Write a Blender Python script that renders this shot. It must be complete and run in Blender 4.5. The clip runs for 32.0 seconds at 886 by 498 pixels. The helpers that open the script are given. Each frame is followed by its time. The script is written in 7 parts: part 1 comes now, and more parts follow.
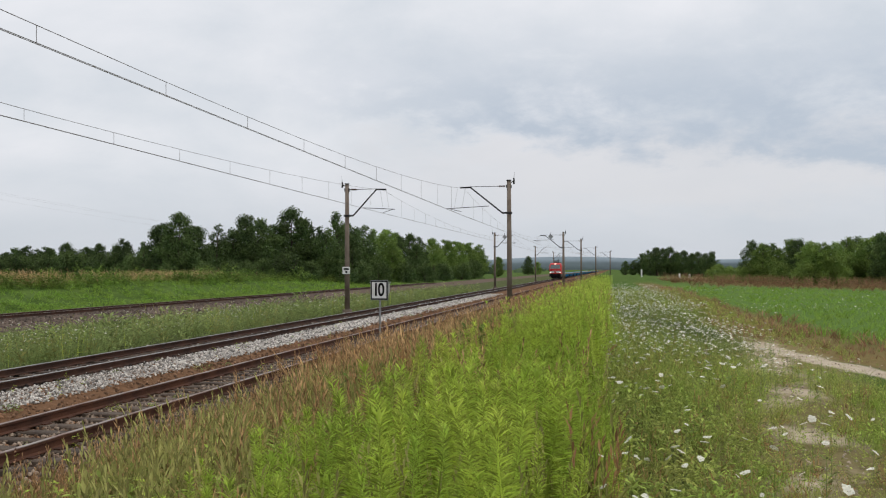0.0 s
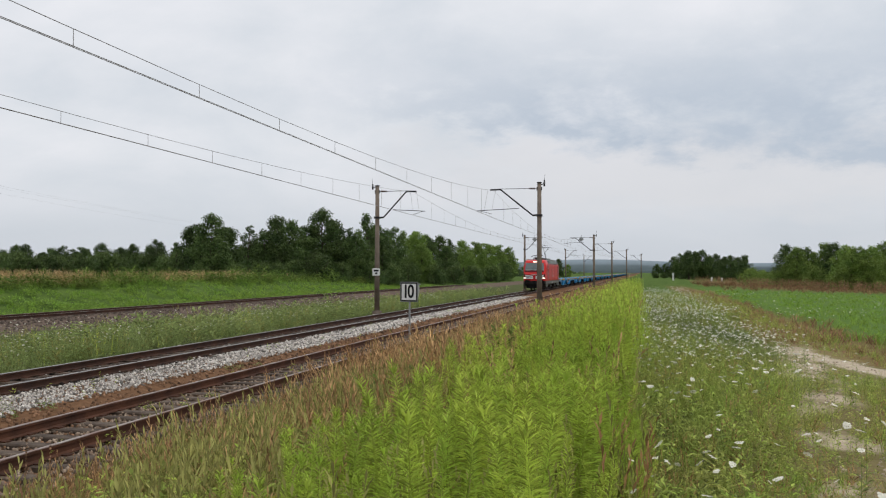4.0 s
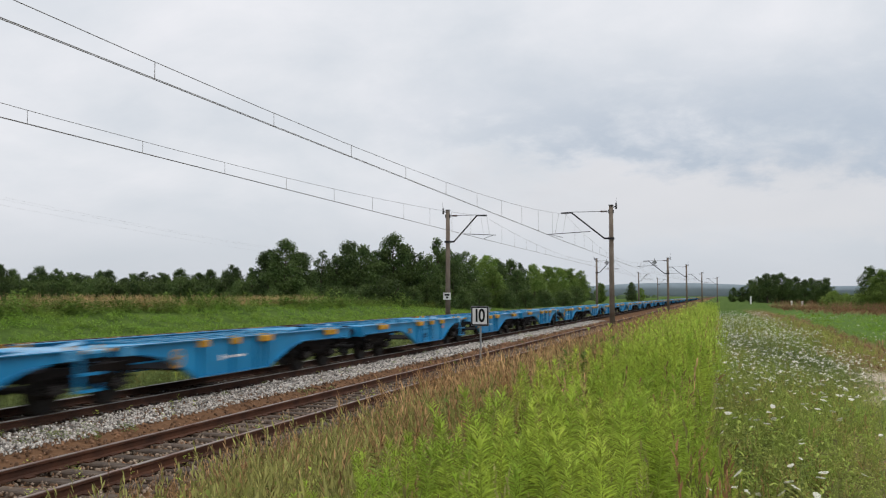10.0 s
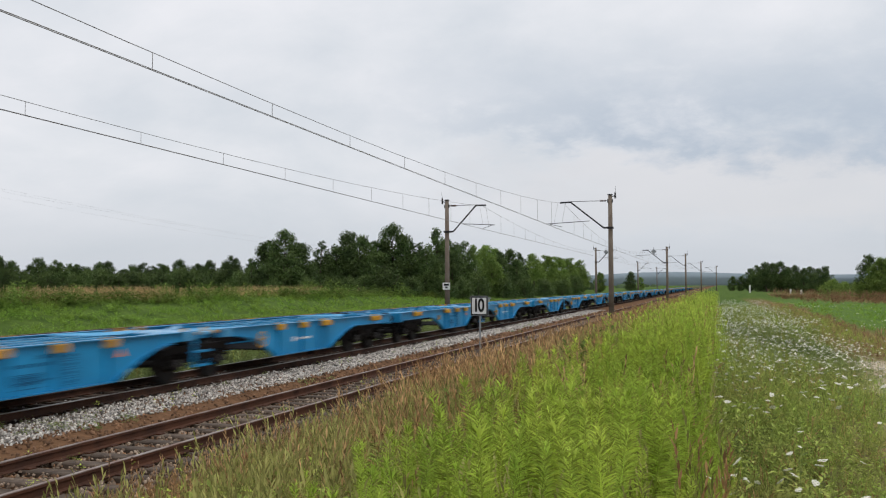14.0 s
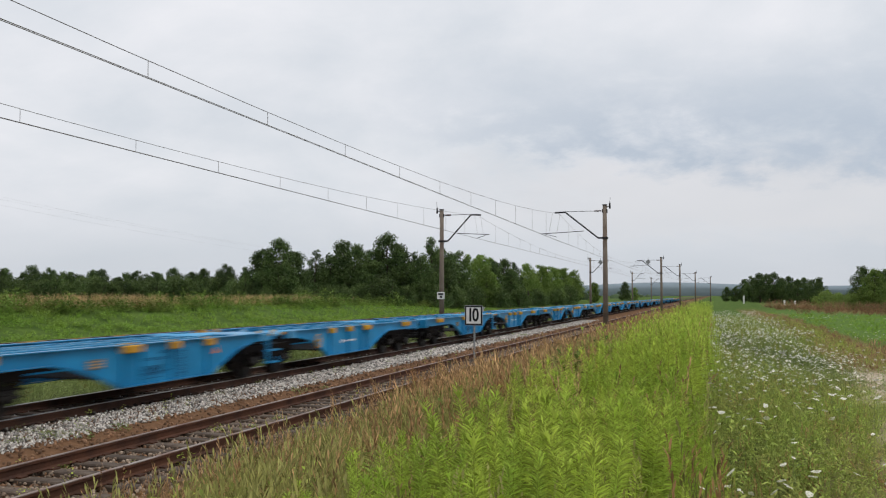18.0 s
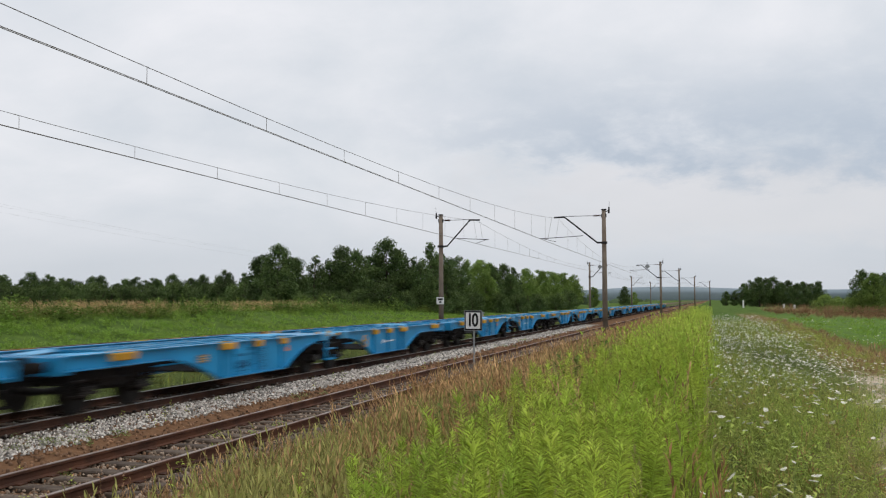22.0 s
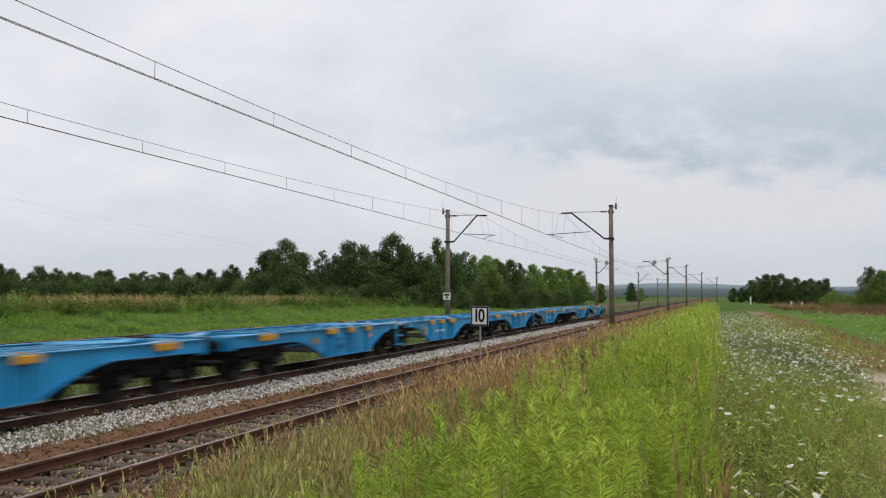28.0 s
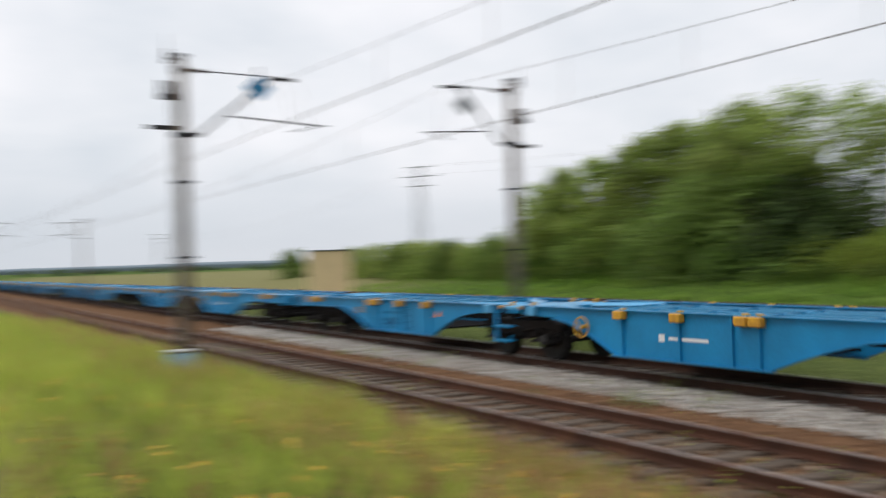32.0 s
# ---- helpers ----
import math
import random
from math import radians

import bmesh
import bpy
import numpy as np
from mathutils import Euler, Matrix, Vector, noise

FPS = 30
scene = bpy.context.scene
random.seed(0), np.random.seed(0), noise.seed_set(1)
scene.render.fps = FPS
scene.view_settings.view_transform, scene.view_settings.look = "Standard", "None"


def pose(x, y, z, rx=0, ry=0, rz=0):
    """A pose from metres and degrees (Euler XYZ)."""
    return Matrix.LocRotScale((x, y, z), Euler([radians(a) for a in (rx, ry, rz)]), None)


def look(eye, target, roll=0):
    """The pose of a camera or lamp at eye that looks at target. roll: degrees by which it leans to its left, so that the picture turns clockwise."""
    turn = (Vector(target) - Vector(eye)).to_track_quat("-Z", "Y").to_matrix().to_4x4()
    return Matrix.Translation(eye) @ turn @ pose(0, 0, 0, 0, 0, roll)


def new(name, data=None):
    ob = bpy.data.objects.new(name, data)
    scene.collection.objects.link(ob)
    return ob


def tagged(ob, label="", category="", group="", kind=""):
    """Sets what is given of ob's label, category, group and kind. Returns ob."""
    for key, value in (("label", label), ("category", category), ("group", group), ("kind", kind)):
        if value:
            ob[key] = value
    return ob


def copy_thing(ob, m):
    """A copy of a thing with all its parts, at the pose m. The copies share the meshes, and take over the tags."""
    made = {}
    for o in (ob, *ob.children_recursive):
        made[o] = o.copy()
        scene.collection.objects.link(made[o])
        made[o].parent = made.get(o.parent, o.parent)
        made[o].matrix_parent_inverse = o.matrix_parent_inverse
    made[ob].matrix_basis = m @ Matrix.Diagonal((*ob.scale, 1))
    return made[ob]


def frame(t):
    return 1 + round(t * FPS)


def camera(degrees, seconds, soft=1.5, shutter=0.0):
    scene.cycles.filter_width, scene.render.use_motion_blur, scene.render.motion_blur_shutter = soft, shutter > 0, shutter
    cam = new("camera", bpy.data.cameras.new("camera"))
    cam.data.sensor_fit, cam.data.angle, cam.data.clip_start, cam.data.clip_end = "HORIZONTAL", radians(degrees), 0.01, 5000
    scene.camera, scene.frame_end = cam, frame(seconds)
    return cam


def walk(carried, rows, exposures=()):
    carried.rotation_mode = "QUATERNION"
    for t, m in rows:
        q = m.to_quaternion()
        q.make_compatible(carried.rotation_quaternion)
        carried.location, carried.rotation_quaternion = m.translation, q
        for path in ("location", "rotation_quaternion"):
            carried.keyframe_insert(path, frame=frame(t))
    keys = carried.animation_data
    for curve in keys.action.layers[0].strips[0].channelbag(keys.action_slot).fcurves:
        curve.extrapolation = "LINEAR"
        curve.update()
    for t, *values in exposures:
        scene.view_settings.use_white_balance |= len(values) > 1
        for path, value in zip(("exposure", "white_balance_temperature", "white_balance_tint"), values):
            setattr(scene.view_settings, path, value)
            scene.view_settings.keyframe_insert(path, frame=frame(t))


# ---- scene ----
# eye height over the rails of the running line, metres
EYE = (0.0, 0.0, 2.34)
LENS = 53.45
# seconds, heading left of the line's direction, pitch up, roll (degrees)
PATH = [
    (0, 10.82, 1.36, -0.24), (0.5, 10.86, 1.26, -0.13), (1, 10.91, 1.32, -0.13), (1.5, 11.12, 1.41, -0.04),
    (2, 11.41, 1.45, 0.03), (2.5, 11.62, 1.44, 0.10), (3, 11.89, 1.41, 0.13), (3.5, 12.37, 1.42, 0.13),
    (5.5, 13.89, 1.91, -0.06), (6, 14.50, 2.05, -0.08), (6.5, 14.85, 2.17, -0.10), (7, 15.05, 2.29, -0.04),
    (7.5, 15.06, 2.39, 0.09), (8, 15.14, 2.53, 0.16), (8.5, 15.39, 2.74, 0.22), (9, 15.99, 2.91, 0.20),
    (9.5, 16.84, 2.98, 0.12), (10, 17.36, 3.06, -0.03), (10.5, 17.72, 3.08, 0.12), (11, 17.67, 3.02, -0.06),
    (11.5, 17.69, 2.78, 0.01), (12, 17.75, 2.68, 0.11), (12.5, 17.74, 2.72, -0.12), (13, 17.53, 2.68, -0.15),
    (13.5, 17.49, 2.49, -0.20), (14, 17.31, 2.41, -0.26), (14.5, 17.19, 2.37, -0.24), (16.5, 17.03, 2.53, -0.02),
    (17, 17.01, 2.76, 0.02), (17.5, 17.01, 2.91, 0.02), (18, 16.96, 3.02, 0.00), (18.5, 16.90, 3.12, -0.08),
    (19, 16.84, 3.19, 0.06), (19.5, 16.82, 3.25, 0.04), (20, 16.84, 3.35, -0.06), (20.5, 16.90, 3.42, -0.20),
    (21, 16.93, 3.44, -0.27), (21.5, 16.93, 3.41, -0.21), (22, 16.91, 3.36, -0.21), (22.5, 16.89, 3.32, -0.20),
    (23, 16.89, 3.34, -0.05), (23.5, 16.90, 3.33, -0.15), (24, 16.89, 3.30, -0.12), (24.5, 16.86, 3.26, 0.00),
    (25, 16.91, 3.30, 0.04), (25.5, 17.15, 3.36, -0.11), (27.5, 17.30, 3.06, 0.10), (28, 17.35, 3.06, 0.05),
    (28.5, 17.36, 3.12, -0.05), (29, 17.39, 3.14, -0.06), (29.5, 17.40, 3.14, -0.07), (30, 18.14, 3.07, -0.16),
    (30.2, 19.60, 2.99, 0.00), (30.4, 22.57, 2.85, 0.07), (30.6, 30.18, 2.76, -0.43), (30.8, 42.29, 2.96, 0.09),
    (31, 59.26, 3.10, 1.01), (31.2, 80.86, 0.98, 1.78), (31.4, 101.21, 0.24, -0.34), (31.7, 127.20, 1.05, -0.62),
    (32, 148.19, 0.80, -1.73),
]


def aim(yaw, pitch, roll):
    a, b = radians(yaw), radians(pitch)
    ahead = Vector((-math.sin(a) * math.cos(b), math.cos(a) * math.cos(b), math.sin(b)))
    return look(EYE, Vector(EYE) + ahead * 4, roll)


cam = camera(LENS, 32.0, soft=1.15, shutter=0.6)
walk(cam, [(t, aim(a, b, c)) for t, a, b, c in PATH], [(0, 0.0), (31.1, 0.0), (31.5, -0.1), (31.75, -0.1), (32, 0.13)])

# ---- light: bright overcast, broken cloud deck ----
SUN_EL, SUN_AZ = radians(58), radians(100)
world = bpy.data.worlds.new("sky")
scene.world = world
world.use_nodes = True
wn, wl = world.node_tree.nodes, world.node_tree.links
wn.clear()


def wnode(kind, **values):
    n = wn.new(kind)
    for key, value in values.items():
        n.inputs[key].default_value = value
    return n


w_out = wn.new("ShaderNodeOutputWorld")
w_bg = wn.new("ShaderNodeBackground")
w_sky = wn.new("ShaderNodeTexSky")
w_sky.sky_type, w_sky.sun_disc = "NISHITA", False
w_sky.sun_elevation, w_sky.sun_rotation = SUN_EL, SUN_AZ
w_co = wn.new("ShaderNodeTexCoord")
w_sep = wn.new("ShaderNodeSeparateXYZ")
wl.new(w_co.outputs["Generated"], w_sep.inputs[0])


def wmath(op, a, b=None, clamp=False):
    n = wn.new("ShaderNodeMath")
    n.operation, n.use_clamp = op, clamp
    for i, v in enumerate((a, b)):
        if v is None:
            continue
        if isinstance(v, (int, float)):
            n.inputs[i].default_value = v
        else:
            wl.new(v, n.inputs[i])
    return n.outputs[0]


up = wmath("MAXIMUM", w_sep.outputs["Z"], 0.0)
# cloud deck seen in perspective: direction divided by its height
lift = wmath("ADD", up, 0.36)
cx = wmath("DIVIDE", w_sep.outputs["X"], lift)
cy = wmath("DIVIDE", w_sep.outputs["Y"], lift)
w_comb = wn.new("ShaderNodeCombineXYZ")
wl.new(cx, w_comb.inputs[0])
wl.new(cy, w_comb.inputs[1])
w_comb.inputs[2].default_value = 12.6
big = wnode("ShaderNodeTexNoise", Scale=0.85, Detail=4.0, Roughness=0.48, Distortion=0.5)
wl.new(w_comb.outputs[0], big.inputs["Vector"])
fine = wnode("ShaderNodeTexNoise", Scale=1.9, Detail=7.0, Roughness=0.58, Distortion=0.2)
wl.new(w_comb.outputs[0], fine.inputs["Vector"])
mixn = wmath("ADD", wmath("MULTIPLY", big.outputs["Fac"], 0.55), wmath("MULTIPLY", fine.outputs["Fac"], 0.45))
w_ramp = wn.new("ShaderNodeValToRGB")
wl.new(mixn, w_ramp.inputs[0])
el = w_ramp.color_ramp.elements
el[0].position, el[0].color = 0.36, (0.62, 0.665, 0.72, 1)
el[1].position, el[1].color = 0.60, (0.905, 0.895, 0.925, 1)
mid = el.new(0.47)
mid.color = (0.755, 0.775, 0.815, 1)
# a grey-blue cloud bank ahead with a pale gap of light under it; heading and height in degrees, ragged by noise
heading = wmath("MULTIPLY", wmath("ARCTAN2", wmath("MULTIPLY", w_sep.outputs["X"], -1.0), w_sep.outputs["Y"]), 57.296)
rise_deg = wmath("MULTIPLY", wmath("ARCSINE", w_sep.outputs["Z"]), 57.296)
rag_a = wnode("ShaderNodeTexNoise", Scale=9.0, Detail=6.0, Roughness=0.6, Distortion=0.3)
rag_b = wnode("ShaderNodeTexNoise", Scale=22.0, Detail=6.0, Roughness=0.62, Distortion=0.2)
for rag in (rag_a, rag_b):
    squeeze = wn.new("ShaderNodeMapping")
    squeeze.inputs["Scale"].default_value = (1.0, 1.0, 2.2)
    wl.new(w_co.outputs["Generated"], squeeze.inputs[0])
    wl.new(squeeze.outputs[0], rag.inputs["Vector"])
rag_mix = wmath("ADD", wmath("MULTIPLY", wmath("SUBTRACT", rag_a.outputs["Fac"], 0.5), 9.0), wmath("MULTIPLY", wmath("SUBTRACT", rag_b.outputs["Fac"], 0.5), 4.0))
h_r, r_r = wmath("ADD", heading, wmath("MULTIPLY", rag_mix, 3.0)), wmath("ADD", rise_deg, wmath("MULTIPLY", rag_mix, 0.55))


def wstep(src, lo, hi):
    n = wn.new("ShaderNodeMapRange")
    n.interpolation_type = "SMOOTHSTEP"
    n.inputs["From Min"].default_value, n.inputs["From Max"].default_value = lo, hi
    wl.new(src, n.inputs["Value"])
    return n.outputs[0]


def wpaint(fac, base, color):
    n = wn.new("ShaderNodeMixRGB")
    wl.new(fac, n.inputs[0])
    wl.new(base, n.inputs[1])
    n.inputs[2].default_value = (*color, 1)
    return n.outputs[0]


sideways = wmath("MULTIPLY", wstep(h_r, 26, 8), wstep(h_r, -75, -45))
bank_low = wstep(wmath("ADD", r_r, wmath("MULTIPLY", heading, -0.11)), 6.9, 8.7)
bank = wmath("MULTIPLY", wmath("MULTIPLY", sideways, bank_low), wstep(r_r, 17.0, 9.5))
gap = wmath("MULTIPLY", wmath("MULTIPLY", wstep(h_r, 24, 4), wstep(h_r, -75, -45)), wmath("MULTIPLY", wstep(r_r, 2.8, 5.5), wstep(r_r, 9.6, 7.4)))
deck = wpaint(wmath("MULTIPLY", wstep(rise_deg, 9.0, 1.0), 0.8), w_ramp.outputs[0], (0.58, 0.62, 0.685))
deck = wpaint(wmath("MULTIPLY", gap, 0.66), deck, (0.715, 0.71, 0.735))
lumps = wmath("ADD", wmath("MULTIPLY", wmath("SUBTRACT", rag_a.outputs["Fac"], 0.5), 2.6), wmath("ADD", wmath("MULTIPLY", wmath("SUBTRACT", rag_b.outputs["Fac"], 0.5), 1.4), 0.72), True)
deck = wpaint(wmath("MULTIPLY", bank, lumps), deck, (0.50, 0.56, 0.645))
# brighter towards the zenith, as under any overcast sky
gain = wmath("ADD", wmath("MULTIPLY", wmath("POWER", up, 1.5), 0.32), 1.01)
w_scale = wn.new("ShaderNodeVectorMath")
w_scale.operation = "SCALE"
wl.new(deck, w_scale.inputs[0])
wl.new(gain, w_scale.inputs["Scale"])
w_clear = wn.new("ShaderNodeVectorMath")
w_clear.operation = "SCALE"
wl.new(w_sky.outputs[0], w_clear.inputs[0])
w_clear.inputs["Scale"].default_value = 0.10
w_mix = wn.new("ShaderNodeMixRGB")
w_mix.inputs[0].default_value = 0.93
wl.new(w_clear.outputs[0], w_mix.inputs[1])
wl.new(w_scale.outputs[0], w_mix.inputs[2])
wl.new(w_mix.outputs[0], w_bg.inputs["Color"])
w_bg.inputs["Strength"].default_value = 1.0
wl.new(w_bg.outputs[0], w_out.inputs["Surface"])

sun = new("sun", bpy.data.lights.new("sun", "SUN"))
sun.data.energy, sun.data.angle, sun.data.color = 0.85, radians(25), (1.0, 0.96, 0.9)
sun.matrix_world = look((0, 0, 60), (60 * math.sin(SUN_AZ) * -1, 60 * math.cos(SUN_AZ) * -1, 60 - 60 * math.tan(SUN_EL)))


# ---- materials ----
def material(name, base, rough=0.7, metal=0.0, vary=0.25, scale=3.0, second=None, grain=40.0, bump=0.0, island=0.0,
             obj=0.0, translucent=0.0, coat=0.0, spec=0.22):
    """A surface: base colour, a second colour mixed in by large stains, fine grain, relief; island / obj: how far pieces differ."""
    m = bpy.data.materials.new(name)
    m.use_nodes = True
    n, l = m.node_tree.nodes, m.node_tree.links
    b = n["Principled BSDF"]
    b.inputs["Roughness"].default_value, b.inputs["Metallic"].default_value = rough, metal
    b.inputs["Coat Weight"].default_value, b.inputs["Specular IOR Level"].default_value = coat, spec
    co = n.new("ShaderNodeTexCoord")
    stain = n.new("ShaderNodeTexNoise")
    stain.inputs["Scale"].default_value, stain.inputs["Detail"].default_value = scale, 6.0
    l.new(co.outputs["Object"], stain.inputs["Vector"])
    fine_n = n.new("ShaderNodeTexNoise")
    fine_n.inputs["Scale"].default_value, fine_n.inputs["Detail"].default_value = grain, 4.0
    l.new(co.outputs["Object"], fine_n.inputs["Vector"])
    ramp = n.new("ShaderNodeValToRGB")
    ramp.color_ramp.elements[0].position, ramp.color_ramp.elements[1].position = 0.38, 0.64
    other = second or tuple(c * (1 - vary) for c in base)
    ramp.color_ramp.elements[0].color, ramp.color_ramp.elements[1].color = (*other, 1), (*base, 1)
    l.new(stain.outputs["Fac"], ramp.inputs[0])
    hsv = n.new("ShaderNodeHueSaturation")
    l.new(ramp.outputs[0], hsv.inputs["Color"])
    val = n.new("ShaderNodeMapRange")
    val.inputs["To Min"].default_value, val.inputs["To Max"].default_value = 1 - vary * 0.9, 1 + vary * 0.9
    l.new(fine_n.outputs["Fac"], val.inputs["Value"])
    last = val.outputs[0]
    for amount, kind, out in ((island, "ShaderNodeNewGeometry", "Random Per Island"), (obj, "ShaderNodeObjectInfo", "Random")):
        if amount:
            g = n.new(kind)
            r = n.new("ShaderNodeMapRange")
            r.inputs["To Min"].default_value, r.inputs["To Max"].default_value = 1 - amount, 1 + amount
            l.new(g.outputs[out], r.inputs["Value"])
            mul = n.new("ShaderNodeMath")
            mul.operation = "MULTIPLY"
            l.new(last, mul.inputs[0])
            l.new(r.outputs[0], mul.inputs[1])
            last = mul.outputs[0]
    l.new(last, hsv.inputs["Value"])
    l.new(hsv.outputs[0], b.inputs["Base Color"])
    if bump:
        bp = n.new("ShaderNodeBump")
        bp.inputs["Strength"].default_value, bp.inputs["Distance"].default_value = bump, 0.02
        l.new(fine_n.outputs["Fac"], bp.inputs["Height"])
        l.new(bp.outputs[0], b.inputs["Normal"])
    if translucent:
        tr = n.new("ShaderNodeBsdfTranslucent")
        l.new(hsv.outputs[0], tr.inputs["Color"])
        mx = n.new("ShaderNodeMixShader")
        mx.inputs[0].default_value = translucent
        l.new(b.outputs[0], mx.inputs[1])
        l.new(tr.outputs[0], mx.inputs[2])
        l.new(mx.outputs[0], n["Material Output"].inputs["Surface"])
    return m


def glow(name, color, strength):
    m = material(name, color, 0.3)
    b = m.node_tree.nodes["Principled BSDF"]
    b.inputs["Emission Color"].default_value, b.inputs["Emission Strength"].default_value = (*color, 1), strength
    return m


def streaked_red():
    """Traffic red with soft sooty streaks that run down the sides."""
    m = material("traffic red locomotive paint", (0.60, 0.014, 0.012), 0.40, 0, 0.08, 0.8, (0.52, 0.012, 0.011), 20, coat=0.06, spec=0.30)
    n, l = m.node_tree.nodes, m.node_tree.links
    b = n["Principled BSDF"]
    src = b.inputs["Base Color"].links[0].from_socket
    co, mp, t = n.new("ShaderNodeTexCoord"), n.new("ShaderNodeMapping"), n.new("ShaderNodeTexNoise")
    mp.inputs["Scale"].default_value = (0.2, 0.36, 0.04)
    t.inputs["Scale"].default_value, t.inputs["Detail"].default_value = 1.0, 3.0
    l.new(co.outputs["Object"], mp.inputs[0])
    l.new(mp.outputs[0], t.inputs["Vector"])
    r = n.new("ShaderNodeMapRange")
    r.inputs["From Min"].default_value, r.inputs["From Max"].default_value, r.inputs["To Max"].default_value = 0.50, 0.68, 0.42
    l.new(t.outputs["Fac"], r.inputs["Value"])
    x = n.new("ShaderNodeMixRGB")
    l.new(r.outputs[0], x.inputs[0])
    l.new(src, x.inputs[1])
    x.inputs[2].default_value = (0.22, 0.035, 0.028, 1)
    l.new(x.outputs[0], b.inputs["Base Color"])
    return m


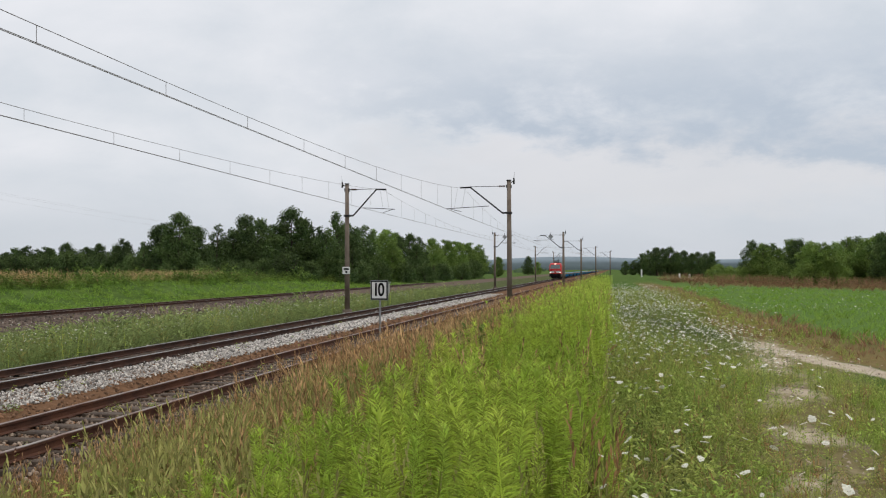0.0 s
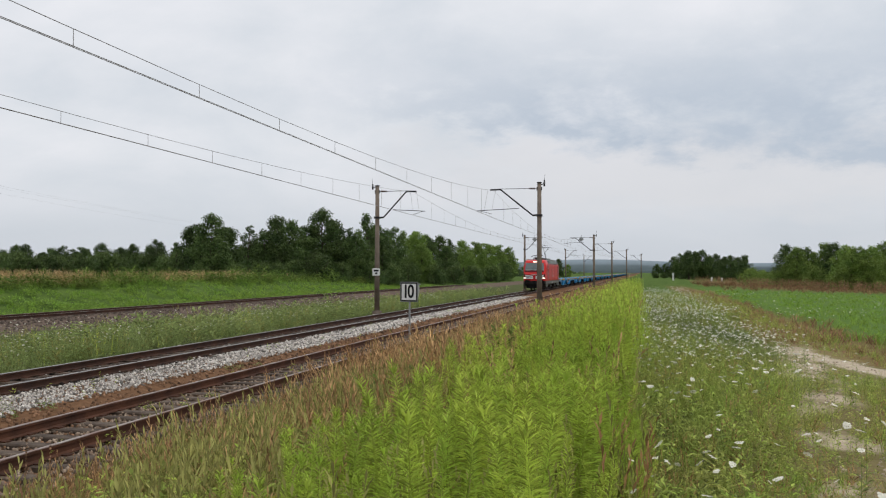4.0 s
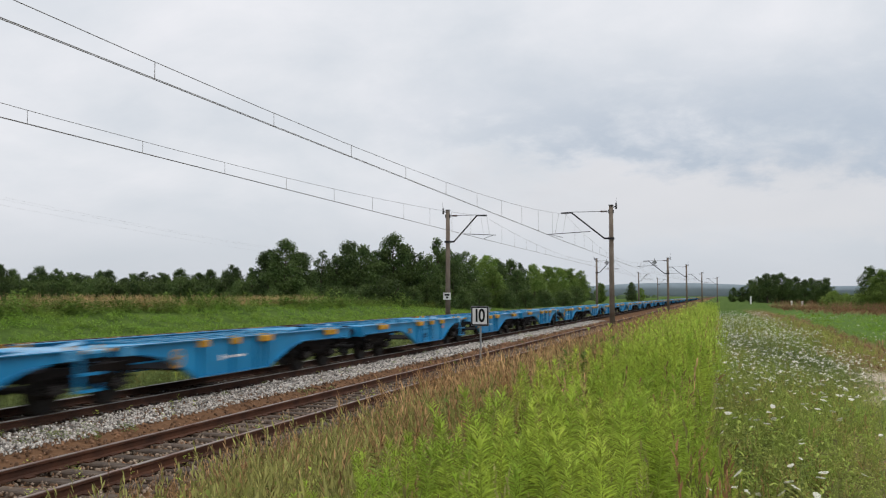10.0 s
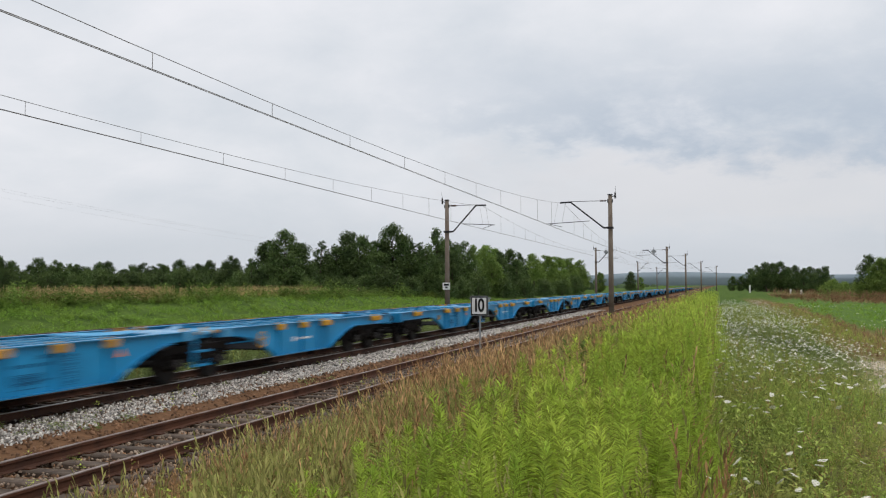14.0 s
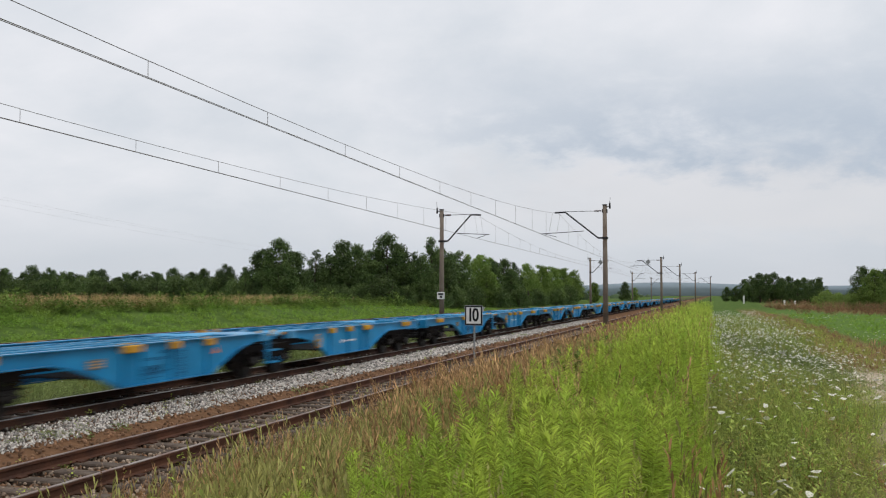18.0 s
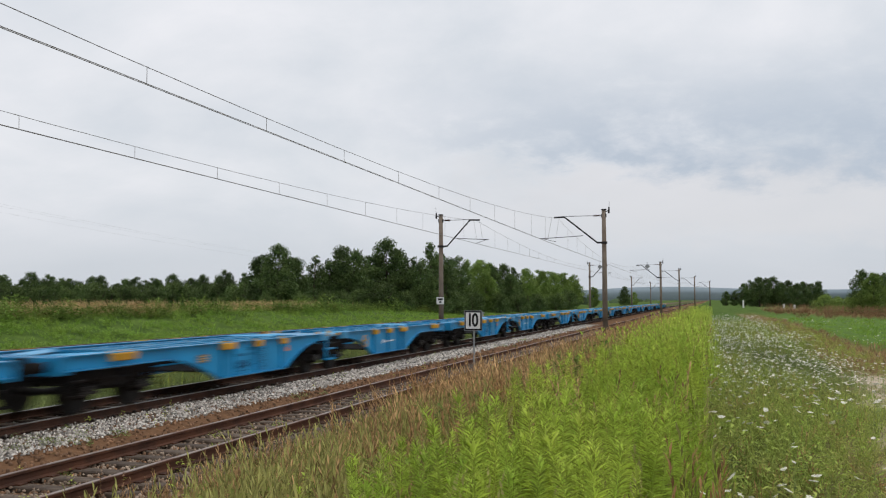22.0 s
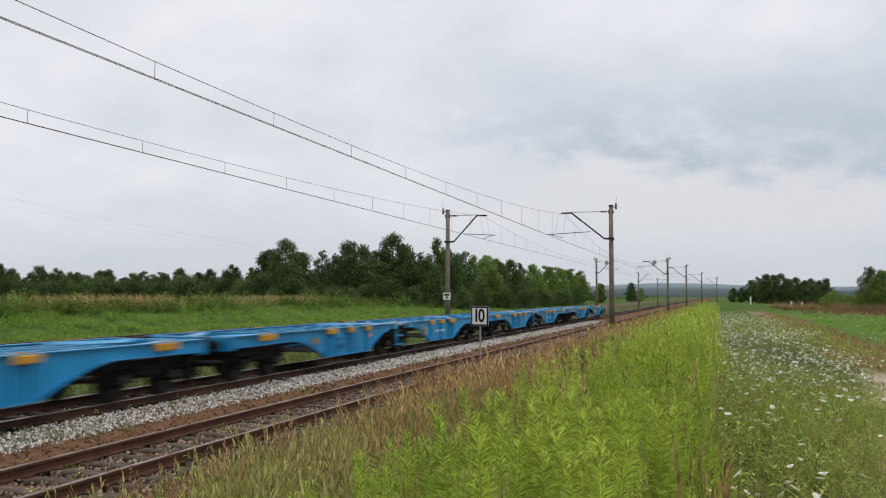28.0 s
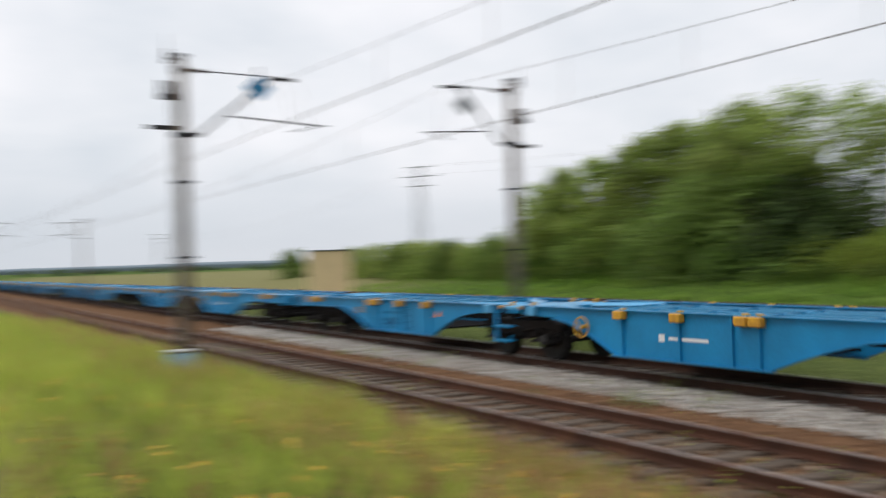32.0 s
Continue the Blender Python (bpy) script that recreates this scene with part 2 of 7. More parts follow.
M = {
    "rail_side": material("rusty rail steel", (0.055, 0.026, 0.017), 0.85, 0.0, 0.35, 2.0, (0.10, 0.043, 0.025), 60, 0.3),
    # sides of the running and far rails: shade put into a darker brown
    "rail_shaded": material("oil-stained brown rail steel", (0.040, 0.022, 0.016), 0.85, 0.0, 0.35, 2.0, (0.070, 0.033, 0.021), 60, 0.3),
    "rail_head": material("polished rail head", (0.42, 0.40, 0.39), 0.32, 0.85, 0.2, 1.5, None, 80),
    "rail_head_dull": material("dull rail head", (0.36, 0.31, 0.28), 0.45, 0.6, 0.25, 1.5, (0.22, 0.13, 0.10), 80),
    "sleeper": material("weathered concrete sleeper", (0.135, 0.103, 0.078), 0.92, 0, 0.3, 4.0, (0.070, 0.052, 0.040), 50, 0.4, obj=0.25),
    "stone": material("pale crushed ballast", (0.47, 0.445, 0.405), 0.9, 0, 0.3, 6.0, (0.33, 0.30, 0.265), 60, 0.3, island=0.75),
    "stone_brown": material("grey-brown old ballast", (0.135, 0.105, 0.085), 0.95, 0, 0.3, 5.0, (0.075, 0.058, 0.047), 60, 0.3, island=0.45),
    "stone_near": material("weathered grey ballast", (0.30, 0.235, 0.175), 0.95, 0, 0.3, 5.0, (0.15, 0.105, 0.075), 60, 0.3, island=0.55),
    "lane_stone": material("pale lane pebbles", (0.46, 0.38, 0.29), 0.95, 0, 0.3, 5.0, (0.30, 0.24, 0.18), 60, 0.3, island=0.5),
    # dark stones of the running track, with the train's shade added to their colour
    "stone_shaded": material("dark oily ballast", (0.05, 0.038, 0.031), 0.9, 0, 0.3, 5.0, (0.028, 0.021, 0.018), 60, 0.3, island=0.5),
    "stone_dark": material("rust-stained ballast", (0.25, 0.14, 0.078), 0.95, 0, 0.3, 5.0, (0.13, 0.075, 0.045), 60, 0.3, island=0.55),
    "concrete": material("weathered mast concrete", (0.22, 0.18, 0.145), 0.9, 0, 0.25, 1.2, (0.15, 0.115, 0.09), 30, 0.3),
    "steel_dark": material("dark painted steel", (0.045, 0.042, 0.045), 0.6, 0.4, 0.3, 3.0, None, 30),
    "wire": material("contact wire copper", (0.27, 0.25, 0.24), 0.5, 0.6, 0.2, 3.0),
    "insulator": material("brown glazed insulator", (0.10, 0.05, 0.035), 0.25, 0, 0.2, 8.0),
    "zinc": material("galvanised steel", (0.36, 0.37, 0.38), 0.5, 0.7, 0.2, 5.0),
    "white": material("white enamel", (0.80, 0.80, 0.78), 0.4, 0, 0.08, 5.0),
    "black": material("black paint", (0.012, 0.012, 0.013), 0.5, 0, 0.2, 6.0),
    "blue": material("light blue wagon paint", (0.016, 0.262, 0.53), 0.38, 0, 0.16, 0.9, (0.013, 0.200, 0.41), 25, obj=0.06, coat=0.08, spec=0.35),
    "blue_light": material("pale blue bracket paint", (0.10, 0.40, 0.68), 0.36, 0, 0.12, 2.0, coat=0.2, spec=0.5),
    "stencil": material("dark blue stencil paint", (0.010, 0.075, 0.17), 0.5, 0, 0.2, 6.0),
    "yellow": material("yellow spigot paint", (0.66, 0.36, 0.04), 0.5, 0, 0.2, 6.0, (0.52, 0.26, 0.04), 40),
    "orange": material("orange warning paint", (0.80, 0.24, 0.02), 0.5, 0, 0.1, 6.0),
    "bogie": material("grimy black bogie steel", (0.009, 0.009, 0.009), 0.75, 0.0, 0.4, 4.0, (0.018, 0.014, 0.012), 30, 0.2, spec=0.08),
    "axle": material("greasy axle box steel", (0.085, 0.082, 0.080), 0.5, 0.3, 0.35, 9.0, (0.03, 0.028, 0.026), 40, spec=0.35),
    "wheel": material("worn wheel steel", (0.022, 0.020, 0.019), 0.6, 0.2, 0.3, 6.0, spec=0.3),
    "red": streaked_red(),
    "red_dark": material("darker red paint", (0.42, 0.012, 0.015), 0.35, 0, 0.08, 1.0),
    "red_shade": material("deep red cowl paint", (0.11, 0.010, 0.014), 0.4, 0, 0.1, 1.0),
    "grey": material("dusty locomotive grey paint", (0.155, 0.170, 0.150), 0.6, 0, 0.3, 1.2, (0.09, 0.09, 0.078), 30),
    "roof_grey": material("dusty grey roof", (0.20, 0.215, 0.20), 0.7, 0, 0.25, 2.0),
    "silver": material("silver trim", (0.62, 0.62, 0.64), 0.35, 0.5, 0.1, 5.0),
    "lamp": glow("headlamp glass", (1.0, 0.90, 0.74), 2.0),
    "grass": material("meadow grass", (0.155, 0.215, 0.048), 0.75, 0, 0.25, 0.35, (0.215, 0.205, 0.07), 6, island=0.45, translucent=0.35, spec=0.08),
    "dry": material("dry tan grass", (0.55, 0.37, 0.185), 0.8, 0, 0.25, 0.5, (0.37, 0.21, 0.10), 6, island=0.6, translucent=0.3, spec=0.08),
    "straw": material("bleached straw", (0.62, 0.45, 0.24), 0.8, 0, 0.25, 0.5, (0.46, 0.30, 0.15), 6, island=0.5, translucent=0.3, spec=0.08),
    "rust": material("rust-brown dock and weeds", (0.41, 0.265, 0.155), 0.85, 0, 0.3, 0.1, (0.26, 0.145, 0.085), 6, island=0.55, translucent=0.25, spec=0.08),
    "straw_green": material("greenish seeding grass", (0.40, 0.375, 0.135), 0.8, 0, 0.25, 0.5, (0.29, 0.285, 0.09), 6, island=0.45, translucent=0.3, spec=0.08),
    "goldenrod": material("goldenrod leaves", (0.585, 0.665, 0.13), 0.65, 0, 0.22, 0.8, (0.375, 0.51, 0.085), 9, island=0.5, translucent=0.45, spec=0.08),
    "rear": material("sunlit yellow-green grass", (0.60, 0.65, 0.125), 0.7, 0, 0.22, 0.6, (0.40, 0.49, 0.085), 9, island=0.45, translucent=0.4, spec=0.08),
    "umbel": material("white umbel flowers", (0.80, 0.78, 0.67), 0.8, 0, 0.1, 9.0, island=0.12, translucent=0.2),
    "weed": material("pale weeds", (0.30, 0.36, 0.135), 0.75, 0, 0.25, 0.4, (0.20, 0.26, 0.085), 6, island=0.45, translucent=0.45, spec=0.08),
    "lush": material("lush field greens", (0.205, 0.355, 0.055), 0.7, 0, 0.25, 0.25, (0.235, 0.345, 0.06), 6, island=0.45, translucent=0.45, spec=0.08),
    "meadow": material("meadow herbs", (0.31, 0.42, 0.085), 0.75, 0, 0.25, 1.4, (0.36, 0.37, 0.105), 6, island=0.6, translucent=0.35, spec=0.08),
    "weed_dark": material("dark ridge weeds", (0.10, 0.17, 0.035), 0.75, 0, 0.25, 0.3, (0.16, 0.19, 0.05), 6, island=0.4, translucent=0.35, spec=0.08),
    "leaf": material("tree leaves", (0.054, 0.096, 0.028), 0.6, 0, 0.3, 0.4, (0.098, 0.142, 0.042), 4, island=0.62, obj=0.28, translucent=0.32, spec=0.25),
    "field_cool": material("cool green field weeds", (0.150, 0.255, 0.050), 0.7, 0, 0.25, 0.25, (0.19, 0.27, 0.06), 6, island=0.45, translucent=0.4, spec=0.08),
    "leaf_mid": material("fresh shrub leaves", (0.15, 0.24, 0.052), 0.6, 0, 0.3, 0.4, (0.20, 0.28, 0.065), 4, island=0.45, obj=0.2, translucent=0.42, spec=0.25),
    "leaf_pale": material("pale shrub leaves", (0.28, 0.375, 0.095), 0.6, 0, 0.3, 0.4, (0.33, 0.39, 0.10), 4, island=0.45, obj=0.2, translucent=0.55, spec=0.25),
    "bark": material("grey-brown bark", (0.10, 0.08, 0.06), 0.95, 0, 0.35, 5.0, None, 30, 0.5),
    "beige": material("beige render", (0.72, 0.56, 0.31), 0.9, 0, 0.12, 1.0, None, 30, 0.2),
    "glass": material("tinted cab glass", (0.07, 0.09, 0.09), 0.05, 0, 0.15, 1.0, coat=0.5, spec=0.9),
    "cab_grey": material("grey equipment housing", (0.42, 0.42, 0.40), 0.6, 0, 0.12, 3.0),
}


# ---- mesh helpers ----
def part(name, bm, mat, parent=None, label="", m=None, smooth=False):
    me = bpy.data.meshes.new(name)
    bm.normal_update()
    bm.to_mesh(me)
    bm.free()
    me.materials.append(M[mat] if isinstance(mat, str) else mat)
    if smooth:
        me.polygons.foreach_set("use_smooth", [True] * len(me.polygons))
    ob = new(name, me)
    if m is not None:
        ob.matrix_basis = m
    if parent:
        ob.parent = parent
    if label:
        tagged(ob, label=label)
    return ob


def again(ob, m, parent=None):
    """Another piece on the same mesh."""
    o = new(ob.name.split(".")[0], ob.data)
    o.matrix_basis, o.parent = m, parent or ob.parent
    if "label" in ob:
        o["label"] = ob["label"]
    return o


def thing(name, label, category, group="", kind="", at=(0, 0, 0), rz=0.0):
    ob = new(name)
    ob.empty_display_size = 0.3
    ob.matrix_basis = pose(*at, 0, 0, rz)
    return tagged(ob, label, category, group, kind)


def box(bm, x0, x1, y0, y1, z0, z1, bevel=0.0):
    r = bmesh.ops.create_cube(bm, size=1.0)
    vs = r["verts"]
    for v in vs:
        v.co = Vector(((x0 + x1) / 2 + v.co.x * (x1 - x0), (y0 + y1) / 2 + v.co.y * (y1 - y0), (z0 + z1) / 2 + v.co.z * (z1 - z0)))
    if bevel:
        es = list({e for v in vs for e in v.link_edges})
        bmesh.ops.bevel(bm, geom=es, offset=bevel, segments=1, affect="EDGES", clamp_overlap=True)
    return bm


def rod(bm, a, b, r0, r1=None, seg=8, caps=True):
    a, b = Vector(a), Vector(b)
    d = b - a
    q = d.to_track_quat("Z", "Y").to_matrix()
    rings = []
    for p, r in ((a, r0), (b, r0 if r1 is None else r1)):
        rings.append([bm.verts.new(p + q @ Vector((r * math.cos(2 * math.pi * i / seg), r * math.sin(2 * math.pi * i / seg), 0))) for i in range(seg)])
    for i in range(seg):
        j = (i + 1) % seg
        bm.faces.new((rings[0][i], rings[0][j], rings[1][j], rings[1][i]))
    if caps:
        bm.faces.new(rings[0][::-1])
        bm.faces.new(rings[1])
    return bm


def ring(bm, c, axis, r, thick, seg=18, tseg=6):
    """A torus round axis."""
    q = Vector(axis).to_track_quat("Z", "Y").to_matrix()
    rows = []
    for i in range(seg):
        a = 2 * math.pi * i / seg
        rows.append([bm.verts.new(Vector(c) + q @ Vector(((r + thick * math.cos(b)) * math.cos(a), (r + thick * math.cos(b)) * math.sin(a), thick * math.sin(b))))
                     for b in (2 * math.pi * k / tseg for k in range(tseg))])
    for i in range(seg):
        for k in range(tseg):
            bm.faces.new((rows[i][k], rows[(i + 1) % seg][k], rows[(i + 1) % seg][(k + 1) % tseg], rows[i][(k + 1) % tseg]))
    return bm


def plate(bm, outline, x0, x1):
    """A plate between x0 and x1 whose outline is given in (y, z)."""
    a = [bm.verts.new((x0, y, z)) for y, z in outline]
    b = [bm.verts.new((x1, y, z)) for y, z in outline]
    n = len(outline)
    bm.faces.new(a)
    bm.faces.new(b[::-1])
    for i in range(n):
        j = (i + 1) % n
        bm.faces.new((a[j], a[i], b[i], b[j]))
    bmesh.ops.recalc_face_normals(bm, faces=bm.faces)
    return bm


def sheet(name, verts, faces, mat, parent=None, label="", kind="", smooth=False):
    """A mesh from arrays: verts (n, 3), faces (m, 3 or 4)."""
    me = bpy.data.meshes.new(name)
    verts, faces = np.asarray(verts, np.float32), np.asarray(faces, np.int32)
    k = faces.shape[1]
    me.vertices.add(len(verts))
    me.vertices.foreach_set("co", verts.ravel())
    me.loops.add(faces.size)
    me.loops.foreach_set("vertex_index", faces.ravel())
    me.polygons.add(len(faces))
    me.polygons.foreach_set("loop_start", np.arange(0, faces.size, k, dtype=np.int32))
    if smooth:
        me.polygons.foreach_set("use_smooth", np.ones(len(faces), bool))
    me.update(calc_edges=True)
    me.materials.append(M[mat] if isinstance(mat, str) else mat)
    ob = new(name, me)
    if parent:
        ob.parent = parent
    return tagged(ob, label, "", "", kind)


# ---- the ground ----
NEAR_X, RUN_X, FAR_X = -8.73, -13.52, -32.65      # centres of the three tracks
NEAR_Z = -0.06
GAUGE = 1.507


def smooth(a, b, v):
    t = np.clip((np.asarray(v, float) - a) / (b - a), 0, 1)
    return t * t * (3 - 2 * t)


def wave(x, y, s, seed=0.0):
    """Cheap smooth unevenness in -1..1."""
    return (np.sin(x * s + 1.3 + seed) * np.cos(y * s * 0.83 + 0.7 * seed) + 0.6 * np.sin(x * s * 2.3 - y * s * 1.9 + seed)
            + 0.4 * np.cos(x * s * 4.1 + y * s * 3.7 + 2 * seed)) / 2.0


def height(x, y):
    x, y = np.asarray(x, float), np.asarray(y, float)
    z = -0.36 + 0.0 * x
    z = z + 0.96 * smooth(-6.7, -1.2, x)                                # bank beside the near track
    z = z - 0.22 * smooth(-16.0, -18.5, x) * (1 - smooth(-27, -30, x))      # strip between the tracks
    ridge = 0.75 + 0.60 * smooth(5, 45, y) - 1.05 * smooth(90, 170, y)
    z = z + (ridge + 0.3) * smooth(-36.5, -47, x)
    z = z - 0.55 * smooth(5.0, 30, x) * smooth(15, 60, y)
    z = z + 0.16 * smooth(-16.3, -15.4, x) * (1 - smooth(-10.9, -10.1, x)) + 0.04 * smooth(-10.6, -10.2, x) * (1 - smooth(-7.4, -6.8, x)) - 0.06 * smooth(-15.6, -15.2, x) * (1 - smooth(-12.9, -12.6, x))
    z = z + 0.12 * smooth(-35.6, -34.6, x) * (1 - smooth(-30.7, -29.6, x))
    uneven = smooth(-6.4, -4.5, x) + smooth(-17, -19, x) * (1 - smooth(-27.5, -28.6, x)) + smooth(-36, -39, x)
    z = z + uneven * (0.06 * wave(x, y, 0.55) + 0.03 * wave(x, y, 1.7, 2.0))
    return z


def zone_material():
    """Soil and turf of the ground sheet, by where on the plan it lies."""
    m = bpy.data.materials.new("ground turf and soil")
    m.use_nodes = True
    n, l = m.node_tree.nodes, m.node_tree.links
    b = n["Principled BSDF"]
    b.inputs["Roughness"].default_value, b.inputs["Specular IOR Level"].default_value = 1.0, 0.05
    co = n.new("ShaderNodeTexCoord")
    sep = n.new("ShaderNodeSeparateXYZ")
    l.new(co.outputs["Object"], sep.inputs[0])
    noises = []
    for s, d in ((0.08, 4), (0.7, 5), (7.0, 5)):
        t = n.new("ShaderNodeTexNoise")
        t.inputs["Scale"].default_value, t.inputs["Detail"].default_value = s, d
        l.new(co.outputs["Object"], t.inputs["Vector"])
        noises.append(t.outputs["Fac"])

    def mth(op, a, b_=None):
        q = n.new("ShaderNodeMath")
        q.operation = op
        for i, v in enumerate((a, b_)):
            if v is None:
                continue
            if isinstance(v, (int, float)):
                q.inputs[i].default_value = v
            else:
                l.new(v, q.inputs[i])
        return q.outputs[0]

    def band(src, lo0, lo1, hi1, hi0):
        a = n.new("ShaderNodeMapRange")
        a.interpolation_type = "SMOOTHSTEP"
        a.inputs["From Min"].default_value, a.inputs["From Max"].default_value = lo0, lo1
        l.new(src, a.inputs["Value"])
        c = n.new("ShaderNodeMapRange")
        c.interpolation_type = "SMOOTHSTEP"
        c.inputs["From Min"].default_value, c.inputs["From Max"].default_value = hi1, hi0
        c.inputs["To Min"].default_value, c.inputs["To Max"].default_value = 1.0, 0.0
        l.new(src, c.inputs["Value"])
        return mth("MULTIPLY", a.outputs[0], c.outputs[0])

    def mix(fac, a, color):
        q = n.new("ShaderNodeMixRGB")
        l.new(fac, q.inputs[0])
        l.new(a, q.inputs[1])
        if isinstance(color, tuple):
            q.inputs[2].default_value = (*color, 1)
        else:
            l.new(color, q.inputs[2])
        return q.outputs[0]

    ramp = n.new("ShaderNodeValToRGB")
    ramp.color_ramp.elements[0].position, ramp.color_ramp.elements[1].position = 0.35, 0.65
    ramp.color_ramp.elements[0].color, ramp.color_ramp.elements[1].color = (0.055, 0.095, 0.020, 1), (0.095, 0.150, 0.030, 1)
    l.new(noises[1], ramp.inputs[0])
    col = ramp.outputs[0]
    wob = mth("ADD", sep.outputs["X"], mth("MULTIPLY", mth("SUBTRACT", noises[0], 0.5), 9.0))
    wob_s = mth("ADD", sep.outputs["X"], mth("MULTIPLY", mth("SUBTRACT", noises[1], 0.5), 1.6))
    # ochre weeds far to the right, straw on the left ridge
    far_y = band(sep.outputs["Y"], 40, 75, 170, 240)
    col = mix(mth("MULTIPLY", mth("MULTIPLY", band(wob, 9, 14, 160, 260), far_y), 0.75), col, (0.21, 0.125, 0.06))
    col = mix(mth("MULTIPLY", mth("MULTIPLY", band(wob, -62, -54, -49, -46), band(sep.outputs["Y"], 45, 58, 88, 105)), 0.7), col, (0.30, 0.23, 0.11))
    # short turf of the field beside the lane
    col = mix(mth("MULTIPLY", band(wob_s, 4.5, 6.5, 90, 140), band(sep.outputs["Y"], -30, 0, 95, 125)), col, (0.098, 0.165, 0.036))
    # stubble and straw far behind
    col = mix(mth("MULTIPLY", band(sep.outputs["Y"], -500, -300, -90, -60), 0.6), col, (0.30, 0.25, 0.13))
    # soil under the tall stand and the meadow, plant shade painted into its colour
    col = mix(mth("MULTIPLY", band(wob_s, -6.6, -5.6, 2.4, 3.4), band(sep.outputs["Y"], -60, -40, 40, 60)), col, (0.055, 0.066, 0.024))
    # lane: one worn wheel track winding in from the right, another nearer, a dry verge
    worn = n.new("ShaderNodeValToRGB")
    worn.color_ramp.elements[0].position, worn.color_ramp.elements[1].position = 0.42, 0.56
    l.new(noises[1], worn.inputs[0])
    near_y = band(sep.outputs["Y"], -40, -20, 18, 26)
    far_y2 = band(sep.outputs["Y"], 16, 26, 90, 130)
    jag = mth("MULTIPLY", mth("SUBTRACT", noises[1], 0.5), 0.7)
    d1 = mth("ADD", mth("SUBTRACT", sep.outputs["X"], mth("ADD", mth("MULTIPLY", sep.outputs["Y"], 0.11), 1.02)), jag)
    d2 = mth("ADD", mth("ADD", sep.outputs["X"], mth("SUBTRACT", mth("MULTIPLY", sep.outputs["Y"], 0.217), 7.69)), mth("MULTIPLY", jag, 0.5))
    col = mix(mth("MULTIPLY", mth("MULTIPLY", band(d2, 0.2, 0.5, 2.4, 3.4), near_y), 0.8), col, (0.20, 0.135, 0.06))
    col = mix(mth("MULTIPLY", mth("MULTIPLY", band(wob_s, 2.6, 3.1, 4.8, 6.0), far_y2), 0.8), col, (0.20, 0.135, 0.06))
    col = mix(mth("MULTIPLY", mth("MULTIPLY", band(d1, -1.3, -0.8, 0.8, 1.4), near_y), 0.7), col, (0.24, 0.19, 0.09))
    col = mix(mth("MULTIPLY", mth("MULTIPLY", band(d1, -0.60, -0.22, 0.22, 0.60), near_y), worn.outputs[0]), col, (0.46, 0.38, 0.28))
    col = mix(mth("MULTIPLY", band(d2, -0.38, -0.22, 0.22, 0.38), band(sep.outputs["Y"], -40, -20, 20, 23)), col, (0.46, 0.385, 0.29))
    # track formation: stained gravel
    rail_zone = band(wob_s, -16.4, -15.8, -6.6, -6.0)
    col = mix(rail_zone, col, (0.16, 0.088, 0.048))
    # bed of the running track: shadow under the train painted into the ground colour
    col = mix(band(wob_s, -15.9, -15.5, -12.9, -12.5), col, (0.032, 0.024, 0.02))
    col = mix(mth("MULTIPLY", band(wob_s, -29.5, -28.5, -16.6, -16.0), 0.75), col, (0.085, 0.088, 0.040))
    col = mix(band(wob_s, -36.2, -35.2, -28.6, -27.2), col, (0.135, 0.100, 0.078))
    hs = n.new("ShaderNodeHueSaturation")
    l.new(col, hs.inputs["Color"])
    mr = n.new("ShaderNodeMapRange")
    mr.inputs["To Min"].default_value, mr.inputs["To Max"].default_value = 0.6, 1.4
    l.new(noises[2], mr.inputs["Value"])
    l.new(mr.outputs[0], hs.inputs["Value"])
    l.new(hs.outputs[0], b.inputs["Base Color"])
    bp = n.new("ShaderNodeBump")
    bp.inputs["Strength"].default_value, bp.inputs["Distance"].default_value = 0.8, 0.08
    l.new(noises[2], bp.inputs["Height"])
    l.new(bp.outputs[0], b.inputs["Normal"])
    return m


M["ground"] = zone_material()


def build_ground():
    """One sheet to the horizon, fine near the tracks and coarse far off."""
    xs = np.concatenate([-np.geomspace(4000, 62, 16), np.arange(-60, -17, 1.0), np.arange(-17, 6, 0.33), np.arange(6, 30, 1.5), np.geomspace(32, 4000, 18)])
    ys = np.concatenate([-np.geomspace(4000, 45, 16), np.arange(-43, 70, 0.7), np.arange(70, 180, 3.0), np.geomspace(184, 4000, 20)])
    gx, gy = np.meshgrid(xs, ys)
    gz = height(gx, gy)
    v = np.stack([gx.ravel(), gy.ravel(), gz.ravel()], 1)
    nx, ny = len(xs), len(ys)
    i = (np.arange(ny - 1)[:, None] * nx + np.arange(nx - 1)[None]).ravel()
    f = np.stack([i, i + 1, i + nx + 1, i + nx], 1)
    tagged(sheet("ground", v, f, "ground", smooth=True), "uneven green railway land with turf, stained gravel and soil darkened for shade", "ground", kind="structure")


build_ground()


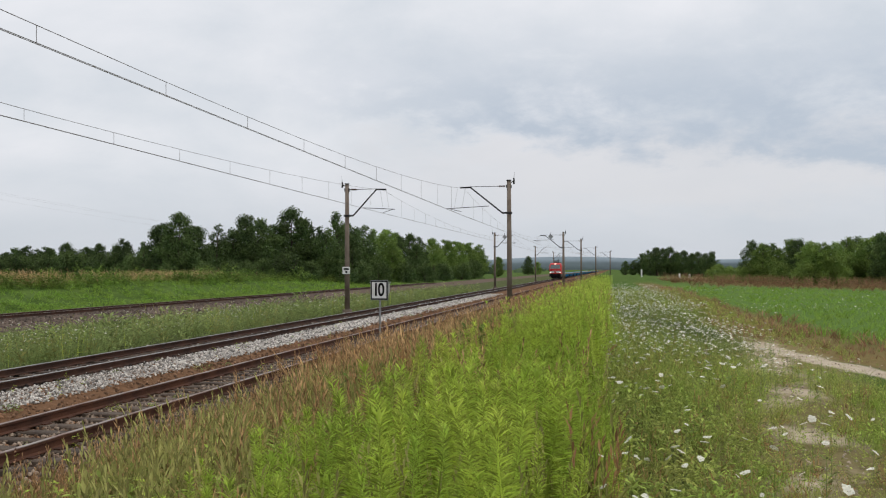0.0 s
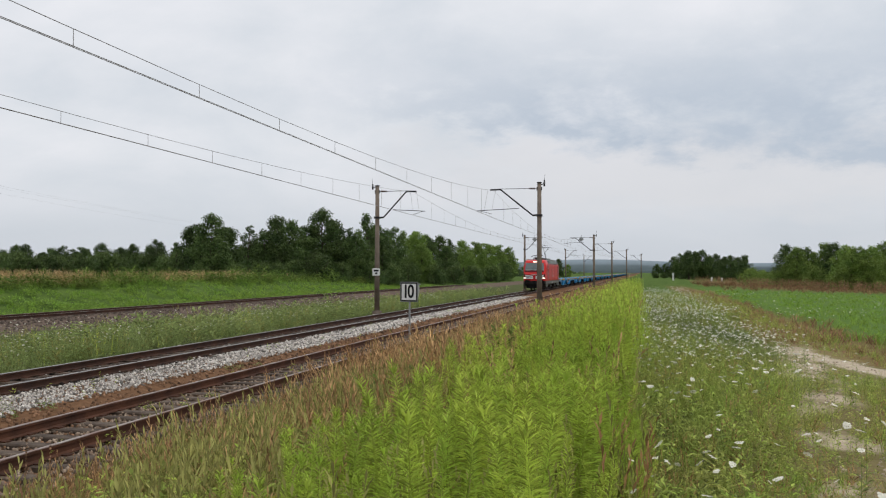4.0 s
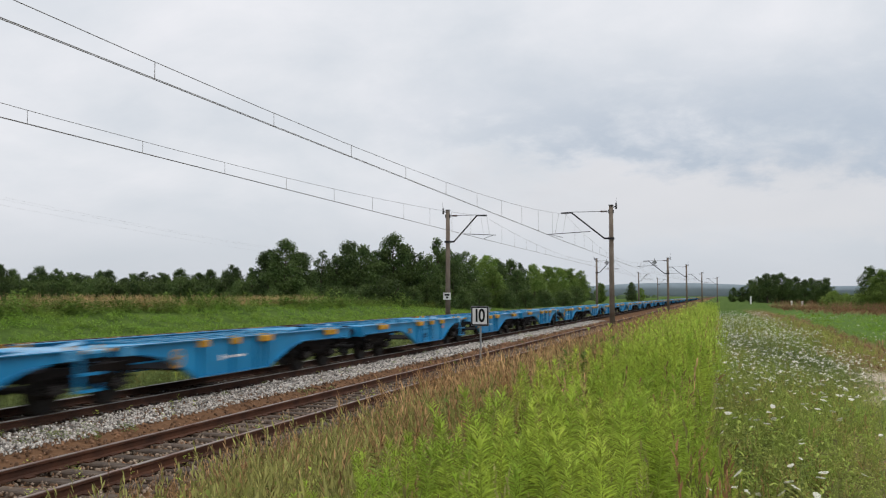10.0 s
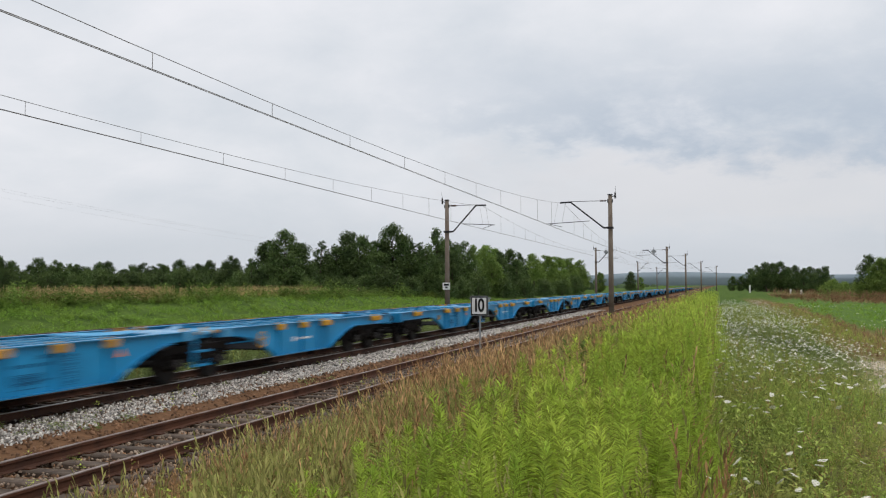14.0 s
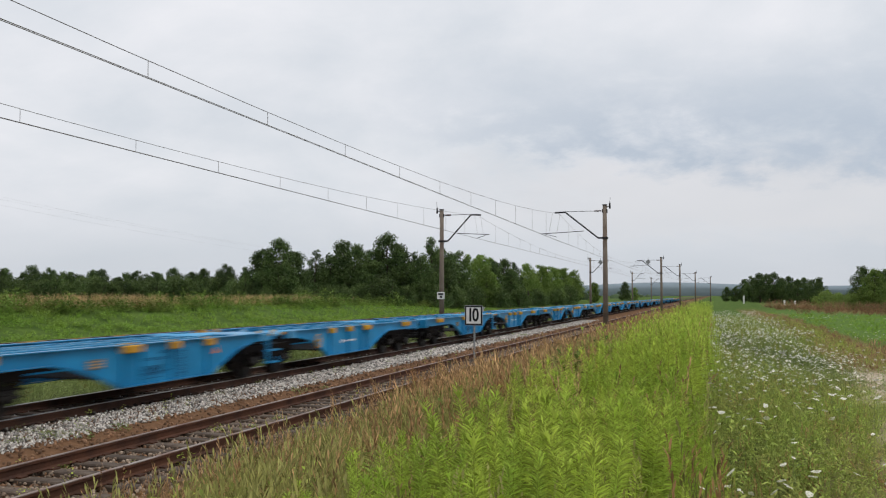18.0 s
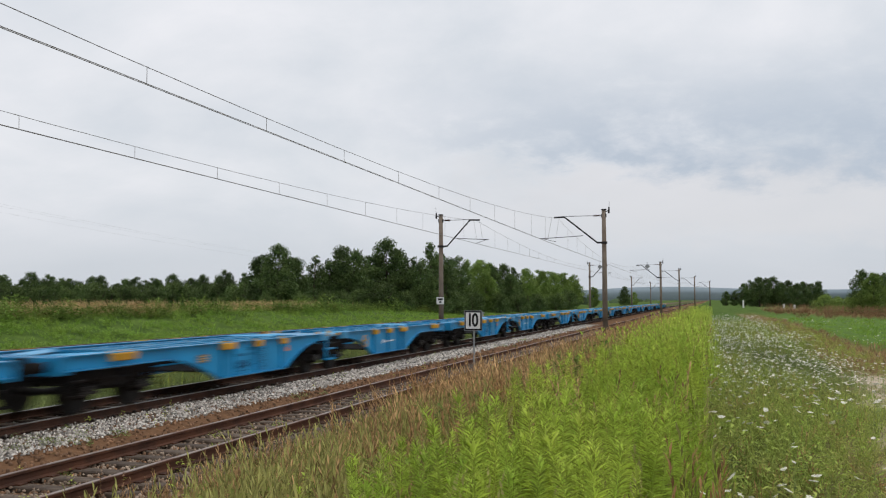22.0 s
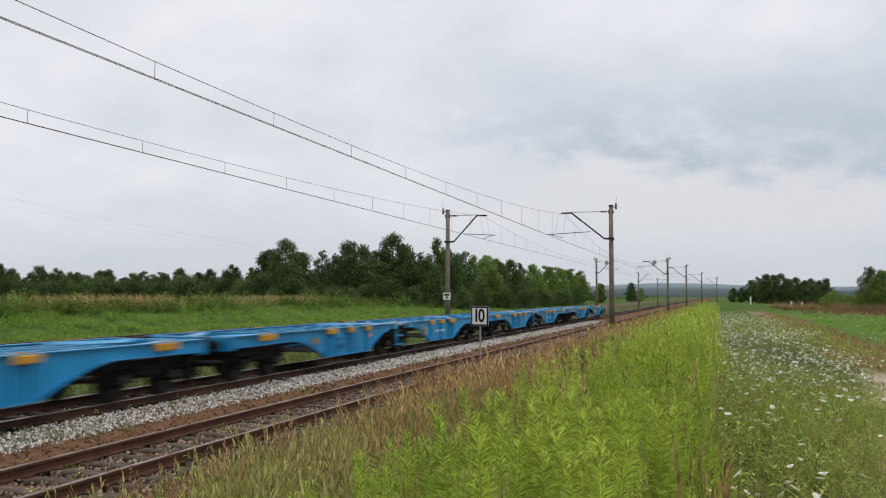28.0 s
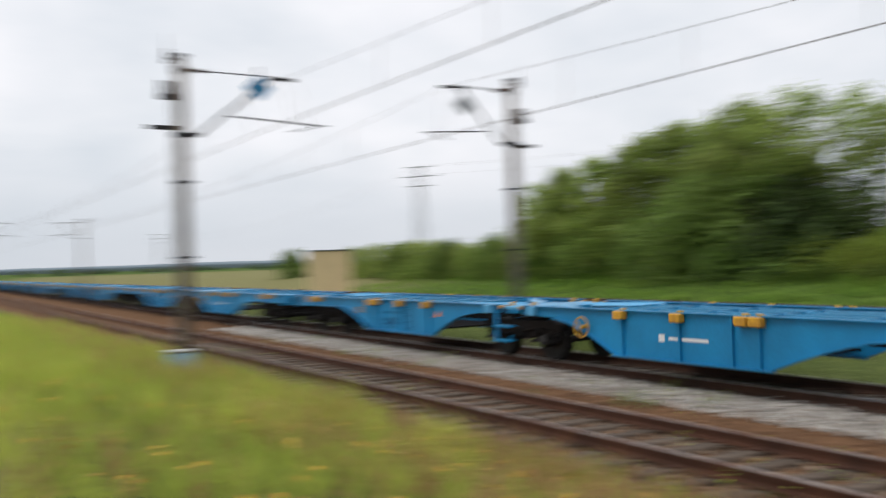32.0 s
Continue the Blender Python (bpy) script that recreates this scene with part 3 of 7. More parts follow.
# ---- tracks ----
def rail_bm(x, z, y0, y1, head):
    """Rail of one profile (foot, web, head), or the bright strip on its top."""
    bm = bmesh.new()
    if head:
        return box(bm, x - 0.034, x + 0.034, y0, y1, z - 0.012, z)
    half = [(0.072, -0.168), (0.072, -0.156), (0.012, -0.138), (0.010, -0.055), (0.036, -0.044), (0.036, -0.0125)]
    prof = [(a, b) for a, b in half] + [(-a, b) for a, b in half[::-1]]
    ends = [[bm.verts.new((x + a, y, z + b)) for a, b in prof] for y in (y0, y1)]
    n = len(prof)
    for i in range(n):
        bm.faces.new((ends[0][i], ends[0][(i + 1) % n], ends[1][(i + 1) % n], ends[1][i]))
    bm.faces.new(ends[0][::-1])
    bm.faces.new(ends[1])
    bmesh.ops.recalc_face_normals(bm, faces=bm.faces)
    return bm


def build_track(name, label, x, z, y0, y1, head, sleepers, joint=25.0, side_mat="rail_side"):
    top = thing(name, label, "railway track", kind="structure")
    for side in (-1, 1):
        rx = x + side * GAUGE / 2
        r = part("rail", rail_bm(rx, z, y0, y1, False), side_mat, top)
        part("rail_head", rail_bm(rx, z, y0, y1, True), head, r, "worn shiny running surface")
        for y in np.arange(-20, 61, joint):
            bm = bmesh.new()
            box(bm, rx + 0.012, rx + 0.034, y - 0.32, y + 0.32, z - 0.135, z - 0.055)
            box(bm, rx - 0.034, rx - 0.012, y - 0.32, y + 0.32, z - 0.135, z - 0.055)
            part("fishplate", bm, side_mat, r)
    if sleepers:
        bm = bmesh.new()
        box(bm, -1.28, 1.28, -0.125, 0.125, -0.19, 0.0, 0.02)
        first = part("sleeper", bm, "sleeper", top, m=pose(x, sleepers[0], z - 0.172))
        bm = bmesh.new()
        for side in (-1, 1):
            box(bm, side * GAUGE / 2 - 0.16, side * GAUGE / 2 + 0.16, -0.075, 0.075, 0.0, 0.022)
        clip = part("fastening", bm, "rail_side", first)
        rng = random.Random(4)
        for y in np.arange(sleepers[0] + 0.62, sleepers[1], 0.62):
            s = again(first, pose(x + rng.uniform(-0.03, 0.03), y + rng.uniform(-0.03, 0.03), z - 0.172 + rng.uniform(-0.008, 0.004), 0, 0, rng.uniform(-1.2, 1.2)))
            again(clip, pose(0, 0, 0), s)
    return top


build_track("track_near", "rusty little-used track with exposed sleepers beside tall grass", NEAR_X, NEAR_Z, -320, 420, "rail_head_dull", (-30, 62))
build_track("track_running", "main running track in pale ballast under the wires", RUN_X, 0.0, -900, 1200, "rail_head", (-34, 50), side_mat="rail_shaded")
build_track("track_far", "third track across a weedy strip, in brown ballast", FAR_X, 0.0, -300, 160, "rail_head_dull", None, side_mat="rail_shaded")

# stones: a few shapes, scattered as real pieces
rng = np.random.default_rng(7)


def stone_shape(seed):
    r = np.random.default_rng(seed)
    p = (1 + 5 ** 0.5) / 2
    v = np.array([(0, 1, 0.6), (0.9, 0.3, 0.5), (0.5, -0.9, 0.4), (-0.6, -0.8, 0.5), (-0.95, 0.3, 0.4), (0, 0, 1.0), (0.6, 0.8, -0.5), (0.8, -0.6, -0.5), (-0.8, -0.5, -0.5), (-0.7, 0.75, -0.5)])
    v = v * r.uniform(0.55, 1.35, v.shape)
    f = np.array([(0, 4, 5), (4, 3, 5), (3, 2, 5), (2, 1, 5), (1, 0, 5), (0, 1, 6), (1, 7, 6), (1, 2, 7), (2, 3, 7), (3, 8, 7), (3, 4, 8), (4, 9, 8), (4, 0, 9), (0, 6, 9)])
    return v, f


def scatter(name, shapes, where, size, mat, label="", parent=None, tilt=0.0, seed=1, squash=None, kind="stuff", category=""):
    """Copies of a few shapes at the places given, each turned and scaled, in one mesh."""
    r = np.random.default_rng(seed)
    where, size = np.asarray(where, float), np.broadcast_to(np.asarray(size, float), (len(where),))
    if not len(where):
        return None
    pick = r.integers(0, len(shapes), len(where))
    vs, fs, base = [], [], 0
    for k, (v, f) in enumerate(shapes):
        sel = np.nonzero(pick == k)[0]
        if not len(sel):
            continue
        a = r.uniform(0, 2 * np.pi, len(sel))
        c, s = np.cos(a), np.sin(a)
        p = v[None] * size[sel][:, None, None]
        if squash is not None:
            p = p * np.array([1, 1, squash])
        lean = r.normal(0, tilt, (len(sel), 2)) if tilt else np.zeros((len(sel), 2))
        x, y, z = p[..., 0], p[..., 1], p[..., 2]
        q = np.stack([c[:, None] * x - s[:, None] * y + lean[:, :1] * z, s[:, None] * x + c[:, None] * y + lean[:, 1:] * z, z], -1)
        q = q + where[sel][:, None]
        vs.append(q.reshape(-1, 3))
        fs.append((f[None] + (np.arange(len(sel)) * len(v))[:, None, None] + base).reshape(-1, f.shape[1]))
        base += len(sel) * len(v)
    ob = sheet(name, np.concatenate(vs), np.concatenate(fs), mat, parent, label, kind)
    if category:
        ob["category"] = category
    return ob


STONES = [stone_shape(i) for i in range(6)]


def ballast(name, label, mat, x0, x1, y0, y1, per, z, size=(0.025, 0.05), seed=3):
    r = np.random.default_rng(seed)
    n = int((x1 - x0) * (y1 - y0) * per)
    x, y = r.uniform(x0, x1, n), r.uniform(y0, y1, n)
    keep = r.uniform(0, 1, n) < np.clip(14.0 / np.hypot(x, y), 0.12, 1)
    x, y = x[keep], y[keep]
    s = r.uniform(*size, len(x)) * np.clip(np.hypot(x, y) / 22, 1, 2.0)
    zz = z(x) + r.uniform(-0.02, 0.02, len(x))
    tagged(scatter(name, STONES, np.stack([x, y, zz], 1), s, mat, label, seed=seed), category="ballast")


ballast("ballast_shoulder", "pale grey crushed stone between the tracks", "stone", -12.5, -10.85, -36, 90, 330, lambda x: height(x, 0 * x) + 0.02, (0.012, 0.033), 3)
ballast("ballast_running", "dark crushed stone between the running rails, train shade in its colour", "stone_shaded", -15.0, -12.6, -40, 100, 60, lambda x: height(x, 0 * x) + 0.02, (0.028, 0.05), 4)
ballast("ballast_light", "scattered pale stones between the running rails", "stone", -15.4, -12.6, -40, 100, 24, lambda x: height(x, 0 * x) + 0.035, (0.018, 0.036), 5)
ballast("ballast_rusty", "rust-stained crushed stone along the near rail", "stone_dark", -10.95, -6.7, -36, 90, 70, lambda x: height(x, 0 * x) + 0.03, (0.020, 0.038), 6)
ballast("ballast_grey", "loose grey-brown stones among the near sleepers", "stone_near", -9.75, -6.95, 2, 80, 115, lambda x: height(x, 0 * x) + 0.055, (0.014, 0.034), 8)
ballast("ballast_rear", "grey-brown stones of the near track behind", "stone_near", -9.6, -7.1, -36, 2, 80, lambda x: height(x, 0 * x) + 0.03, (0.018, 0.036), 18)
ballast("ballast_far", "brown ballast of the third track", "stone_brown", -34.8, -27.8, -40, 90, 34, lambda x: height(x, 0 * x) + 0.0, (0.022, 0.045), 9)

# ---- catenary ----
CONTACT_Z = 5.84


def build_mast(name, x, y, side, tall, contact_x, label, plate_z=None, group="catenary masts"):
    """A concrete mast whose cantilever reaches sideways (side: +1 to the right) over its track."""
    top = thing(name, label, "catenary mast", group, at=(x, y, 0))
    g = float(height(x, y))
    bm = rod(bmesh.new(), (0, 0, g - 0.3), (0, 0, tall), 0.17, 0.12, 14)
    part("pole", bm, "concrete", top, smooth=True)
    bm = rod(bmesh.new(), (0, 0, g - 0.3), (0, 0, g + 0.25), 0.32, 0.30, 12)
    part("footing", bm, "concrete", top)
    reach = contact_x - x
    s = 1 if reach > 0 else -1
    kx, kz = reach * 0.80, tall - 0.36
    bm = rod(bmesh.new(), (s * 0.12, 0, tall - 1.95), (s * 0.42, 0, tall - 1.95), 0.055, None, 8)
    rod(bm, (s * 0.40, 0, tall - 1.95), (kx, 0, kz), 0.045, None, 8)
    rod(bm, (kx - s * 0.04, 0, kz), (kx + s * 0.62, 0, kz - 0.02), 0.05, None, 8)
    part("strut", bm, "steel_dark", top)
    bm = rod(bmesh.new(), (s * 0.15, 0, tall - 0.34), (kx, 0, kz + 0.03), 0.018, None, 6)
    part("tie_rod", bm, "steel_dark", top)
    bm = bmesh.new()
    for i in range(5):
        rod(bm, (s * (0.25 + i * 0.075), 0, tall - 0.34), (s * (0.30 + i * 0.075), 0, tall - 0.34), 0.065, 0.045, 10)
    part("insulator", bm, "insulator", top)
    bm = rod(bmesh.new(), (reach * 0.42, 0, CONTACT_Z + 0.34), (reach * 1.30, 0, CONTACT_Z + 0.22), 0.022, None, 6)
    rod(bm, (reach * 1.24, 0, CONTACT_Z + 0.22), (reach * 0.98, 0, CONTACT_Z + 0.02), 0.016, None, 6)
    part("steady_arm", bm, "steel_dark", top)
    for k in (0.0, 0.16):
        bm = rod(bmesh.new(), (reach * (0.90 + k), 0, kz - 0.05), (reach * (0.98 + k), 0, CONTACT_Z + 0.2), 0.006, None, 5)
        part("hanger", bm, "wire", top)
    bm = rod(bmesh.new(), (0, 0, tall), (0, 0, tall + 0.04), 0.17, 0.15, 12)
    part("cap", bm, "steel_dark", top)
    part("clamp", box(bmesh.new(), -0.16, 0.16, -0.06, 0.06, tall - 0.46, tall - 0.26), "steel_dark", top)
    part("clamp", box(bmesh.new(), -0.17, 0.17, -0.17, 0.17, tall - 2.02, tall - 1.90), "steel_dark", top)
    bm = rod(bmesh.new(), (-s * 0.1, 0, tall - 0.12), (-s * 0.30, 0, tall - 0.05), 0.03, None, 6)
    rod(bm, (-s * 0.30, 0, tall - 0.22), (-s * 0.30, 0, tall + 0.14), 0.06, 0.045, 8)
    rod(bm, (-s * 0.30, 0, tall + 0.14), (-s * 0.34, 0, tall + 0.50), 0.012, 0.006, 5)
    part("horn_insulator", bm, "steel_dark", top)
    if plate_z:
        bm = box(bmesh.new(), -0.24, 0.24, -0.21, -0.19, plate_z - 0.22, plate_z + 0.22, 0.01)
        p = part("number_plate", bm, "white", top, "small white plate with unreadable marks")
        bm = box(bmesh.new(), -0.16, 0.16, -0.216, -0.211, plate_z + 0.03, plate_z + 0.15)
        box(bm, -0.06, 0.08, -0.216, -0.211, plate_z - 0.14, plate_z - 0.02)
        part("marking", bm, "black", p)
    return top


R_MASTS = [(-6.0, -95.0, 7.7), (-6.0, -21.7, 7.6), (-6.0, 52.6, 7.7), (-6.0, 113.5, 7.1), (-5.1, 154.0, 7.6), (-3.5, 206.0, 7.6), (-0.3, 258.0, 7.6)]
L_MASTS = [(-16.0, -95.0, 7.7), (-16.0, -21.6, 7.8), (-16.0, 52.2, 7.66), (-16.0, 122.3, 7.5), (-16.9, 200.0, 7.6), (-17.0, 266.0, 7.6)]
for i, (x, y, t) in enumerate(R_MASTS):
    build_mast("catenary_mast", x, y, -1, t, x - 2.95, "weathered concrete mast with a cantilever over the near track")
for i, (x, y, t) in enumerate(L_MASTS):
    build_mast("catenary_mast", x, y, 1, t, x + 2.35, "weathered concrete mast with a cantilever over the running track", 2.33 if i == 2 else None)

# switch gear on the masts behind
for x, y, s in ((-6.0, -21.7, -1), (-16.0, -21.6, 1)):
    gear = thing("switch_gear", "grey pole-mounted disconnector with dark operating gear", "switch gear", "pole switches", at=(x, y, 0))
    bm = bmesh.new()
    box(bm, -s * 0.14 - 0.02, -s * 0.50, -0.12, 0.12, 6.5, 6.62)
    for k in range(3):
        rod(bm, (-s * (0.2 + 0.13 * k), 0, 6.62), (-s * (0.2 + 0.13 * k), 0, 6.95), 0.05, 0.04, 8)
    part("disconnector", bm, "steel_dark", gear)
    part("bracket", box(bmesh.new(), min(-s * 0.14, -s * 0.80), max(-s * 0.14, -s * 0.80), -0.05, 0.05, 5.75, 5.85), "steel_dark", gear)
    for z in (4.45, 2.6):
        part("band", box(bmesh.new(), -0.22, 0.22, -0.2, 0.2, z, z + 0.05), "steel_dark", gear)
    bm = rod(bmesh.new(), (-s * 0.22, 0, 0.6), (-s * 0.22, 0, 6.5), 0.02, None, 6)
    part("operating_rod", bm, "zinc", gear)

# blue or pale lamps hung under the cantilevers of some masts
for x, y, z, m_, name in ((-8.0, -21.7, 6.95, "blue", "blue"), (-14.3, -21.6, 6.95, "zinc", "grey"), (-7.6, 113.5, 6.55, "zinc", "grey"), (-14.6, 122.3, 6.9, "zinc", "grey")):
    t = thing("line_marker", name + " diamond marker hung on a cantilever strut", "line marker", "cantilever markers", at=(x, y, z))
    bm = bmesh.new()
    rod(bm, (0, -0.03, 0), (0, 0.03, 0), 0.34, None, 4)
    part("board", bm, m_, t)
    bm = box(bmesh.new(), -0.02, 0.02, -0.02, 0.02, 0.3, 0.55)
    part("hook", bm, "steel_dark", t)


def build_line(name, label, stops, messenger_drop, phase, step):
    """Contact wires, sagging messenger and droppers along the stops (x, y, contact height, messenger height)."""
    top = thing(name, label, "overhead line", kind="structure")
    first = None
    for (xa, ya, za, ma), (xb, yb, zb, mb) in zip(stops, stops[1:]):
        n = 18

        def at(f):
            sag = 4 * f * (1 - f)
            z = za + (zb - za) * f
            return xa + (xb - xa) * f, ya + (yb - ya) * f, z, (ma + (mb - ma) * f) * (1 - sag) + (z + messenger_drop) * sag

        for dx in (0.0, 0.045):
            part("contact_wire", rod(bmesh.new(), (xa + dx, ya, za), (xb + dx, yb, zb), 0.0065, None, 6, False), "wire", top)
        bm = bmesh.new()
        pts = [at(i / n) for i in range(n + 1)]
        for a, b in zip(pts, pts[1:]):
            rod(bm, (a[0], a[1], a[3]), (b[0], b[1], b[3]), 0.007, None, 5, False)
        part("messenger_wire", bm, "wire", top)
        if -130 < ya < 160:
            k0 = math.ceil((ya + 2.5 - phase) / step)
            while phase + k0 * step < yb - 2.5:
                x, y, z, zm = at((phase + k0 * step - ya) / (yb - ya))
                mm = Matrix.Translation((x, y, z)) @ Matrix.Diagonal((1, 1, zm - z, 1))
                if first is None:
                    first = part("dropper", rod(bmesh.new(), (0, 0, 0), (0, 0, 1), 0.006, None, 5, False), "wire", top)
                    first.matrix_basis = mm
                else:
                    again(first, mm)
                k0 += 1


near_z = [6.3, 6.2, 6.05, 5.60, 5.35, 5.5, 5.6, 5.6]
run_z = [6.1, 6.0, 5.97, 5.82, 5.70, 5.8, 5.8]
near_line = [(NEAR_X - 0.1, -320, near_z[0], 7.2)] + [(x - 2.70 + (0.1 if i % 2 else -0.05), y, near_z[i + 1], t - 0.42) for i, (x, y, t) in enumerate(R_MASTS)]
run_line = [(RUN_X, -320, run_z[0], 7.2)] + [(x + 2.40 + (0.1 if i % 2 else -0.1), y, run_z[i + 1], t - 0.42) for i, (x, y, t) in enumerate(L_MASTS)]
build_line("overhead_line_near", "dark copper contact and messenger wires over the near track", near_line, 0.28, 12.06, 4.03)
build_line("overhead_line_running", "dark copper contact and messenger wires over the running track", run_line, 0.29, 14.66, 3.84)

# ---- trees ----
def leaf_cloud(r, centres, radii, per, size):
    """Leaf quads strewn through clumps."""
    vs, n = [], 0
    for c, rad in zip(centres, radii):
        k = int(per * (rad ** 2))
        d = r.normal(size=(k, 3))
        d /= np.linalg.norm(d, axis=1)[:, None]
        p = np.asarray(c) + d * (rad * r.uniform(0.30, 1.15, (k, 1))) * np.array([1, 1, 0.85])
        s = size * r.uniform(0.6, 1.4, (k, 1))
        u = r.normal(size=(k, 3))
        u /= np.linalg.norm(u, axis=1)[:, None]
        w = np.cross(u, r.normal(size=(k, 3)))
        w /= np.linalg.norm(w, axis=1)[:, None]
        vs.append(np.stack([p - u * s, p + w * s * 0.55, p + u * s, p - w * s * 0.55], 1).reshape(-1, 3))
        n += k
    v = np.concatenate(vs)
    return v, np.arange(len(v)).reshape(-1, 4)


def tree_parts(seed, tall, wide, style):
    """Trunk mesh and crown arrays. style: round, spire, airy or bush."""
    r = np.random.default_rng(seed)
    bm = bmesh.new()
    centres, radii = [], []
    base = {"round": 0.07, "spire": 0.05, "airy": 0.52, "bush": 0.0}[style]
    lean = r.normal(0, 0.03, 2) * tall
    steps = 6
    pts = [(lean[0] * (i / steps) ** 1.5, lean[1] * (i / steps) ** 1.5, tall * 0.93 * i / steps) for i in range(steps + 1)]
    r0 = 0.018 * tall + 0.03
    for i in range(steps):
        rod(bm, pts[i], pts[i + 1], r0 * (1 - i / steps) + 0.02, r0 * (1 - (i + 1) / steps) + 0.02, 7, False)
    n = {"round": 76, "spire": 46, "airy": 36, "bush": 40}[style]
    for i in range(n):
        f = base + (1 - base) * (i + r.uniform(0, 1)) / n
        prof = {"round": min(1.0, 0.78 + 0.9 * f) * max(0.10, 1 - f ** 3.0) ** 0.62,
                "spire": (1 - (f - base) / (1 - base)) ** 0.7 + 0.12,
                "airy": 0.55 + 0.45 * math.sin(math.pi * (f - base) / (1 - base)),
                "bush": math.sqrt(max(0.05, 1 - f ** 2))}[style]
        a = r.uniform(0, 2 * math.pi)
        reach = wide / 2 * prof * r.uniform(0.3, 0.95)
        c = (pts[-1][0] * f + reach * math.cos(a), pts[-1][1] * f + reach * math.sin(a), tall * f * 0.96)
        centres.append(c)
        radii.append(wide * {"round": 0.155, "spire": 0.15, "airy": 0.135, "bush": 0.17}[style] * r.uniform(0.65, 1.25) * (0.55 + 0.45 * prof))
        if i % 2 == 0 and style != "bush":
            k = max(0.0, f - 0.12)
            rod(bm, (pts[-1][0] * k, pts[-1][1] * k, tall * 0.93 * k), c, 0.05 * (1 - f) * tall / 8 + 0.02, 0.015, 5, False)
    if style == "bush":
        for i in range(5):
            a = r.uniform(0, 2 * math.pi)
            rod(bm, (0, 0, 0), (math.cos(a) * wide * 0.3, math.sin(a) * wide * 0.3, tall * 0.7), 0.05, 0.02, 5, False)
    size = {"round": 0.15, "spire": 0.14, "airy": 0.15, "bush": 0.12}[style]
    per = {"round": 150, "spire": 200, "airy": 100, "bush": 170}[style]
    v, f = leaf_cloud(r, centres, radii, per, size)
    return bm, v, f


TREE_MAKERS = {}


def plant_tree(style, variant, x, y, tall, turn, label, name="tree", category="tree", mat="leaf", group=""):
    """One tree: built once for each kind, then copied."""
    key = (style, variant, mat, name)
    unit = 10.0 if style != "bush" else 4.0
    wide = {"round": 7.2, "spire": 5.4, "airy": 6.4, "bush": 5.8}[style]
    z = float(height(x, y)) - 0.08
    k = tall / unit
    m = Matrix.Translation((x, y, z)) @ Matrix.Rotation(turn, 4, "Z")
    if key not in TREE_MAKERS:
        top = thing(name, label, category, group)
        bm, v, f = tree_parts(sum(ord(c) for c in style) + variant * 17, unit, wide, style)
        part("trunk", bm, "bark", top)
        crown = sheet("crown", v, f, mat, top)
        TREE_MAKERS[key] = top
        top.matrix_basis = m @ Matrix.Diagonal((k, k, k, 1))
        return top
    src = TREE_MAKERS[key]
    keep = src.matrix_basis.copy()
    src.matrix_basis = Matrix.Identity(4)
    c = copy_thing(src, m)
    src.matrix_basis = keep
    c.matrix_basis = m @ Matrix.Diagonal((k, k, k, 1))
    return tagged(c, label, category, group)


def at_bearing(az, far):
    return -far * math.sin(radians(az)), far * math.cos(radians(az))


trng = random.Random(21)


def by_bearing(az, el, far, style, variant, label, mat="leaf", name="tree", category="tree", group=""):
    """A tree whose top stands at that elevation when seen from the camera's stand."""
    if az > 95:
        far = max(far, 46 / math.sin(radians(az)))
    x, y = at_bearing(az, far)
    top_z = EYE[2] + far * math.tan(radians(el))
    tall = top_z - float(height(x, y)) + 0.1
    return plant_tree(style, variant, x, y, tall, trng.uniform(0, 6.28), label, name, category, mat, group)


DECID = "dark green broadleaved tree at the edge of a thicket"
# the left wood, seen over the field
for az, el, far, st in ((27.6, 3.6, 128, "round"), (28.6, 3.0, 132, "round"), (26.6, 2.9, 131, "round"), (25.3, 3.0, 138, "spire"), (24.3, 2.5, 140, "round"), (23.4, 3.5, 142, "round"), (22.5, 3.3, 145, "round"),
                        (21.5, 3.0, 150, "round"), (20.5, 4.0, 150, "round"), (19.7, 3.3, 155, "round"), (19.0, 2.9, 155, "spire"), (17.8, 3.9, 160, "spire"), (17.2, 3.1, 165, "round"), (16.2, 2.9, 172, "round"),
                        (15.4, 2.75, 178, "spire"), (14.6, 2.7, 184, "round"), (13.8, 2.45, 194, "round"), (13.0, 2.35, 205, "round"), (12.2, 2.2, 215, "spire"), (11.4, 2.05, 228, "round"), (10.6, 2.0, 240, "round"),
                        (9.9, 1.9, 250, "round"), (9.2, 1.8, 262, "round"), (8.6, 1.65, 275, "round"), (7.2, 0.85, 320, "round"), (5.3, 0.85, 420, "round"), (4.7, 0.5, 430, "round"), (18.4, 2.6, 148, "round"), (16.7, 2.3, 160, "round"), (14.2, 1.9, 178, "round"), (12.6, 1.7, 200, "round")):
    by_bearing(az, el, far, st, trng.randrange(4), DECID, mat="leaf_mid" if az < 16 and trng.random() < 0.4 else "leaf", group="trees of the wood")
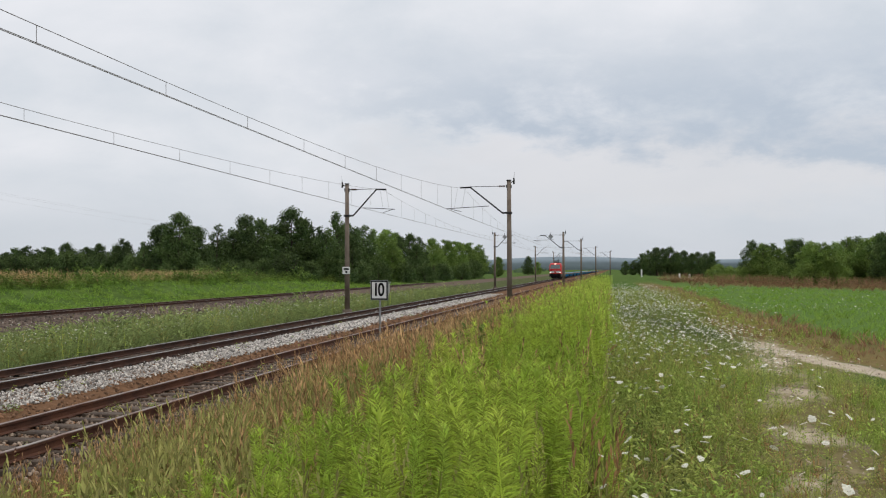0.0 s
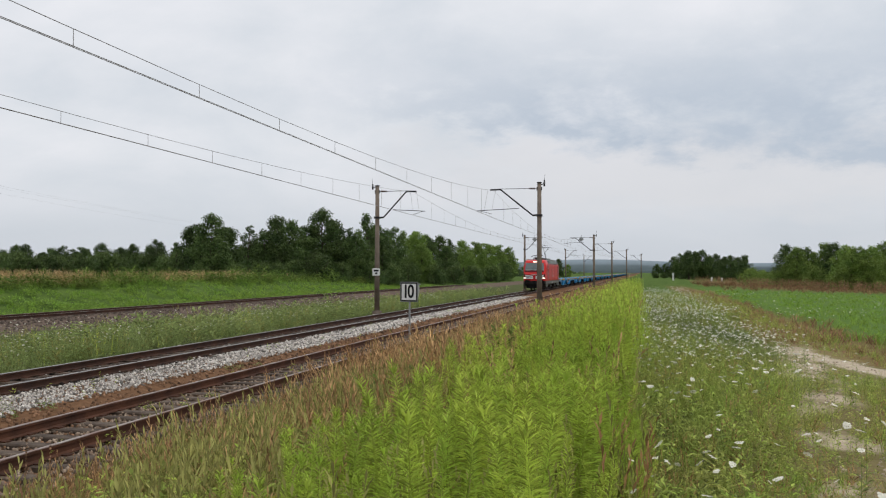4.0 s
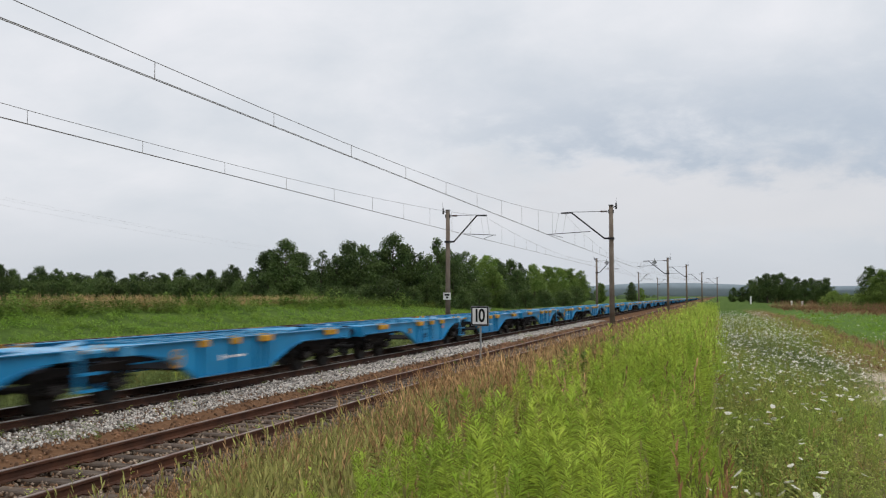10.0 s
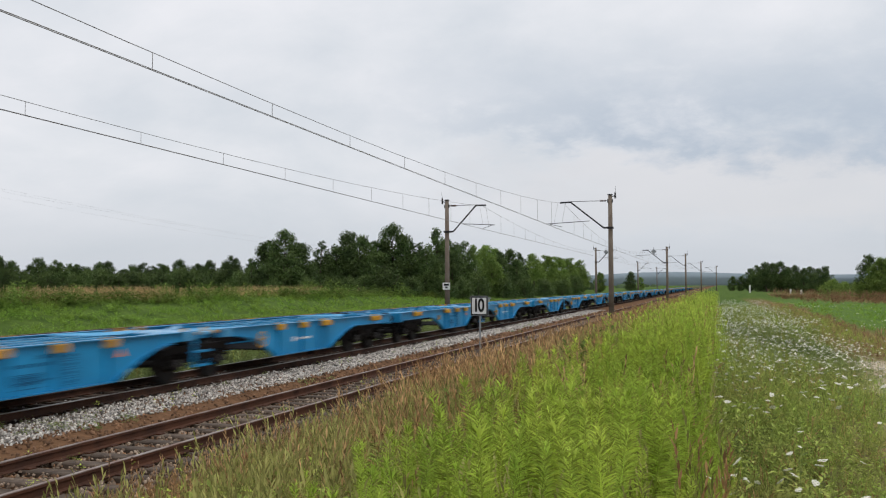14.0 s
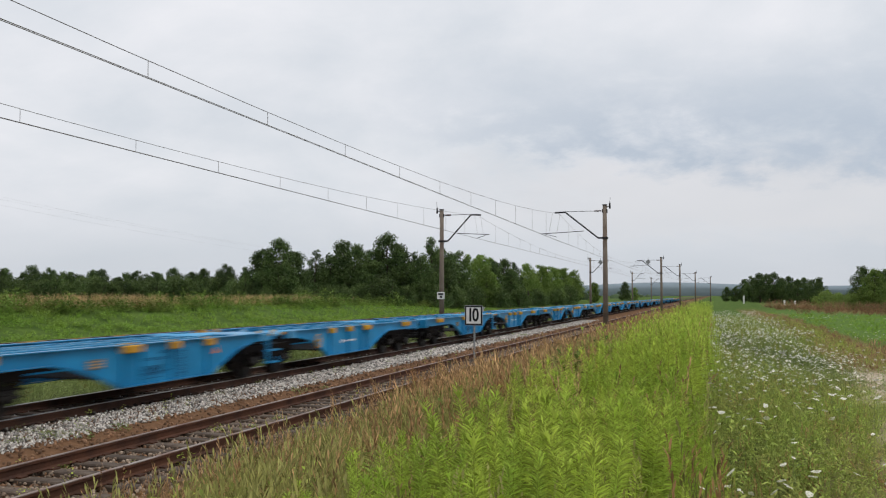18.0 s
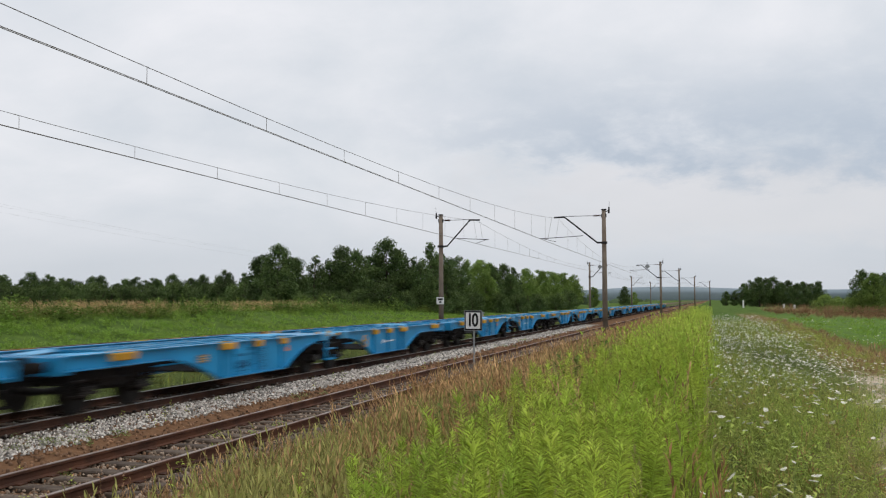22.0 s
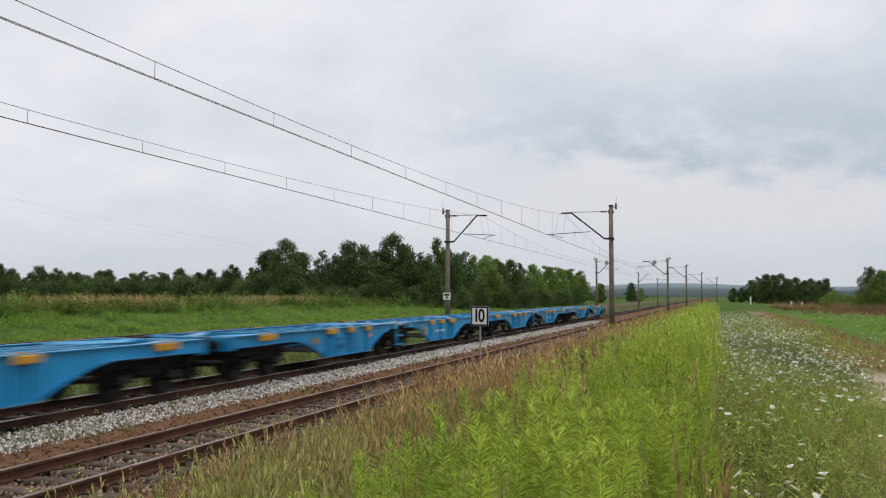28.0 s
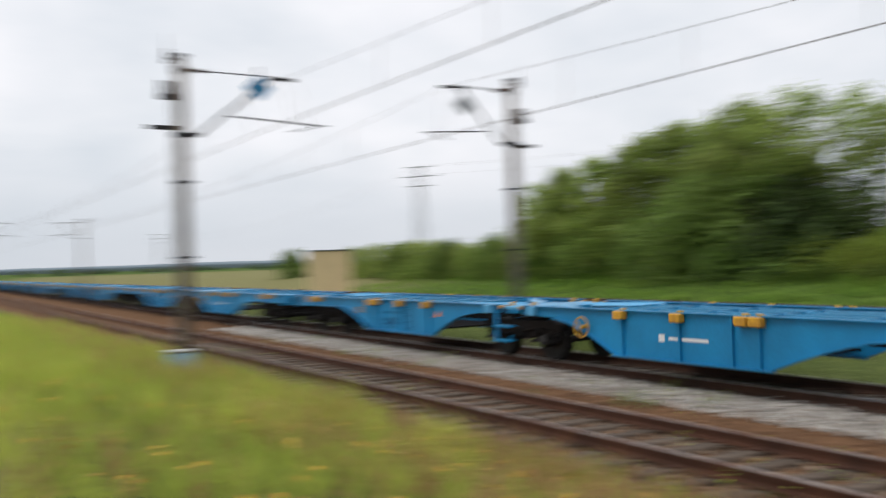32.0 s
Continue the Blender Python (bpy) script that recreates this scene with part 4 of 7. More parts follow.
for az, el, far in ((29.5, 1.7, 150), (30.4, 1.7, 155), (31.3, 1.55, 165), (32.2, 1.6, 165), (33.1, 1.5, 165), (34.0, 1.45, 170), (34.9, 1.4, 170), (35.6, 1.1, 175), (36.3, 1.4, 165), (37.2, 1.2, 170), (38.2, 1.25, 170),
                    (39.0, 1.0, 180), (40.2, 1.5, 165), (41.2, 1.7, 160), (42.1, 1.65, 160), (43.1, 1.6, 160), (44.1, 1.65, 160), (45.4, 1.5, 160), (46.5, 1.3, 165), (47.6, 0.9, 190), (48.7, 0.9, 190), (49.8, 0.8, 190)):
    by_bearing(az + trng.uniform(-0.3, 0.3), el + trng.uniform(-0.1, 0.3), far, "round" if trng.random() < 0.85 else "spire", trng.randrange(4), DECID, group="trees of the wood")
for az in np.arange(29.0, 50.5, 0.8):
    el_ = 1.35 + 0.15 * math.sin(az * 1.7) - (0.25 if 34.5 < az < 36 or az > 46.5 else 0)
    by_bearing(float(az) + trng.uniform(-0.35, 0.35), el_ - trng.uniform(-0.25, 0.3), trng.uniform(165, 195), "round" if trng.random() < 0.85 else "spire", trng.randrange(4), DECID, group="trees of the wood")
for az in np.arange(8.4, 29.0, 0.9):
    far_ = 62 / math.sin(radians(float(az)))
    by_bearing(float(az), trng.uniform(1.2, 1.9) * (0.55 + 0.02 * float(az)), min(far_, 300) + 12, "round", trng.randrange(3), DECID, group="trees of the wood")
# undergrowth along the foot of the wood
for az, el, far in ((26, 0.5, 122), (24.5, 0.6, 128), (22.4, 0.7, 132), (20.9, 1.2, 132), (19.4, 0.6, 140), (17.5, 0.7, 146), (16, 0.5, 150), (15, 0.5, 160), (13.4, 0.5, 178), (12, 0.4, 190), (10.8, 0.4, 210), (9.6, 0.4, 230), (8.8, 0.6, 255), (28.3, 0.4, 122), (23.4, 0.5, 130)):
    by_bearing(az, el, far, "bush", trng.randrange(3), "rounded green bush at the foot of a wood", name="bush", category="bush", group="undergrowth")
# right-hand copse and hedge
for az in np.arange(-2.0, -6.6, -0.42):
    by_bearing(float(az), 1.0 + 0.35 * math.exp(-((az + 3.2) / 1.2) ** 2) + trng.uniform(-0.15, 0.1), trng.uniform(235, 265), "round", trng.randrange(3), "dark green tree in a small copse", group="copse")
for az in np.arange(-0.9, -2.0, -0.5):
    by_bearing(float(az), 0.55 + trng.uniform(-0.15, 0.15), 260, "round", trng.randrange(3), "dark green tree in a small copse", group="copse")
for az in np.arange(-8.6, -19.5, -0.52):
    by_bearing(float(az), 1.42 + 0.11 * max(0, -az - 10) + trng.uniform(-0.25, 0.3) + (0.3 if az > -8.9 else 0), trng.uniform(125, 150), "round", trng.randrange(3), "green tree in a field hedge", mat="leaf" if trng.random() < 0.4 else "leaf_mid", group="field hedge")
for az in np.arange(-6.5, -19.5, -0.75):
    by_bearing(float(az), 0.40 + trng.uniform(-0.15, 0.4) - (0.25 if az > -8.6 else 0), trng.uniform(126, 142), "bush", trng.randrange(3), "green shrub beside a field", mat="leaf_mid", name="bush", category="bush", group="field shrubs")
# thicket abreast of the camera
for az, el, far in ((51, 1.0, 80), (53, 1.9, 75), (55, 2.5, 70), (57, 2.9, 66), (59, 3.4, 62), (61, 3.6, 60), (63.4, 4.0, 58), (66, 4.7, 56), (68.5, 4.6, 54), (71, 5.2, 53), (74.3, 6.2, 52), (76.4, 5.6, 52), (79, 4.8, 52), (82, 4.9, 52), (85, 4.9, 52), (88, 5.1, 51), (91, 5.3, 51), (94, 5.5, 52), (97, 5.2, 53)):
    by_bearing(az, el, far, "bush", trng.randrange(3), "dense green thicket bush beyond the field", name="bush", category="bush", mat="leaf" if 50 < az < 78 else "leaf_pale", group="thicket")
for az, el, far in ((99.2, 8.6, 58), (100.5, 6.4, 56), (104.5, 7.0, 62), (109.5, 11.2, 58), (112.5, 8.6, 60), (116.8, 9.4, 60), (121, 9.3, 60), (123.8, 9.7, 60), (126.8, 9.8, 60), (129.5, 8.8, 61), ):
    by_bearing(az, el, far, "airy", trng.randrange(3), "tall airy tree with bare lower trunk", mat="leaf_pale", group="tall airy trees")
for az, el, far, m_ in ((105, 3.4, 55, "leaf_mid"), (120.5, 1.5, 56, "leaf_mid"), (113.2, 1.4, 56, "leaf_mid"), (123.6, 4.2, 59, "leaf"), (126.4, 5.0, 60, "leaf"), (129.2, 5.3, 60, "leaf_mid"), (131.8, 4.8, 61, "leaf_mid"),
                        (132.7, 3.3, 52, "leaf_mid"), (135.6, 2.1, 54, "leaf_mid"), (138.9, 2.5, 56, "leaf_mid"), (141.5, 1.8, 60, "leaf_mid"), (145, 1.5, 62, "leaf_mid"), (148, 1.3, 64, "leaf_mid"), (151, 1.2, 66, "leaf_mid"), (158, 1.0, 80, "leaf_mid")):
    by_bearing(az, el, far, "bush", trng.randrange(3), "green bush under tall trees", name="bush", category="bush", mat=m_, group="thicket")
for az, el, far in ((98.6, 7.3, 57), (101.0, 6.6, 58), (109.6, 6.9, 58), (116.4, 6.5, 58), (107.6, 5.6, 58), (118.0, 4.8, 58)):
    by_bearing(az, el, far, "spire", trng.randrange(3), "dense dark cone-shaped tree under a taller canopy", group="dark cone trees")

M["leaf_bright"] = material("yellow-green shrub leaves", (0.36, 0.42, 0.08), 0.6, 0, 0.3, 0.4, (0.27, 0.35, 0.06), 4, island=0.45, translucent=0.4, spec=0.25)
for az in np.arange(98.0, 141.0, 2.1):
    by_bearing(float(az), 0.75 + 0.45 * math.sin(az * 0.9) * math.sin(az * 2.3), 46.5 / math.sin(radians(float(az))), "bush", trng.randrange(2), "low yellow-green shrub at the edge of the field", name="bush", category="bush", mat="leaf_bright", group="field edge shrubs")

for az in np.arange(28.0, 51.0, 0.75):
    by_bearing(float(az), trng.uniform(0.75, 1.15) - (0.25 if az > 46.5 else 0), trng.uniform(150, 168), "bush", trng.randrange(3), "dark green shrub filling the edge of a wood", name="bush", category="bush", group="wood edge shrubs")
for az in np.arange(8.8, 28.5, 0.9):
    by_bearing(float(az), trng.uniform(0.9, 1.5) * (0.55 + 0.02 * float(az)), min(66 / math.sin(radians(float(az))), 320), "bush", trng.randrange(3), "dark green shrub filling the edge of a wood", name="bush", category="bush", group="wood edge shrubs")

for az, el in ((128.6, 8.9), (130.6, 8.4), (132.4, 8.2), (134.6, 7.6), (136.6, 6.9), (138.4, 6.3), (140.2, 5.7), (141.6, 4.9)):
    by_bearing(az, el, 70, "round", trng.randrange(3), "full green broadleaved tree beside the line", mat="leaf_pale", group="tall airy trees")
for az in np.arange(143.0, 154.0, 1.2):
    by_bearing(float(az), trng.uniform(0.9, 1.35), 46.5 / math.sin(radians(float(az))), "bush", trng.randrange(3), "green bush in a low row beside a hut", name="bush", category="bush", mat="leaf_pale", group="hedge by the hut")

# ---- the train ----
PITCH, SPEED, FIRST_AT_9 = 27.12, 26.11, 14.26
HALF = 1.40


def arch(ya, za, yb, zb, n=6):
    """Points of a smooth sweep from (ya, za) to (yb, zb), flat at the first end."""
    return [(ya + (yb - ya) * i / n, za + (zb - za) * (i / n) ** 1.45) for i in range(n + 1)]


def wheelset_bm():
    bm = bmesh.new()
    for s in (-1, 1):
        x = s * GAUGE / 2
        rod(bm, (x - 0.065, 0, 0.46), (x + 0.065, 0, 0.46), 0.46, 0.455, 26)
        rod(bm, (x - s * 0.10, 0, 0.46), (x - s * 0.06, 0, 0.46), 0.49, 0.485, 26)
        rod(bm, (x + s * 0.066, 0, 0.46), (x + s * 0.10, 0, 0.46), 0.16, 0.14, 14)
        ring(bm, (x + s * 0.068, 0, 0.46), (1, 0, 0), 0.40, 0.02, 22, 5)
    rod(bm, (-0.95, 0, 0.46), (0.95, 0, 0.46), 0.085, None, 10)
    return bm


def bogie_frame_bm():
    """Pressed side frames with arches over the axle boxes, coil springs, bolster and brake hangers."""
    bm = bmesh.new()
    side = [(-1.46, 0.70), (-1.43, 0.86), (-1.22, 0.93), (-0.5, 0.90), (0.5, 0.90), (1.22, 0.93), (1.43, 0.86), (1.46, 0.70), (1.30, 0.66), (1.23, 0.75),
            (0.66, 0.75), (0.58, 0.58), (0.32, 0.48), (-0.32, 0.48), (-0.58, 0.58), (-0.66, 0.75), (-1.23, 0.75), (-1.30, 0.66)]
    for s in (-1, 1):
        x0, x1 = s * 0.95, s * 1.06
        plate(bm, side, min(x0, x1), max(x0, x1))
        for y in (-0.93, 0.93):
            box(bm, min(s * 0.90, s * 1.10), max(s * 0.90, s * 1.10), y - 0.17, y + 0.17, 0.34, 0.60, 0.03)
            box(bm, min(s * 0.94, s * 1.12), max(s * 0.94, s * 1.12), y - 0.42, y + 0.42, 0.42, 0.475, 0.01)
            for k in (-0.30, 0.30):
                rod(bm, (s * 1.03, y + k, 0.47), (s * 1.03, y + k, 0.76), 0.060, None, 8)
                for z in (0.51, 0.58, 0.65, 0.72):
                    ring(bm, (s * 1.03, y + k, z), (0, 0, 1), 0.085, 0.017, 8, 3)
        for y in (-1.50, 1.50):
            rod(bm, (s * 0.78, y, 0.86), (s * 0.80, y * 0.97, 0.34), 0.035, None, 6)
            box(bm, min(s * 0.70, s * 0.84), max(s * 0.70, s * 0.84), min(y, y * 0.94), max(y, y * 0.94), 0.30, 0.56, 0.02)
        rod(bm, (s * 1.10, -0.62, 0.55), (s * 1.10, 0.55, 0.72), 0.030, None, 8)
        rod(bm, (s * 1.10, 0.20, 0.80), (s * 1.10, 1.45, 0.58), 0.022, None, 6)
        box(bm, min(s * 1.06, s * 1.14), max(s * 1.06, s * 1.14), -0.22, 0.22, 0.52, 0.74, 0.03)
    box(bm, -1.0, 1.0, -0.28, 0.28, 0.48, 0.90)
    box(bm, -1.0, 1.0, -1.44, -1.34, 0.70, 0.84)
    box(bm, -1.0, 1.0, 1.34, 1.44, 0.70, 0.84)
    return bm


def axle_cap_bm(s):
    """A round bolted cover on one end of an axle."""
    bm = rod(bmesh.new(), (s * 1.10, 0, 0.47), (s * 1.16, 0, 0.47), 0.125, 0.11, 14)
    rod(bm, (s * 1.155, 0, 0.47), (s * 1.175, 0, 0.47), 0.06, 0.055, 8)
    for k in range(3):
        a = 2.094 * k + 0.5
        rod(bm, (s * 1.150, 0.085 * math.cos(a), 0.47 + 0.085 * math.sin(a)), (s * 1.18, 0.085 * math.cos(a), 0.47 + 0.085 * math.sin(a)), 0.018, None, 5)
    return bm


def girder_outline():
    """Side girder of one platform, from the shared bogie outwards."""
    low = [(0.46, 1.25), (0.46, 1.06), (1.55, 1.03)] + arch(1.75, 1.01, 3.55, 0.37)[0:] + [(7.20, 0.37)]
    rise = [(b, z) for b, z in arch(9.35, 0.99, 7.20, 0.37)][::-1][1:]
    return low + rise + [(12.85, 0.97), (12.85, 1.25)]


def build_wagon(label):
    top = thing("container_wagon", label, "freight wagon", "container wagons")
    spigots = []
    for d in (1, -1):
        # deck: headstock, channels, cross bars, diagonals to the shared pivot
        bm = box(bmesh.new(), -1.30, 1.30, min(12.72 * d, 12.98 * d), max(12.72 * d, 12.98 * d), 0.88, 1.25, 0.01)
        frame_ob = part("platform", bm, "blue", top)
        part("pivot_plate", box(bmesh.new(), -0.75, 0.75, min(0.35 * d, 0.95 * d), max(0.35 * d, 0.95 * d), 1.02, 1.22), "blue", frame_ob)
        # floor plate and channels black: shade inside the deck put into their colour
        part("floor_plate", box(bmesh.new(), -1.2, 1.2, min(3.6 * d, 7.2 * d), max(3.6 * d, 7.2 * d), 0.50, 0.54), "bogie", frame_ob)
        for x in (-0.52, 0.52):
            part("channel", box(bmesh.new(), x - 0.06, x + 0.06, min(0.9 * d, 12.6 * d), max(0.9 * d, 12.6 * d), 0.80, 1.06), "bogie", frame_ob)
        bar_first = None
        for y in (2.55, 3.75, 5.25, 6.72, 8.6, 10.3, 12.35):
            if bar_first is None:
                bar_first = part("cross_bar", box(bmesh.new(), -1.26, 1.26, -0.032, 0.032, 1.195, 1.245), "blue", frame_ob, m=pose(0, y * d, 0))
            else:
                again(bar_first, pose(0, y * d, 0))
        # deck bars and diagonals paler: sky sheen on their tops put into the colour
        for x in (-0.86, -0.30, 0.30, 0.86):
            part("deck_bar", box(bmesh.new(), x - 0.035, x + 0.035, min(2.55 * d, 10.3 * d), max(2.55 * d, 10.3 * d), 1.205, 1.235), "blue_light", frame_ob)
        for s in (-1, 1):
            for a, b in (((s * 0.30, 0.7), (s * 1.24, 2.55)), ((s * 0.45, 12.4), (s * 1.24, 10.2))):
                part("diagonal", rod(bmesh.new(), (a[0], a[1] * d, 1.19), (b[0], b[1] * d, 1.19), 0.075, None, 4), "blue_light", frame_ob)
        for s in (-1, 1):
            bm = bmesh.new()
            o = [(y * d, z) for y, z in girder_outline()]
            plate(bm, o, s * 1.285 - 0.012, s * 1.285 + 0.012)
            # flanges
            box(bm, s * 1.285 - 0.075, s * 1.285 + 0.095, min(0.46 * d, 12.85 * d), max(0.46 * d, 12.85 * d), 1.251, 1.272)
            box(bm, s * 1.285 - 0.07, s * 1.285 + 0.09, min(3.5 * d, 7.25 * d), max(3.5 * d, 7.25 * d), 0.345, 0.366)
            lower = girder_outline()[2:-1]
            for (ya, za), (yb, zb) in zip(lower, lower[1:]):
                if abs(zb - za) > 0.01:
                    a0, a1 = s * 1.285 - 0.06, s * 1.285 + 0.08
                    q = [bm.verts.new((a0, ya * d, za - 0.004)), bm.verts.new((a1, ya * d, za - 0.004)), bm.verts.new((a1, yb * d, zb - 0.004)), bm.verts.new((a0, yb * d, zb - 0.004))]
                    w = [bm.verts.new(v.co + Vector((0, 0, -0.018))) for v in q]
                    bm.faces.new(q)
                    bm.faces.new(w[::-1])
                    for i in range(4):
                        bm.faces.new((q[i], w[i], w[(i + 1) % 4], q[(i + 1) % 4]))
            for y in (3.75, 5.25, 6.45, 7.02):
                box(bm, s * 1.285 + (0.012 if s > 0 else -0.072), s * 1.285 + (0.072 if s > 0 else -0.012), y * d - 0.02, y * d + 0.02, 0.37, 1.25)
            bmesh.ops.recalc_face_normals(bm, faces=bm.faces)
            g = part("side_girder", bm, "blue", frame_ob)
            # yellow folding spigots along the top edge
            for y in (3.75, 5.25, 6.72, 7.02, 10.95, 11.4):
                bm = bmesh.new()
                xo = s * 1.285
                box(bm, min(xo + s * 0.02, xo + s * 0.20), max(xo + s * 0.02, xo + s * 0.20), y * d - 0.125, y * d + 0.125, 1.085, 1.255, 0.02)
                box(bm, min(xo - s * 0.05, xo + s * 0.06), max(xo - s * 0.05, xo + s * 0.06), y * d - 0.05, y * d + 0.05, 1.25, 1.30)
                part("spigot", bm, "yellow", g)
            bm = bmesh.new()
            xo = s * 1.30
            box(bm, min(xo, xo + s * 0.10), max(xo, xo + s * 0.10), 0.86 * d - 0.14, 0.86 * d + 0.14, 1.05, 1.25, 0.015)
            part("bracket", bm, "blue_light", g, "pale blue bracket")
            bm = bmesh.new()
            box(bm, s * 0.95 - 0.06, s * 0.95 + 0.06, 0.42 * d - 0.04, 0.42 * d + 0.04, 1.20, 1.32, 0.02)
            part("pin", bm, "yellow", g)
            part("pin", box(bmesh.new(), s * 1.28 - 0.05, s * 1.28 + 0.07, 0.40 * d - 0.05, 0.40 * d + 0.05, 1.17, 1.25, 0.02), "yellow", g)
            xf = s * (1.285 + 0.0145)
            # stencilled marks: plain bars
            bm = bmesh.new()

            def bar(y0, y1, z0, z1):
                box(bm, min(xf, xf + s * 0.003), max(xf, xf + s * 0.003), min(y0 * d, y1 * d), max(y0 * d, y1 * d), z0, z1)

            if d < 0:
                # framed data table with rows of marks
                for z in (0.46, 0.54, 0.62, 0.70, 0.73):
                    bar(5.62, 6.34, z, z + 0.010)
                for y in (5.62, 5.80, 6.02, 6.33):
                    bar(y, y + 0.010, 0.46, 0.74)
                for i in range(9):
                    bar(5.66 + 0.074 * i, 5.70 + 0.074 * i, 0.64, 0.69)
                    bar(5.66 + 0.074 * i, 5.71 + 0.074 * i, 0.56, 0.605)
                for i in range(3):
                    bar(5.52 - i * 0.08, 5.56 - i * 0.08, 0.58, 0.62)
                # column of framed marks
                for i in range(4):
                    z = 0.43 + 0.17 * i
                    bar(4.72, 4.98, z, z + 0.012)
                    bar(4.72, 4.98, z + 0.13, z + 0.142)
                    bar(4.72, 4.732, z, z + 0.14)
                    bar(4.968, 4.98, z, z + 0.14)
                    bar(4.78, 4.92, z + 0.045, z + 0.09)
                # running number and type letters in two rows
                for i in range(3):
                    bar(5.42 + 0.09 * i, 5.48 + 0.09 * i, 1.00, 1.08)
                for i in range(11):
                    if i not in (2, 4, 8):
                        bar(5.40 + 0.095 * i, 5.46 + 0.095 * i, 0.86, 0.93)
                tagged(part("lettering", bm, "stencil", g, "dark stencilled bars"), kind="stuff")
                bm = bmesh.new()
                t0 = [(3.45, 0.86), (3.17, 0.86), (3.31, 1.04)]
                plate(bm, [(y * d, z) for y, z in t0], min(xf, xf + s * 0.004), max(xf, xf + s * 0.004))
                part("warning_triangle", bm, "orange", g, "orange warning triangle")
                bm = box(bmesh.new(), min(xf, xf + s * 0.03), max(xf, xf + s * 0.03), -8.15, -7.75, 0.80, 1.02, 0.01)
                panel = part("data_panel", bm, "grey", g, "grey wire-mesh panel")
                bm = bmesh.new()
                for z in (0.84, 0.90, 0.96):
                    box(bm, min(xf + s * 0.03, xf + s * 0.034), max(xf + s * 0.03, xf + s * 0.034), -8.12, -7.78, z, z + 0.025)
                tagged(part("panel_grid", bm, "yellow", panel, "yellow grid"), kind="stuff")
            else:
                bar(4.95, 5.9, 0.74, 0.80)
                bar(4.7, 4.85, 0.70, 0.84)
                tagged(part("lettering", bm, "white", g, "white stencilled bars"), kind="stuff")
                bm = ring(bmesh.new(), (s * 1.42, 2.62, 0.88), (1, 0, 0), 0.21, 0.018, 18, 5)
                for a in range(3):
                    an = a * 2.094 + 0.4
                    rod(bm, (s * 1.42, 2.62, 0.88), (s * 1.42, 2.62 + 0.20 * math.cos(an), 0.88 + 0.20 * math.sin(an)), 0.014, None, 5)
                rod(bm, (s * 1.28, 2.62, 0.88), (s * 1.44, 2.62, 0.88), 0.035, None, 8)
                part("handwheel", bm, "yellow", g, "yellow brake handwheel")
        for s in (-1, 1):
            bm = rod(bmesh.new(), (s * 0.875, 12.98 * d, 1.05), (s * 0.875, 13.32 * d, 1.05), 0.11, 0.10, 12)
            rod(bm, (s * 0.875, 13.32 * d, 1.05), (s * 0.875, 13.54 * d, 1.05), 0.075, None, 12)
            rod(bm, (s * 0.875, 13.48 * d, 1.05), (s * 0.875, 13.545 * d, 1.05), 0.24, 0.235, 16)
            part("buffer", bm, "bogie", top)
            bm = bmesh.new()
            for z in (0.42, 0.72):
                box(bm, s * 1.28 - 0.09, s * 1.28 + 0.09, 12.45 * d - 0.19, 12.45 * d + 0.19, z, z + 0.035)
            for k in (-0.18, 0.18):
                box(bm, s * 1.28 - 0.02, s * 1.28 + 0.02, 12.45 * d + k - 0.02, 12.45 * d + k + 0.02, 0.42, 1.0)
            part("end_step", bm, "bogie", top)
        bm = rod(bmesh.new(), (0, 12.98 * d, 1.0), (0, 13.5 * d, 0.95), 0.06, None, 8)
        ring(bm, (0, 13.48 * d, 0.92), (1, 0, 0), 0.10, 0.03, 12, 6)
        part("coupling", bm, "bogie", top)
    # blue stirrup by the shared bogie
    for s in (-1, 1):
        bm = bmesh.new()
        box(bm, s * 1.32 - 0.03, s * 1.32 + 0.03, -0.62, -0.54, 0.40, 1.20)
        for z, y1 in ((0.40, 0.02), (0.74, 0.06)):
            box(bm, s * 1.32 - 0.10, s * 1.32 + 0.08, -0.60, y1, z, z + 0.045)
        box(bm, s * 1.32 - 0.02, s * 1.32 + 0.02, -0.02, 0.02, 0.40, 0.56)
        part("stirrup", bm, "blue", top)
    # bridge plate, its pale blue standing for sky reflected on the top
    part("pivot_bridge", box(bmesh.new(), -1.22, 1.22, -0.45, 0.45, 1.15, 1.225, 0.01), "blue_light", top, "blue plate over the shared bogie, sky sheen in its pale colour")
    wheel = None
    frame_first = None
    for y in (-11.0, 0.0, 11.0):
        if frame_first is None:
            frame_first = part("bogie", bogie_frame_bm(), "bogie", top, m=pose(0, y, 0))
            wheel = part("wheelset", wheelset_bm(), "wheel", frame_first, m=pose(0, -0.93, 0))
            caps = [part("axle_cap", axle_cap_bm(s), "axle", frame_first, "greasy grey axle box cover", m=pose(0, -0.93, 0)) for s in (-1, 1)]
            again(wheel, pose(0, 0.93, 0))
            for cap in caps:
                again(cap, pose(0, 0.93, 0))
        else:
            f = again(frame_first, pose(0, y, 0))
            for k in (-0.93, 0.93):
                again(wheel, pose(0, k, 0), f)
                for cap in caps:
                    again(cap, pose(0, k, 0), f)
    return top


def loft(bm, sections, caps=True):
    rows = [[bm.verts.new(p) for p in s] for s in sections]
    n = len(rows[0])
    for a, b in zip(rows, rows[1:]):
        for i in range(n):
            bm.faces.new((a[i], a[(i + 1) % n], b[(i + 1) % n], b[i]))
    if caps:
        bm.faces.new(rows[0][::-1])
        bm.faces.new(rows[-1])
    bmesh.ops.recalc_face_normals(bm, faces=bm.faces)
    return bm


